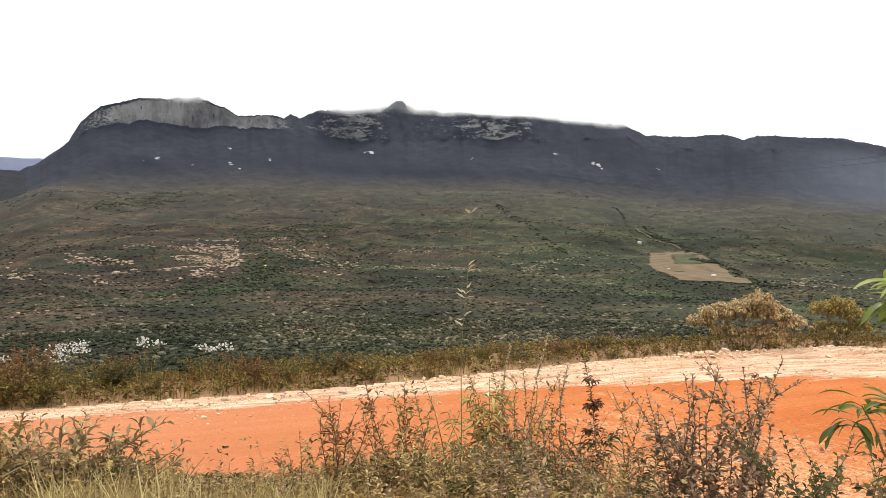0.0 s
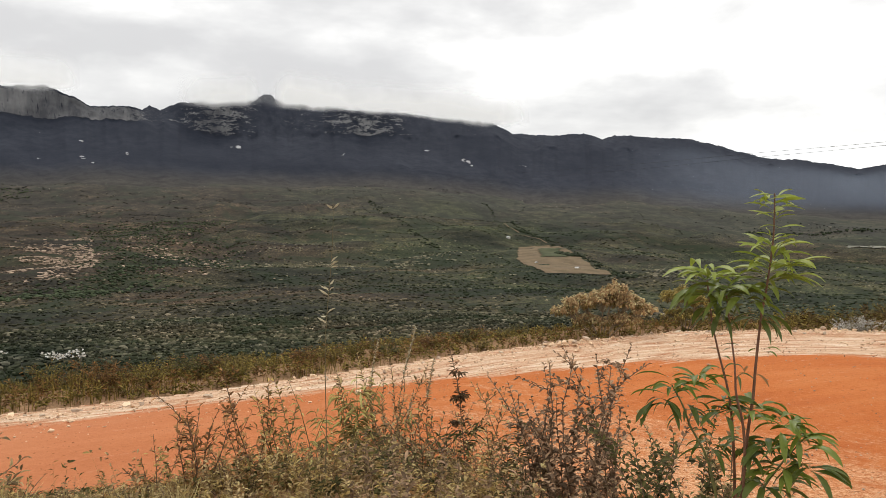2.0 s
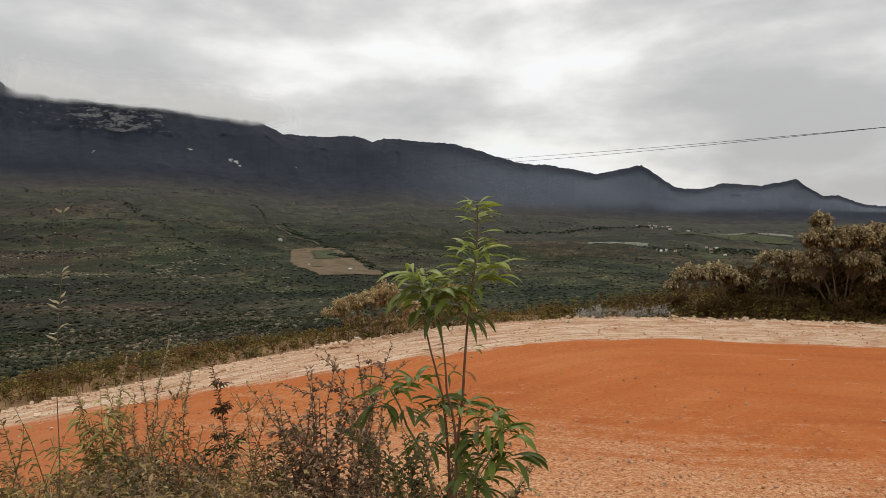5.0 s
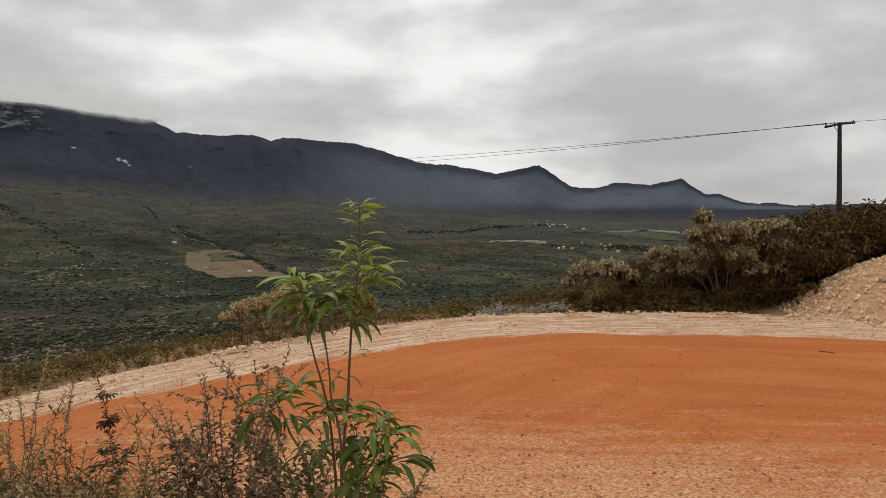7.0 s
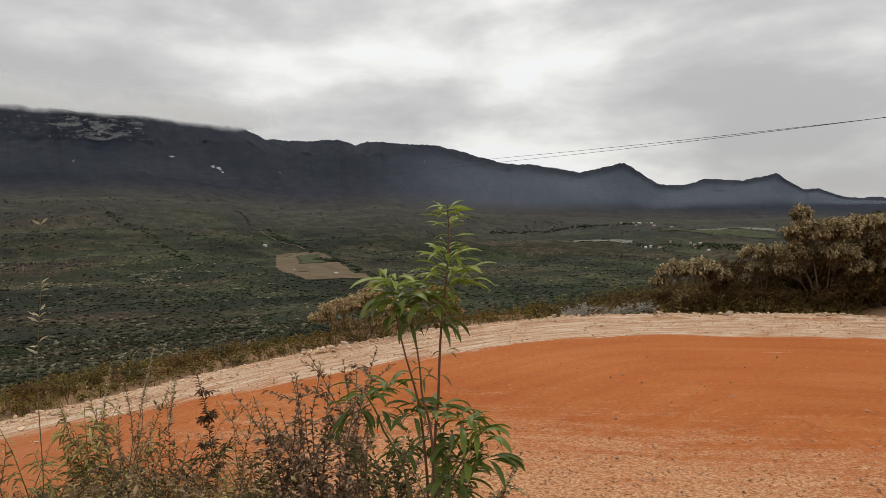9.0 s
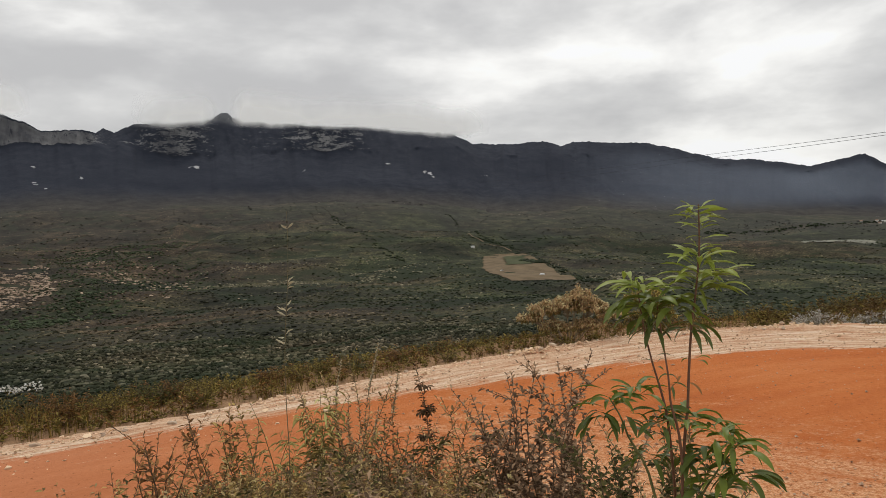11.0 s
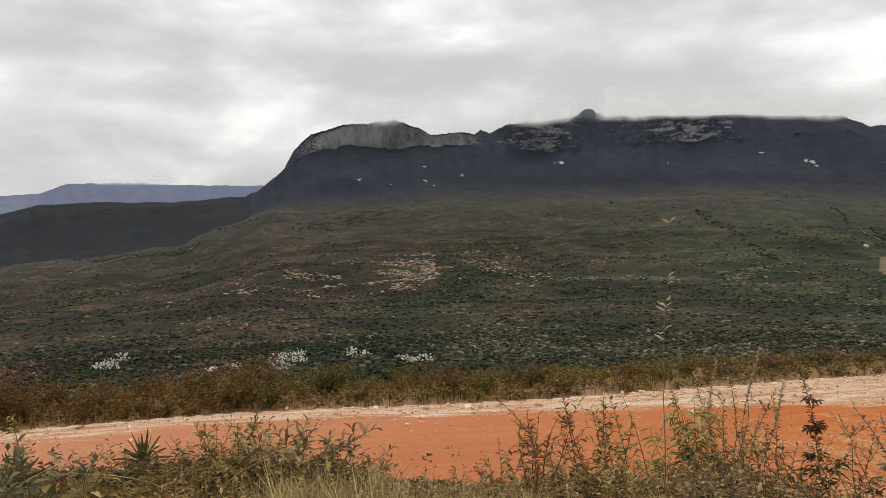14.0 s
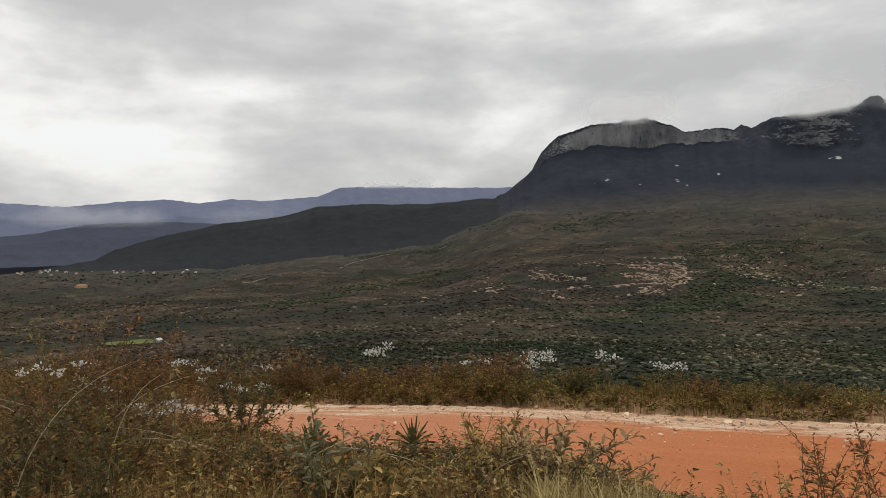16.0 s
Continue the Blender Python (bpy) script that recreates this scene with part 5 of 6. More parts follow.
def build_bank_growth():
    for n, seed, az0, az1, d0, d1, height, mat, label in (
            (26000, 61, -80, -9, 2.6, 8.5, 0.34, M_STRAW, "dry straw-coloured grass on the road bank"),
            (5000, 53, -30, -9, 2.8, 5.0, 0.36, M_STRAW, "pale dry grass on the crest of the road bank"),
            (3500, 49, -9, 22, 3.0, 6.0, 0.30, M_STRAW, "thin dry grass among the weeds of the road bank"),
            (9000, 63, -80, 4, 2.6, 8.0, 0.30, M_OLIVE, "green grass on the road bank")):
        x, y = bank_points(n, seed, az0, az1, d0, d1)
        blades("bank_grass", x, y, height, 0.006, mat, label, seed + 1, 0.75)
    x, y = bank_points(26000, 51, -180, 180, 0.3, 3.4, 0.6)
    blades("bank_grass", x, y, 0.16, 0.004, M_OLIVE, "short trodden grass on top of the road bank", 52, 0.9)
    for n, seed, az0, az1, d0, d1, height, leaf, mat, count, label in (
            (1200, 65, -80, 0, 2.8, 7.0, 0.45, 0.040, M_OLIVE, 15, "olive-green leafy weeds on the road bank"),
            (700, 67, -80, 20, 2.8, 7.0, 0.45, 0.038, M_DULL, 15, "dull green leafy weeds on the road bank"),
            (900, 69, -80, 10, 3.0, 7.0, 0.50, 0.040, M_BRONZE, 14, "bronze leafy weeds on the road bank"),
            (550, 47, -80, 10, 3.0, 6.5, 0.50, 0.046, M_DARKGREEN, 14, "dark green leafy weeds on the road bank"),
            (420, 55, -11, 20, 3.4, 6.0, 0.62, 0.036, M_TANWEED, 26, "tan leafy weeds crowding the road bank"),
            (260, 45, -11, 16, 3.4, 6.0, 0.70, 0.038, M_OLIVE, 26, "olive leafy weeds crowding the road bank"),
            (180, 57, 2, 30, 3.2, 5.8, 0.62, 0.044, M_PURPLE, 22, "purplish-brown leafy weeds crowding the road bank"),
            (70, 43, 4, 30, 3.2, 5.4, 0.60, 0.050, M_DARKGREEN, 20, "dark leafy weeds crowding the road bank"),
            (1300, 59, -80, -30, 3.2, 8.5, 0.62, 0.045, M_RUST, 14, "reddish-brown leafy weeds crowding the road bank")):
        x, y = bank_points(n, seed, az0, az1, d0, d1)
        weeds("bank_weeds", x, y, height, leaf, mat, label, seed + 1, count)
    more = dict(group="bank bushes", category="bush")
    base = shrub("bank_bush", bearing(-60, 6.4), "tangled rusty-brown bush on the road bank", 71, 1.25, 0.65, 11, 0.058, M_RUST, None, 7, 0.032, 0.5, 0.03, wide=0.42, radius=0.007, **more)
    spread_copies(base, [bearing(a, d) for a, d in ((-66, 7.5), (-56, 7.2), (-70, 6.0), (-63, 8.3), (-74, 7.0), (-53, 8.0))], 72, 0.8, 1.15)
    base = shrub("bank_bush", bearing(-64, 6.6), "tangled olive bush on the road bank", 73, 1.1, 0.6, 11, 0.058, M_EDGEOLIVE, None, 7, 0.034, 0.5, 0.03, wide=0.42, radius=0.007, **more)
    spread_copies(base, [bearing(a, d) for a, d in ((-58, 8.2), (-68, 8.6), (-61, 5.6), (-72, 8.8), (-55, 5.4))], 74, 0.7, 1.1)
    base = shrub("bank_bush", bearing(-52, 6.4), "dark green bush among the brown growth of the road bank", 83, 0.9, 0.5, 10, 0.070, M_DARKGREEN, None, 6, 0.036, 0.5, 0.03, wide=0.42, radius=0.007, **more)
    spread_copies(base, [bearing(a, d) for a, d in ((-66, 5.4), (-59, 7.4), (-50, 5.2), (-40, 5.4), (-62, 4.8), (-36, 5.2))], 84, 0.6, 1.0)
    base = shrub("bank_bush", bearing(-34, 5.6), "low tan bush on the road bank", 75, 0.42, 0.4, 8, 0.040, M_TANWEED, None, 6, 0.032, 0.5, 0.03, wide=0.42, radius=0.005, **more)
    spread_copies(base, [bearing(a, d) for a, d in ((-50, 5.0), (-31, 4.6), (-19, 4.4), (-14, 4.3), (-11, 4.3), (-36, 4.4), (-3, 4.6), (3, 4.7), (7, 4.9), (-6, 4.4), (0, 4.5), (1.5, 5.2), (-9, 4.9), (5, 4.6), (-22, 4.3), (-16.5, 4.2))], 76, 0.7, 1.05)
    base = shrub("bank_bush", bearing(11.5, 4.9), "low dull green bush on the road bank", 77, 0.55, 0.42, 9, 0.042, M_DULL, None, 6, 0.030, 0.5, 0.03, wide=0.45, radius=0.005, **more)
    spread_copies(base, [bearing(a, d) for a, d in ((16.5, 4.6), (5, 5.0), (26, 4.2), (13, 4.5), (24.5, 4.0), (3.5, 5.3))], 78, 0.6, 0.95)
    base = shrub("bank_bush", bearing(8.0, 4.6), "low dark bush with rounded leaves on the road bank", 79, 0.5, 0.38, 8, 0.042, M_DARKGREEN, None, 6, 0.030, 0.5, 0.03, wide=0.5, radius=0.005, **more)
    spread_copies(base, [bearing(a, d) for a, d in ((18.5, 4.3), (27.5, 3.8), (1, 4.9), (-26, 4.6), (-30, 4.9), (-33, 5.1))], 80, 0.6, 0.95)


build_bank_growth()


# ---- growth along the outer edge of the road ----
def edge_points(n, seed, s0, s1, az0, az1):
    rng = np.random.default_rng(seed)
    a, d = np.radians(rng.uniform(az0, az1, n)), rng.uniform(10, 34, n)
    x, y = d * np.sin(a), d * np.cos(a)
    s = side_of(FAR_EDGE, x, y)
    k = (s > s0) & (s < s1)
    return x[k], y[k]


def edge_place(az, s):
    """The plan point at that bearing, s beyond the road's edge."""
    a, d = radians(az), np.arange(8, 60, 0.05)
    x, y = d * math.sin(a), d * math.cos(a)
    k = int(np.argmax(side_of(FAR_EDGE, x, y) > s))
    return float(x[k]), float(y[k])


def build_edge_growth():
    x, y = edge_points(34000, 81, 0.4, 3.6, -72, 38)
    blades("edge_grass", x, y, 0.42, 0.008, M_EDGEGRASS, "rank olive and straw grass beyond the road edge", 82, 0.6)
    x, y = edge_points(15000, 83, 0.5, 5.0, -72, 40)
    weeds("edge_weeds", x, y, 0.46, 0.10, M_EDGEOLIVE, "olive leafy weeds beyond the road edge", 84, 9)
    x, y = edge_points(9000, 85, 0.6, 5.0, -72, 36)
    weeds("edge_weeds", x, y, 0.46, 0.09, M_EDGEBROWN, "brown leafy weeds beyond the road edge", 86, 9)
    x, y = edge_points(9000, 79, 0.5, 5.0, -72, -30)
    weeds("edge_weeds", x, y, 0.8, 0.09, M_EDGEBROWN, "tall reddish-brown brush beyond the road edge", 80, 12)
    rng = np.random.default_rng(87)
    base = shrub("edge_bush", edge_place(-47, 1.6), "dark brown-green bush beyond the road edge", 88, 1.05, 0.7, 12, 0.11, M_EDGEBROWN, None, 7, 0.045, 0.45, 0.03, wide=0.45, radius=0.008, group="edge bushes", category="bush")
    spread_copies(base, [edge_place(a, s) for a, s in ((-52, 1.8), (-44, 2.2), (-57, 1.6), (-41, 1.5), (-62, 2.2), (-49, 3.2), (-38, 2.6), (-30, 1.8), (-24, 2.4), (-15, 1.6), (-8, 2.4), (-1, 2.0), (4, 2.8), (9, 1.8), (13, 2.6), (-46, 1.2), (-55, 2.6))], 89, 0.55, 1.0)
    base = shrub("edge_bush", edge_place(-34, 2.6), "olive bush beyond the road edge", 90, 0.7, 0.5, 11, 0.10, M_EDGEOLIVE, None, 7, 0.045, 0.45, 0.03, wide=0.45, radius=0.008, group="edge bushes", category="bush")
    spread_copies(base, [edge_place(rng.uniform(-34, 17), rng.uniform(0.9, 4.0)) for _ in range(34)] + [edge_place(-54, 3.0), edge_place(-60, 1.2)], 91, 0.45, 0.95)
    base = shrub("edge_bush", edge_place(-10, 4.0), "dark green bush beyond the road edge", 92, 0.75, 0.6, 11, 0.11, M_DARKGREEN, None, 7, 0.045, 0.45, 0.03, wide=0.45, radius=0.008, group="edge bushes", category="bush")
    spread_copies(base, [edge_place(rng.uniform(-34, 36), rng.uniform(1.5, 5.5)) for _ in range(30)], 93, 0.45, 0.95)
    for k, (a, s, el_, heads) in enumerate(((-40.3, 2.6, -7.9, 8), (-41.2, 2.9, -8.3, 4), (-27.6, 2.6, -8.7, 9), (-28.6, 2.8, -9.5, 5), (-22.5, 3.2, -8.8, 5), (-17.6, 3.2, -9.4, 5), (-16.6, 3.2, -9.8, 4), (-49.2, 1.6, -9.6, 4), (-33.0, 2.4, -10.0, 3), (-55.7, 2.0, -8.4, 5), (-61.9, 1.8, -8.6, 5))):
        x, y = edge_place(a, s)
        z = float(land(np.array([x]), np.array([y]))[0])
        shrub("flowering_shrub", (x, y), "shrub with flat heads of small white flowers", 95 + k, max(0.6, EYE + math.hypot(x, y) * math.tan(radians(el_)) - z), 0.4, 6, 0.07, M_EDGEOLIVE, None, 4, 0.05, 0.3, 0.10, wide=0.4, radius=0.008, flowers=(max(2, heads - 2), 0.06), group="white-flowering shrubs")


build_edge_growth()


# ---- larger bushes on the far side of the bend ----
def tree(name, place, label, seed, height, width, mat, leaf, limbs=9, clumps=9, per=34, trunk=0.05, group="", low=0.25, wide=0.36, droop=0.25):
    """Trunk and limbs, with a crown of many leaf clumps."""
    rng = np.random.default_rng(seed)
    ob = root(name, *place, label, "bush" if height < 3 else "tree", group)
    wood, green = Geo(), Geo()
    tr = bent(rng, (0, 0, -0.1), (0.05, 0, 1), height * 0.8, 9, 0.05, 0.06)
    wood.tube(tr, trunk, trunk * 0.3, 7)
    for k in range(limbs):
        a = 2.4 * k + rng.uniform(-0.3, 0.3)
        u = rng.uniform(low, 0.9)
        q = tr[int(u * 8)]
        reach = width * 0.5 * rng.uniform(0.6, 1.05) * (1.15 - 0.6 * u)
        lim = bent(rng, q, (math.cos(a), math.sin(a), rng.uniform(0.25, 0.9)), reach * 1.15, 7, 0.05, 0.12)
        wood.tube(lim, trunk * 0.45, trunk * 0.1, 5)
        for j in range(clumps):
            c = lim[rng.integers(2, 7)] + np.clip(rng.normal(0, width * 0.065, 3), -width * 0.09, width * 0.09) * (1, 1, 0.8)
            tw = bent(rng, c, rng.normal(0, 1, 3) + (0, 0, 0.5), height * 0.10, 4, 0.05, 0.1)
            wood.tube(tw, 0.006, 0.002, 4)
            o = rng.normal(0, 1, (per, 3))
            o /= np.linalg.norm(o, axis=1)[:, None]
            green.leaves(tw[-1] + o * leaf * 0.35, o + (0, 0, -droop), np.array([0, 0, 1.0]) + rng.normal(0, 0.35, (per, 3)), leaf * rng.uniform(0.7, 1.2, per), leaf * wide, 0.3)
    part("trunk", wood.mesh("trunk"), M_BARK, ob)
    part("crown", green.mesh("crown"), mat, ob)
    return ob


def lobed_bush(name, place, label, seed, lobes, outer, inner, leaf, tips, per=13, trunk=0.03, droop=0.5, wide=0.4, category="bush", open_=0.35, bark=None):
    """A bush of several rounded lobes: limbs to each lobe, twigs to its skin, a rosette of leaves on each twig.
    Lobes are (sideways, height, half width, half height) as seen from the road; inner and low leaves are darker, crown
    shade put into colour."""
    rng = np.random.default_rng(seed)
    ob = root(name, *place, label, category)
    x, y = place
    d = math.hypot(x, y)
    aside, away = np.array([y / d, -x / d, 0.0]), np.array([x / d, y / d, 0.0])
    z0 = ob.location.z
    share = np.array([r * r + 0.02 for _, _, r, _ in lobes])
    outside, inside_ = Geo(), Geo()
    for (off, z, rx, rz), part_ in zip(lobes, share / share.sum()):
        c = aside * off + away * rng.uniform(-0.3, 0.3) * rx + np.array([0, 0, z - z0])
        limb = Geo()
        foot = aside * off * 0.12 + away * rng.uniform(-0.05, 0.05) - np.array([0, 0, 0.08])
        t = np.linspace(0, 1, 8)[:, None]
        way = foot + (c - foot) * t + np.array([0, 0, 0.12 * z]) * np.sin(np.pi * t) + rng.normal(0, 0.02 * rx, (8, 3)) * t
        limb.tube(way, trunk, trunk * 0.35, 6)
        for k in range(max(6, int(tips * part_))):
            o = rng.normal(0, 1, 3)
            o /= np.linalg.norm(o)
            o[2] = abs(o[2]) * 1.1 - open_
            far = rng.uniform(0.35, 1.0) ** 0.6 * (1 + 0.30 * float(fbm(np.array([o[0] * 2.1 + seed]), np.array([o[1] * 2.1 + o[2] * 1.7]), seed, 2)[0]))
            tip = c + aside * o[0] * rx * far + away * o[1] * rx * 0.9 * far + np.array([0, 0, o[2] * rz * far])
            q = way[rng.integers(4, 8)]
            limb.tube([q, (q + tip) * 0.5 + np.array([0, 0, 0.04 * rx]), tip], trunk * 0.22, 0.004, 4)
            w = rng.normal(0, 1, (per, 3))
            w /= np.linalg.norm(w, axis=1)[:, None]
            # Deep or low twigs take the darker leaf, painting the crown's inner shade.
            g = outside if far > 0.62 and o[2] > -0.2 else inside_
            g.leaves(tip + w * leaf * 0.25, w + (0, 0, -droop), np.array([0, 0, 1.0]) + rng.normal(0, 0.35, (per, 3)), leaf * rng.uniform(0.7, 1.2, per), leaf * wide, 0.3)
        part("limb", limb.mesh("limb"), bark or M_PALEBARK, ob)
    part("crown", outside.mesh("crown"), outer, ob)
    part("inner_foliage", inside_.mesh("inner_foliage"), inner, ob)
    return ob


def build_bend_growth():
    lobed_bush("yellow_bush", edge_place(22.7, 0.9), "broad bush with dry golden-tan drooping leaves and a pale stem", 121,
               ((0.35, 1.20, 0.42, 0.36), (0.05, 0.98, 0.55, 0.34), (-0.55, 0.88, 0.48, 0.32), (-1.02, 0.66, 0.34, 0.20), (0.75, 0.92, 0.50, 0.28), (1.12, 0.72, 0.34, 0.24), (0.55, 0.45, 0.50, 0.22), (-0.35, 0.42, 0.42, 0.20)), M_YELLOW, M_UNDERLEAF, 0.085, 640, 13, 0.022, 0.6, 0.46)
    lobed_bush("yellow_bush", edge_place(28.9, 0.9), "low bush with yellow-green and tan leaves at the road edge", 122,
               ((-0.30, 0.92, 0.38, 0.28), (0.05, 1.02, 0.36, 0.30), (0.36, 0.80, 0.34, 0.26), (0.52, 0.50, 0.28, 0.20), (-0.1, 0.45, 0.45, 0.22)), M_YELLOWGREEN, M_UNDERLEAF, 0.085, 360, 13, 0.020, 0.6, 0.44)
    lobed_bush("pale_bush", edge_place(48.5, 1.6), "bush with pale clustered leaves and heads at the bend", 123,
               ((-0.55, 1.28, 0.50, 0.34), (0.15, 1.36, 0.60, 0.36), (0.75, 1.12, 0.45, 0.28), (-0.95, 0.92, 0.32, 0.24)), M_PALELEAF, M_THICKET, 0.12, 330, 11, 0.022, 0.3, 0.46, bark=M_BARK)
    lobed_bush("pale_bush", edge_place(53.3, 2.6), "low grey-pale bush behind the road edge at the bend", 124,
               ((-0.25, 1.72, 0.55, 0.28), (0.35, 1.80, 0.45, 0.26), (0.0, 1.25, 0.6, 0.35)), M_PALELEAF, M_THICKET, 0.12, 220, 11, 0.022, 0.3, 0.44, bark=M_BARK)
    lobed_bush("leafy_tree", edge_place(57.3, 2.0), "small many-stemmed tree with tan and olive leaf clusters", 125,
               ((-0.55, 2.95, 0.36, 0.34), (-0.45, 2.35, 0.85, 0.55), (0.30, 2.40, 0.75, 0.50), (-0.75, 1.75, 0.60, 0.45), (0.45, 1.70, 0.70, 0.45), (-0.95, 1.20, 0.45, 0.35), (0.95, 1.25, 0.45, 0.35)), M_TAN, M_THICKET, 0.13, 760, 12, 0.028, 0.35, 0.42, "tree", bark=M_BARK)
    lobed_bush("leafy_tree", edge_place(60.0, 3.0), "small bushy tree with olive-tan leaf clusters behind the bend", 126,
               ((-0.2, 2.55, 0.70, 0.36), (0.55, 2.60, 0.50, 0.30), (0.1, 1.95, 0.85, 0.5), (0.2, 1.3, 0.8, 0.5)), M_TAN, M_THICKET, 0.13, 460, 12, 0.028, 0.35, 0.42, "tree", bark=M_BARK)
    base = tree("dark_bush", edge_place(50.8, 4.2), "dense dark brown-green bush behind the road edge", 127, 1.5, 2.3, M_THICKET, 0.13, 18, 14, 15, 0.03, "thicket bushes", 0.05)
    for k, (a, s, c) in enumerate(((46.4, 3.0, 0.4), (48.4, 1.5, 0.35), (49.8, 1.6, 0.42), (51.4, 1.8, 0.5), (53.2, 1.8, 0.5), (54.8, 1.6, 0.5), (57.4, 1.5, 0.55), (59.6, 2.0, 0.8), (58.0, 4.6, 1.35), (61.0, 3.2, 1.4), (61.5, 6.0, 1.75), (63.4, 6.5, 1.8), (65.5, 7.5, 1.9), (67.6, 8.0, 2.0), (70, 8.5, 2.0),
                                  (62.5, 10, 1.95), (65.0, 12, 2.1), (68, 13, 2.2), (60.0, 7.0, 1.6), (72.5, 9, 2.1), (56.8, 7.5, 1.2), (53.6, 5.4, 0.85), (63.0, 4.4, 1.5), (55.4, 4.4, 1.1))):
        x, y = edge_place(a, s)
        c_ = copy_thing(base, pose(x, y, float(land(np.array([x]), np.array([y]))[0]), 0, 0, 70 * k))
        c_.scale = (c, c, c * 0.95)
    x, y = edge_points(6000, 131, 0.5, 12.0, 36, 60)
    weeds("bend_weeds", x, y, 0.42, 0.10, M_EDGEOLIVE, "olive leafy weeds on the slope beyond the bend", 132, 9)
    x, y = edge_points(4800, 133, 0.7, 12.0, 36, 60)
    weeds("bend_weeds", x, y, 0.5, 0.10, M_THICKET, "dark rusty leafy weeds on the slope beyond the bend", 134, 9)
    for k, (a, s, h) in enumerate(((39.6, 0.5, 0.42), (40.6, 0.6, 0.5), (42.6, 0.6, 0.36), (43.9, 0.7, 0.42), (45.2, 0.9, 0.5))):
        shrub("silver_shrub", edge_place(a, s), "low silver-grey shrub on the road edge", 141 + k, h, 0.45, 11, 0.08, M_SILVER, None, 6, 0.03, 0.45, 0.04, wide=0.4, radius=0.007, group="silver shrubs")


M_PALEBARK = plain_material("pale_bark", (0.26, 0.20, 0.13), 0.85, 0.2, 25.0)
# Dark leaf for the insides of the yellow bushes, shade put into its colour.
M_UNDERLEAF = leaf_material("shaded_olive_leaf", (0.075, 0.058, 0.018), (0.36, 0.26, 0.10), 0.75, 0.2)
M_YELLOWGREEN = leaf_material("yellow_green_leaf", (0.14, 0.11, 0.032), (0.64, 0.50, 0.17), 0.65, 0.35)
M_PALELEAF = leaf_material("pale_clustered_leaf", (0.12, 0.085, 0.038), (0.74, 0.57, 0.34), 0.7, 0.3)
M_TAN = leaf_material("tan_leaf", (0.085, 0.056, 0.024), (0.72, 0.54, 0.30), 0.7, 0.3)
# Thicket leaf's own tone; also paints the shaded crown insides of bushes and trees.
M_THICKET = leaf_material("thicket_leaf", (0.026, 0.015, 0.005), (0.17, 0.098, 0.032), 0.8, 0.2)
M_SILVER = leaf_material("silver_leaf", (0.30, 0.29, 0.24), (0.78, 0.76, 0.66), 0.8, 0.25)
build_bend_growth()


# ---- power line ----
def build_power_line():
    px, py = bearing(64.7, 68)
    ob = root("utility_pole", px, py, "dark concrete utility pole with a short crossarm", "utility pole")
    h = EYE + 68 * math.tan(radians(5.8)) - ob.location.z
    g = Geo()
    g.tube([(0, 0, -0.5), (0, 0, h * 0.5), (0.0, 0, h)], 0.23, 0.15, 8)
    part("post", g.mesh("post"), M_CONCRETE, ob)
    ax = np.array([0.90, -0.44, 0.06])
    arm = Geo()
    arm.tube([ax * -1.35 + (0, 0, h - 0.30), ax * 0 + (0, 0, h - 0.12), ax * 1.4 + (0, 0, h - 0.10)], 0.10, 0.08, 4)
    beam = part("crossarm", arm.mesh("crossarm"), M_CONCRETE, ob)
    for k in (-1.25, -0.45, 1.25):
        ins = Geo()
        q = ax * k + (0, 0, h - 0.22 + 0.07 * (k > 0) + 0.03)
        ins.tube([q, q + (0, 0, 0.12), q + (0, 0, 0.24)], 0.055, 0.035, 6)
        part("insulator", ins.mesh("insulator"), M_CONCRETE, beam)
    st = Geo()
    st.tube([(0, 0, h - 1.0), ax * -0.5 + (0, 0, h - 0.27)], 0.03, 0.03, 4)
    part("brace", st.mesh("brace"), M_CONCRETE, ob)
    fx, fy = bearing(33.5, 76)
    for k, dz in ((-1.25, 0.0), (1.25, 0.42)):
        a = np.array([px, py, ob.location.z]) + ax * k + (0, 0, h)
        b = np.array([fx, fy, EYE + 76 * math.tan(radians(4.22)) + dz])
        t = np.linspace(0, 2.2, 40)[:, None]
        pts = a + (b - a) * t - np.array([0, 0, 1]) * (0.9 * np.sin(np.pi * np.clip(t / 2.2, 0, 1)))
        pts[:, 2] += 0.9 * np.sin(np.pi / 2.2) * np.clip(t[:, 0], 0, 1)
        w = Geo()
        w.tube(pts - np.array([px, py, ob.location.z]), 0.024, 0.005, 5)
        part("wire", w.mesh("wire"), M_WIRE, ob)
        c = np.array([px, py, ob.location.z]) + ax * k + (0, 0, h)
        e = c + (np.array([40.0, -62.0, 3.0]))
        w = Geo()
        w.tube(np.array([c + (e - c) * u - np.array([0, 0, 0.8 * math.sin(math.pi * u)]) for u in np.linspace(0, 1, 16)]) - np.array([px, py, ob.location.z]), 0.014, 0.014, 4)
        part("wire", w.mesh("wire"), M_WIRE, ob)


build_power_line()


# ---- valley floor: clearing, houses, fields ----
def patch(name, corners, mat, label, step=6.0, lift=0.8):
    poly = plan(corners)
    lo, hi = poly.min(0), poly.max(0)
    xs, ys = np.meshgrid(np.arange(lo[0], hi[0] + step, step), np.arange(lo[1], hi[1] + step, step), indexing="ij")
    x, y = xs.ravel(), ys.ravel()
    f = grid_faces(*xs.shape)
    cx, cy = x[f].mean(1), y[f].mean(1)
    f = f[inside(poly, cx + 5 * fbm(cx / 25, cy / 25, 9), cy + 5 * fbm(cx / 25, cy / 25, 10))]
    used = np.unique(f)
    remap = np.zeros(len(x), int)
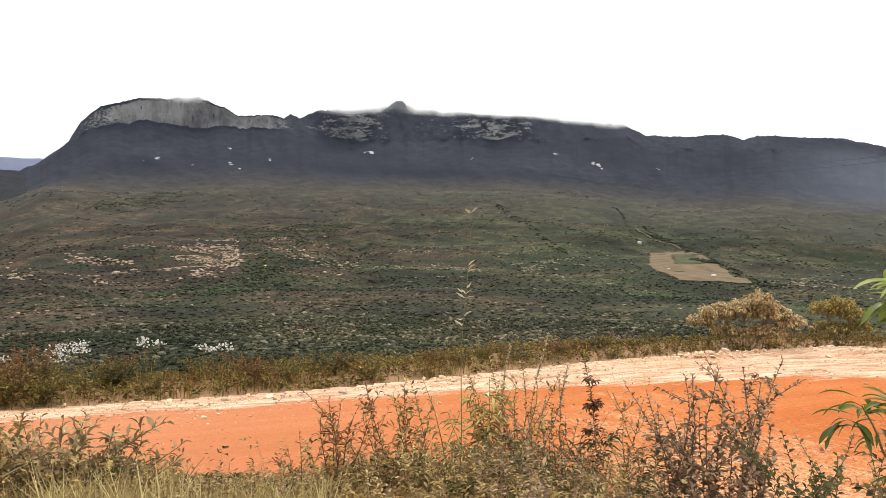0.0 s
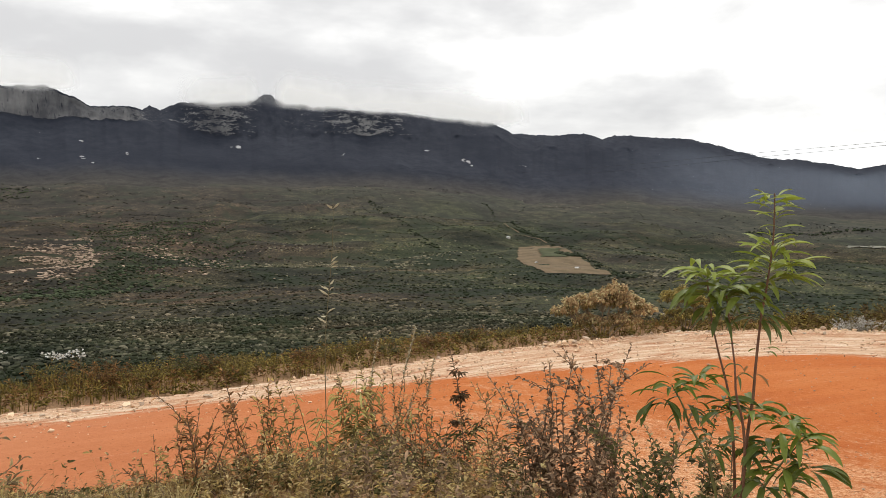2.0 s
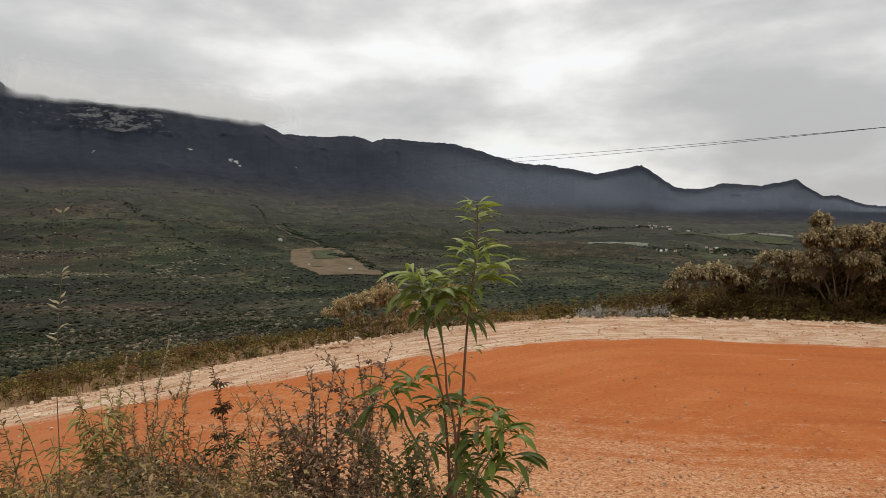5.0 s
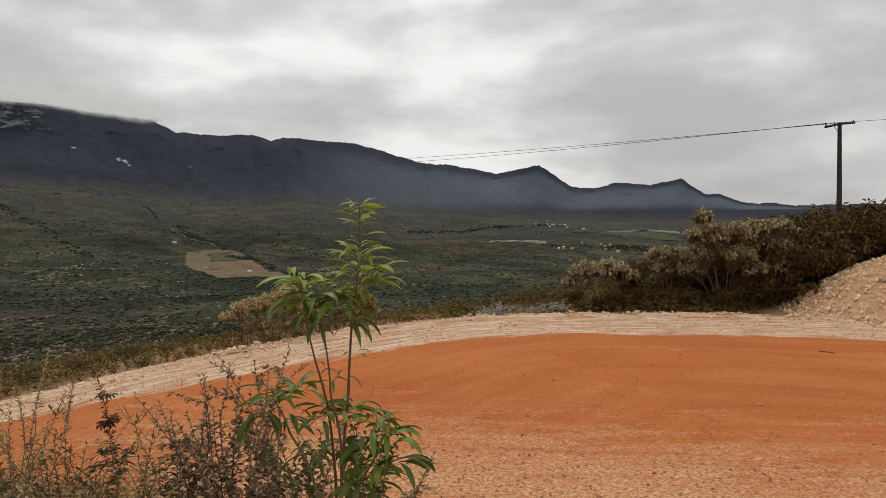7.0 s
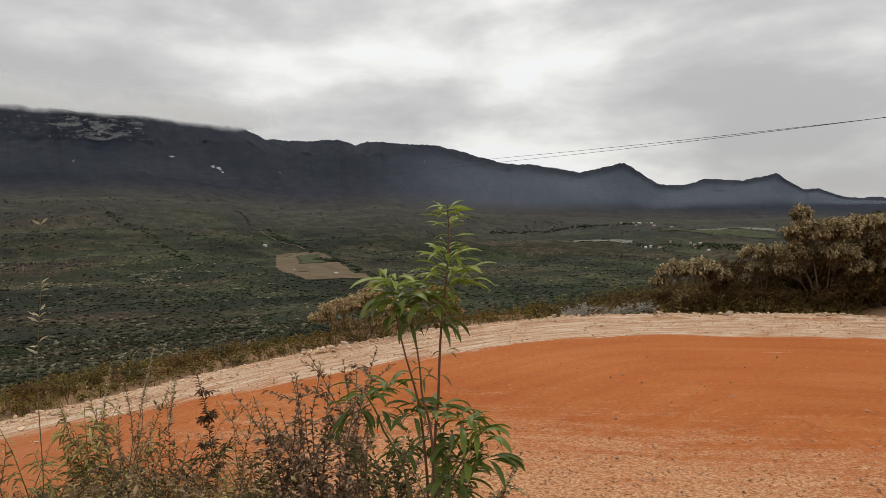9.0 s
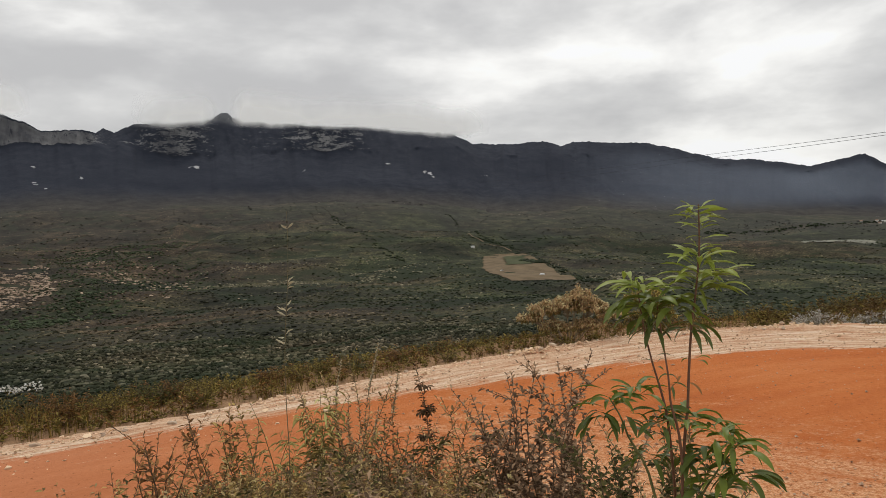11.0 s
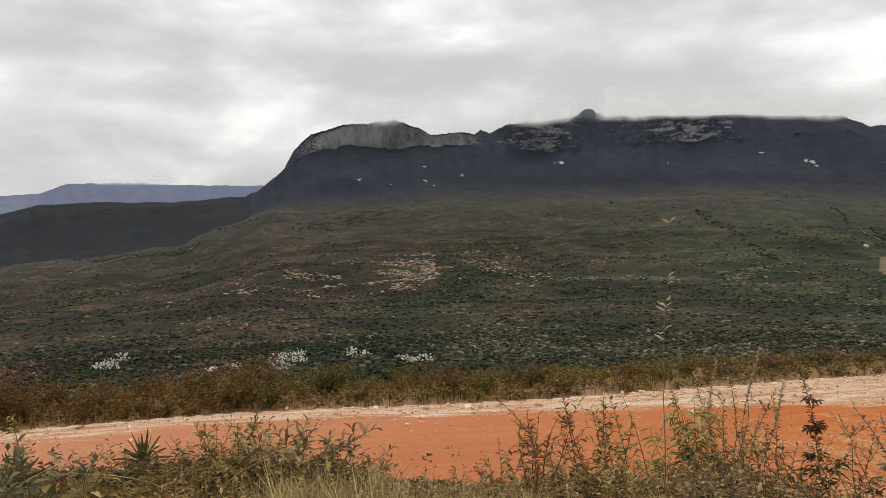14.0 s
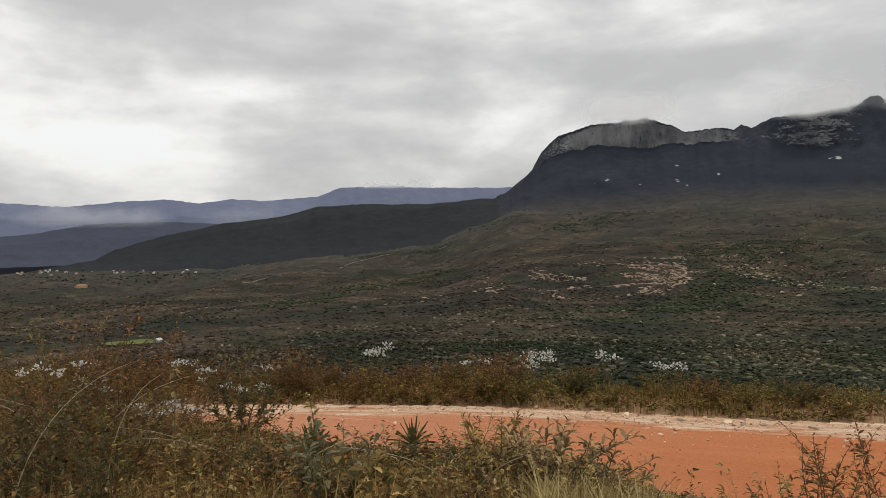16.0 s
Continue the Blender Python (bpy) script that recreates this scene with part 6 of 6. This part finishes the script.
    remap[used] = np.arange(len(used))
    me = mesh_of(name, np.column_stack([x, y, land(x, y) + lift])[used], remap[f])
    return tagged(part(name, me, mat), label, "field", kind="structure")


def field_material(name, a, b):
    m, nt, bs = material(name, 0.95, 0.1)
    v = coords(nt)
    n = noise_tex(nt, v, 0.05, 6, 0.7)
    nt.links.new(ramp(nt, n, [(0.35, a), (0.65, b)]), bs.inputs["Base Color"])
    bump(nt, bs, n, 0.4, 0.5)
    return m


def track(name, points, width, mat, label, lift=0.9):
    """A narrow dirt track laid over the land along bearings and distances."""
    line = curve_points([tuple(k) for k in plan(points)], 10)
    way = np.gradient(line, axis=0)
    way /= np.hypot(*way.T)[:, None]
    left = np.column_stack([-way[:, 1], way[:, 0]]) * width / 2
    xy = np.concatenate([line + left, line - left])
    n = len(line)
    me = mesh_of(name, np.column_stack([xy, land(xy[:, 0], xy[:, 1]) + lift]), [(i, i + 1, n + i + 1, n + i) for i in range(n - 1)])
    return tagged(part(name, me, mat), label, "track", kind="structure")


def house(x, y, turn, w, l, h, wall_mat, roof_mat, label):
    z = float(land(np.array([x]), np.array([y]))[0])
    ob = new("house")
    ob.matrix_basis = pose(x, y, z, 0, 0, turn)
    tagged(ob, label, "house", "valley houses")
    a, b = w / 2, l / 2
    v = [(-a, -b, -2), (a, -b, -2), (a, b, -2), (-a, b, -2), (-a, -b, h), (a, -b, h), (a, b, h), (-a, b, h), (0, -b, h + w * 0.28), (0, b, h + w * 0.28)]
    part("wall", mesh_of("wall", v, [(0, 1, 5, 4), (1, 2, 6, 5), (2, 3, 7, 6), (3, 0, 4, 7), (4, 5, 8), (6, 7, 9)], False), wall_mat, ob)
    o, t = 0.6, 0.35
    r = []
    for s in (1, -1):
        r += [(s * (a + o), -b - o, h - o * 0.5), (s * (a + o), b + o, h - o * 0.5), (0, b + o, h + w * 0.28 + 0.15), (0, -b - o, h + w * 0.28 + 0.15)]
    r += [(p[0], p[1], p[2] + t) for p in r]
    part("roof", mesh_of("roof", r, [(0, 1, 2, 3), (8, 11, 10, 9), (0, 8, 9, 1), (4, 7, 6, 5), (12, 13, 14, 15), (4, 5, 13, 12), (0, 3, 11, 8), (1, 9, 10, 2), (4, 12, 15, 7), (5, 6, 14, 13)], False), roof_mat, ob)


def build_valley():
    tan = field_material("tilled_soil", (0.115, 0.085, 0.05), (0.185, 0.135, 0.082))
    green = field_material("pasture", (0.045, 0.055, 0.026), (0.085, 0.09, 0.045))
    bare = field_material("bare_pinkish_soil", (0.20, 0.145, 0.105), (0.52, 0.39, 0.29))
    pale = field_material("pale_stubble", (0.15, 0.15, 0.12), (0.26, 0.25, 0.20))
    bright = field_material("bright_grass", (0.09, 0.12, 0.03), (0.16, 0.19, 0.06))
    patch("cleared_field", FIELD, tan, "tan cleared field in the valley scrub", 2.5)
    patch("pasture", [(17.7, 1281), (19.1, 1283), (19.9, 1097), (17.9, 1053)], green, "olive pasture strip in the cleared field", 6, 1.6)
    rng = np.random.default_rng(201)
    stony = field_material("stony_scrub", (0.11, 0.10, 0.065), (0.34, 0.30, 0.21))
    for corners, n, spread, mat, seed, label in ((BARE, 4200, (95, 160), bare, 202, "pinkish bare soil and rock showing through the scrub"),
                                                 ([(5.5, 900), (9.0, 900), (9.0, 1300), (5.5, 1300)], 900, (60, 150), stony, 204, "pale stony knoll among the scrub"),
                                                 ([(-4.0, 950), (0.5, 950), (0.5, 1350), (-4.0, 1350)], 800, (60, 160), stony, 206, "pale stony knoll among the scrub"),
                                                 ([(26, 800), (31, 800), (31, 1200), (26, 1200)], 700, (110, 170), stony, 208, "pale stony knoll among the scrub")):
        poly = plan(corners)
        bx, by = rng.normal(poly[:, 0].mean(), spread[0], n), rng.normal(poly[:, 1].mean() - 40, spread[1], n)
        k = fbm(bx / 45, by / 45, 77) > -0.08 + 0.3 * (~inside(poly, bx, by))
        ob = scatter("bare_outcrops", bx[k], by[k], rng.uniform(0.8, 3.2 if mat is bare else 2.6, k.sum()), 0.35, 1, seed, mat)
        tagged(ob, label, "outcrop")
    patch("valley_field", [(39.5, 1900), (44, 1960), (44, 1890), (39.5, 1830)], pale, "pale stubble field on the valley floor", 8)
    patch("valley_field", [(46, 2330), (54, 2330), (54, 2200), (46, 2240)], green, "green field on the valley floor", 10)
    patch("valley_field", [(47, 1760), (54.5, 1790), (54.5, 1700), (47, 1700)], green, "green field beside the valley hamlet", 8)
    patch("valley_field", [(48, 2420), (54, 2420), (54, 2370), (48, 2370)], pale, "pale strip field on the valley floor", 8)
    patch("valley_field", [(-60.5, 545), (-56.8, 560), (-56.4, 520), (-59.5, 505)], bright, "bright green grass plot in the scrub", 4)
    track("dirt_track", [(-51.5, 1790.0), (-48.7, 1848.8), (-44.5, 2095.6), (-41.0, 2289.6), (-38.3, 2343.7), (-34.3, 2283.8)], 5.0, pale, "pale dirt track crossing the valley side")
    track("dirt_track", [(14.9, 1780), (15.9, 1660), (17.2, 1575), (18.3, 1530)], 4.0, tan, "pale dirt track beside the cleared field")
    white = plain_material("lime_wash", (0.62, 0.60, 0.56), 0.9, 0.2, 0.5)
    dull = plain_material("weathered_wall", (0.36, 0.34, 0.32), 0.9, 0.2, 0.5)
    tile = plain_material("clay_tile_roof", (0.34, 0.20, 0.13), 0.9, 0.2, 0.8)
    grey = plain_material("metal_roof", (0.55, 0.55, 0.54), 0.5, 0.4, 0.6)
    ochre = plain_material("ochre_wall", (0.50, 0.30, 0.16), 0.9, 0.2, 0.5)
    for k in range(15):
        a, d = rng.uniform(44, 49.5), rng.uniform(1760, 1960)
        house(*bearing(a, d), rng.uniform(0, 90), rng.uniform(3.5, 5), rng.uniform(4, 8), 2.2, white, tile if k % 3 else grey, "small white house in the valley hamlet")
    for k in range(9):
        a, d = rng.uniform(41, 47), rng.uniform(2480, 2700)
        house(*bearing(a, d), rng.uniform(0, 90), rng.uniform(4.5, 6), rng.uniform(6, 11), 2.4, white, grey if k % 2 else tile, "small pale house on the far valley floor")
    for k in range(26):
        a, d = rng.uniform(-68, -58.5), rng.uniform(2420, 2640)
        house(*bearing(a, d), rng.uniform(0, 90), rng.uniform(4, 6), rng.uniform(5, 9), 2.6, white, tile if k % 3 else grey, "small pale house in the valley town")
    for k in range(6):
        a, d = rng.uniform(-57.5, -53.5), rng.uniform(2380, 2520)
        house(*bearing(a, d), rng.uniform(0, 90), 5, rng.uniform(6, 9), 2.6, white, grey, "small pale house at the edge of the valley town")
    house(*bearing(-61.3, 2100), 20, 12, 32, 5, ochre, tile, "long ochre farm building on the valley floor")
    house(*bearing(-56.3, 535), 30, 3, 5, 1.8, dull, grey, "small pale hut by a grass plot")
    house(*bearing(15.3, 1537), 30, 5, 7, 2.2, white, grey, "small white hut above the cleared field")
    house(*bearing(20.7, 925), 30, 3, 5, 1.5, white, grey, "small white shed in the cleared field")
    house(*bearing(17.5, 995), 0, 2.5, 4, 1.3, white, grey, "small white shed in the cleared field")
    # tree lines
    def line(name, pts, n, size, label, seed, jitter=10):
        p = plan(pts)
        r = np.random.default_rng(seed)
        t = r.uniform(0, len(p) - 1, n)
        x = np.interp(t, range(len(p)), p[:, 0]) + r.normal(0, jitter, n)
        y = np.interp(t, range(len(p)), p[:, 1]) + r.normal(0, jitter, n)
        tagged(scatter(name, x, y, r.uniform(0.6, 1.2, n) * size * (0.55 if name == "gully_wood" else 1), 0.6, 1, seed + 1, M_GULLY if name == "gully_wood" else M_HEDGE), label, "trees")
    line("tree_line", [(a + 0.35, r) for a, r in TREE_LINE], 230, 2.3, "dark line of trees along the cleared field", 211, 5)
    line("tree_line", [(19.0, 1165), (20.4, 1120)], 24, 5, "clump of dark trees in the cleared field", 213, 4)
    line("tree_line", [(44, 1870), (47, 1840), (50, 1860), (53, 1800)], 190, 3.4, "dark garden trees round the valley hamlet", 215, 16)
    line("tree_line", [(33, 2350), (38, 2400), (44, 2500)], 110, 4.5, "dark tree belt on the valley floor", 217, 12)
    line("tree_line", [(-66, 2380), (-58, 2350), (-53, 2330)], 130, 3.2, "dark trees before the valley town", 219, 60)
    line("tree_line", [(13.5, 2420), (14.6, 2100), (15.9, 1800), (17.0, 1600)], 90, 3.4, "dark trees along the track above the cleared field", 221, 5)
    line("tree_line", [(4.4, 2250), (5.5, 2000), (7.6, 1590), (9.7, 1260)], 110, 3.0, "dark runnel trees beside the stony knoll", 223, 7)
    line("gully_wood", [(-15.2, 1720), (-14.6, 1215), (-12.9, 900), (-14.7, 768), (-18.2, 690), (-21.5, 680)], 900, 3.6, "dark green woodland in a gully on the valley side", 225, 26)
    line("gully_wood", [(-14.2, 1750), (-11.1, 1640), (-9.0, 1290), (-10.5, 1000)], 1000, 3.8, "dark green woodland in a hollow on the valley side", 227, 55)
    line("gully_wood", [(-26, 2210), (-23, 2340), (-20.5, 2450)], 420, 5.0, "dark wooded hollow under the table mountain", 229, 40)
    line("gully_wood", [(-48.1, 905), (-42.8, 1290), (-38.4, 1600), (-33.8, 1750)], 700, 4.0, "dark wooded strip across the valley side", 231, 22)
    line("gully_wood", [(-41, 2400), (-37.4, 2340), (-34.3, 2280)], 400, 4.5, "dark wooded strip below the low hill", 233, 18)
    line("gully_wood", [(-12.9, 1136), (-9.1, 1685), (-7.0, 1900)], 420, 3.8, "dark wooded runnel on the valley side", 235, 18)


M_GULLY = leaf_material("gully_leaf", (0.016, 0.026, 0.012), (0.075, 0.092, 0.048), 0.9, 0.0)
M_HEDGE = leaf_material("hedge_leaf", (0.012, 0.018, 0.010), (0.045, 0.055, 0.028), 0.9, 0.0)
build_valley()


# ---- low cloud on the crest ----
def vapour_material(name, colour):
    m, nt = material(name, 1.0, 0.0)[:2]
    at = nt.nodes.new("ShaderNodeAttribute")
    at.attribute_name = "thick"
    n = noise_tex(nt, coords(nt, (1, 1, 1.8)), 0.004, 3, 0.5)
    soft = calc(nt, "ADD", at.outputs["Fac"], calc(nt, "MULTIPLY", calc(nt, "SUBTRACT", n, 0.5), calc(nt, "MULTIPLY", at.outputs["Fac"], 0.7)))
    alpha = ramp(nt, soft, [(0.02, (0, 0, 0)), (0.5, (0.5, 0.5, 0.5)), (0.95, (1, 1, 1))])
    dif, tra, mx, tp, m2 = (nt.nodes.new("ShaderNode" + k) for k in ("BsdfDiffuse", "BsdfTranslucent", "AddShader", "BsdfTransparent", "MixShader"))
    for k in (dif, tra):
        k.inputs[0].default_value = (*colour, 1)
    nt.links.new(dif.outputs[0], mx.inputs[0])
    nt.links.new(tra.outputs[0], mx.inputs[1])
    nt.links.new(alpha, m2.inputs[0])
    nt.links.new(tp.outputs[0], m2.inputs[1])
    nt.links.new(mx.outputs[0], m2.inputs[2])
    nt.links.new(m2.outputs[0], nt.nodes["Material Output"].inputs[0])
    return m


def build_cloud():
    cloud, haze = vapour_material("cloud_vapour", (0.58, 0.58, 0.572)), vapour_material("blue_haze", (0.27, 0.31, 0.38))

    def sheet(name, az, low_, high, dist, thick_at, label, step=0.07, m=cloud):
        """A curtain of vapour at a distance, from low_ to high in elevation; thick_at(bearing, elevation) gives its body."""
        rows, thick = [], []
        for q in np.arange(low_, high, step):
            a = np.radians(az * 1.0065)
            d = dist + 0 * az
            el_, body = thick_at(az, q)
            rows.append(np.column_stack([d * np.sin(a), d * np.cos(a), EYE + d * np.tan(np.radians(el_))]))
            thick.append(body)
        me = mesh_of(name, np.concatenate(rows), grid_faces(len(rows), len(az)))
        me.attributes.new("thick", "FLOAT", "POINT").data.foreach_set("value", np.concatenate(thick).astype(np.float32))
        tagged(part(name, me, m), label, "cloud", kind="structure")

    def on_crest(az, q):
        there = np.interp(az, [-30, -23.5, -22, -17.5, -16.2, -10, -8.3, -7, -5, -3.9, -3.0, -2, 12, 14.8, 17], [0, 0, 0.75, 0.75, 0, 0, 0.8, 1, 0.8, 0.12, 0.12, 1, 1, 0.8, 0])
        crest = np.interp(az, [-30, -9.5, -6, -2, 5, 14, 24], [9.1, 8.45, 8.75, 8.75, 8.3, 7.4, 6.4])
        crest = np.where(az < -14, 9.2, crest)
        body = smooth(-0.5, 0.28, q + 0.3 * fbm(az * 0.7, az * 0 + 0.5 * q, 92)) * (1 - smooth(0.2, 2.9, q + 0.4 * fbm(az * 0.3, az * 0, 94)))
        return crest + q, there * body

    def on_range(az, q):
        here = smooth(-41.5, -39.5, az) * (1 - smooth(-36.5, -34.5, az))
        return 4.55 + q + 0 * az, 0.8 * here * smooth(-0.2, 0.1, q) * (1 - smooth(0.15, 0.5, q + 0.4 * fbm(az * 1.5, az * 0, 95)))

    def in_gap(az, q):
        here = smooth(-66, -62, az) * (1 - smooth(-57.5, -54, az)) + 0.5 * smooth(-53, -50.5, az) * (1 - smooth(-49, -46, az))
        return 2.3 + q + 0 * az, 0.36 * here * smooth(-0.9, -0.1, q) * (1 - smooth(0.1, 1.0, q + 0.5 * fbm(az * 0.8, az * 0, 96)))

    # Tinted sheet added in front of the peaks, imitating the haze of distance.
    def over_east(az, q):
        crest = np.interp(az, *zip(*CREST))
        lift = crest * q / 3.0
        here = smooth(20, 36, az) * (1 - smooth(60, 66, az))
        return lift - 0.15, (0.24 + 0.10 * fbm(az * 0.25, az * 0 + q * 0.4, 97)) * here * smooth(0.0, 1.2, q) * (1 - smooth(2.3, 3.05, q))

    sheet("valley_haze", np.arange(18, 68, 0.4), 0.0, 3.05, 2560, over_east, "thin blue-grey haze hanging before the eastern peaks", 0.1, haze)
    sheet("low_cloud", np.arange(-30, 24, 0.2), -1.0, 3.2, 3120, on_crest, "bank of low grey cloud lying on the mountain crest")
    sheet("low_cloud", np.arange(-43, -33, 0.2), -0.4, 0.8, 4200, on_range, "tuft of pale cloud on the flat-topped far range", 0.05)
    sheet("low_cloud", np.arange(-68, -44, 0.3), -1.0, 1.4, 4150, in_gap, "thin white mist drifting before the far range", 0.07)


build_cloud()


# ---- loose stone ----
def stone_mesh(seed):
    v, f = ico(1)
    r = np.random.default_rng(seed)
    v = v * (1 + r.uniform(-0.42, 0.36, (len(v), 1))) * (1.0, r.uniform(0.5, 0.95), r.uniform(0.4, 0.75))
    return mesh_of("stone", v, f, False)


def build_stones():
    rng = np.random.default_rng(301)
    kinds = [stone_mesh(k) for k in range(7)]
    berm = tagged(new("rubble_ridge"), "low ridge of pale broken stone along the road edge", "rubble")
    bases = [(np.array([k.co[:] for k in m.vertices]), [tuple(p.vertices) for p in m.polygons]) for m in kinds]
    run = np.concatenate([[0], np.cumsum(np.hypot(*np.diff(FAR_EDGE, axis=0).T))])
    way = np.gradient(FAR_EDGE, axis=0)
    way /= np.hypot(*way.T)[:, None]
    seen = run[(FAR_EDGE[:, 1] > -1) & (FAR_EDGE[:, 0] > -24)]

    def on_edge(r, off):
        """The plan point r along the road's edge, off beyond it."""
        p = [np.interp(r, run, FAR_EDGE[:, k]) for k in (0, 1)]
        w = [np.interp(r, run, way[:, k]) for k in (0, 1)]
        return p[0] - w[1] * off, p[1] + w[0] * off

    rest = Geo()
    for k in range(6200):
        big = k < 260
        r = seen[0] + (seen[-1] - seen[0]) * (rng.uniform(0, 1) ** (0.7 if big else 0.85))
        heaped = float(vnoise(np.array([r * 0.9]), np.array([0.0]), 305)[0])
        off = rng.normal(-0.12, 0.20) if big or rng.uniform() < 0.75 else rng.uniform(-1.6, 0.1)
        x, y = on_edge(r, off)
        size = min((0.036 if big else 0.018) * math.exp(rng.normal(0, 0.55)) * (0.7 + 0.8 * heaped), 0.11) * (1.0 if x > 0 else 0.75)
        z = float(lip_height(x)) * math.exp(-((off + 0.15) / 0.42) ** 2) * rng.uniform(0.85, 1.0 + 0.7 * heaped)
        m = pose(x, y, z + size * 0.2, rng.uniform(-20, 20), rng.uniform(-20, 20), rng.uniform(0, 360)) @ Matrix.Diagonal((size, size, size * 0.8, 1))
        if big:
            part("stone", kinds[k % 7], M_STONE, berm).matrix_basis = m
        else:
            mm = np.array(m)
            rest.add(bases[k % 7][0] @ mm[:3, :3].T + mm[:3, 3], bases[k % 7][1])
    tagged(part("loose_rubble", rest.mesh("loose_rubble", False), M_RUBBLE, berm), kind="stuff")
    for az_, off, size in ((51.1, -0.2, 0.15), (46.8, -0.25, 0.10), (43.2, -0.2, 0.08), (-17.0, -0.15, 0.09), (-8.0, -0.3, 0.08), (57.0, -0.3, 0.09), (30.5, -0.25, 0.08)):
        x, y = edge_place(az_, off)
        rock = root("boulder", x, y, "pale angular boulder in the rubble at the road edge", "boulder", "road edge boulders", z=float(lip_height(x)) + size * 0.3)
        part("rock", stone_mesh(int(900 + az_)), M_STONE, rock).scale = (size * 1.3, size, size * 0.9)
    heap = root("rubble_heap", *bearing(71.1, 27), "heap of pale broken stone and earth beside the bend", "rubble heap")

    def rise(x, y):
        d = np.hypot(x, y * 1.0)
        return 2.35 * np.maximum(0, 1 - d / 4.9) ** 0.95 + (0.16 * fbm(x * 0.9, y * 0.9, 303, 5) + 0.05 * fbm(x * 5, y * 5, 304)) * np.clip((4.9 - d) / 1.2, 0, 1)

    rr, aa = np.meshgrid(np.linspace(0, 5.0, 70), np.linspace(0, 2 * np.pi, 181), indexing="ij")
    x, y = rr * np.sin(aa), rr * np.cos(aa)
    part("mound", mesh_of("mound", np.column_stack([x.ravel(), y.ravel(), rise(x, y).ravel() - 0.08]), grid_faces(70, 181)[:, ::-1]), M_HEAP, heap)
    g = Geo()
    for k in range(5200):
        a, d = rng.uniform(2.7, 6.1) if k % 6 else rng.uniform(0, 6.28), 5.0 * math.sqrt(rng.uniform(0.01, 1))
        x, y = d * math.sin(a), d * math.cos(a)
        r = min((0.05 if k < 260 else 0.028) * math.exp(rng.normal(0, 0.5)), 0.16)
        m = pose(x, y, float(rise(np.array([x]), np.array([y]))[0]) - 0.02, rng.uniform(0, 90), rng.uniform(0, 90), rng.uniform(0, 360)) @ Matrix.Diagonal((r, r, r, 1))
        if k < 260:
            ob = part("stone", kinds[k % 7], M_RUBBLE, heap)
            ob.matrix_basis = m
        else:
            v, f = bases[k % 7]
            mm = np.array(m)
            g.add(v @ mm[:3, :3].T + mm[:3, 3], f)
    tagged(part("loose_rubble", g.mesh("loose_rubble", False), M_RUBBLE, heap), kind="stuff")
    # pebbles on the near gravel and the shoulder
    n = 60000
    x, y = rng.uniform(-14, 23, n), rng.uniform(-2, 18, n)
    s, e = side_of(FAR_EDGE, x, y), side_of(BANK, x, y)
    width = np.interp(x, *zip(*SHOULDER_AT))
    k = ((e > -0.3) & (e < 5.5) & (x > 1.5) & (rng.uniform(0, 5.5, n) > e)) | ((s < -width) & (e > 0.3) & (x > 0) & (rng.uniform(0, 1, n) < 0.07)) | ((s < 0.2) & (s > -width) & (rng.uniform(0, 1, n) < 0.45))
    x, y = x[k], y[k]
    n = len(x)
    r = np.abs(rng.normal(0.003, 0.010, n)) + 0.005
    ov = np.array([(1, 0, 0), (0, 1, 0), (-1, 0, 0), (0, -1, 0), (0, 0, 0.7), (0, 0, -0.5)])
    of = np.array([(0, 1, 4), (1, 2, 4), (2, 3, 4), (3, 0, 4), (1, 0, 5), (2, 1, 5), (3, 2, 5), (0, 3, 5)])
    v = ov[None] * r[:, None, None] * rng.uniform(0.6, 1.35, (n, 6, 1))
    a = rng.uniform(0, 6.28, n)
    c, q = np.cos(a)[:, None], np.sin(a)[:, None]
    s = side_of(FAR_EDGE, x, y)
    z0 = np.exp(-((s + 0.15) / 0.42) ** 2) * lip_height(x)
    vv = np.stack([x[:, None] + v[:, :, 0] * c - v[:, :, 1] * q, y[:, None] + v[:, :, 0] * q + v[:, :, 1] * c, v[:, :, 2] + (r * 0.3 + 0.008 + z0)[:, None]], 2).reshape(-1, 3)
    ff = (of[None] + (np.arange(n) * 6)[:, None, None]).reshape(-1, 3)
    tagged(part("gravel", mesh_of("gravel", vv, ff, False), M_GRAVEL), "loose pale gravel scattered on the dirt road", "gravel", kind="stuff")


def build_stick(x, y):
    ob = root("stick", x, y, "short reddish-brown stick lying on the dirt road", "stick", z=0.0)
    g = Geo()
    g.tube([(-0.03, 0.15, 0.02), (0.0, 0.05, 0.025), (0.012, -0.06, 0.02), (0.04, -0.16, 0.015)], 0.014, 0.009, 6)
    part("stick_body", g.mesh("stick_body"), M_REDSTEM, ob)


M_HEAP = plain_material("heap_earth", (0.50, 0.30, 0.16), 0.95, 0.1, 6.0)
M_RUBBLE = stone_material("warm_rubble", (0.36, 0.20, 0.10), (0.90, 0.68, 0.46))
build_stones()
build_stick(16.15, 7.8)
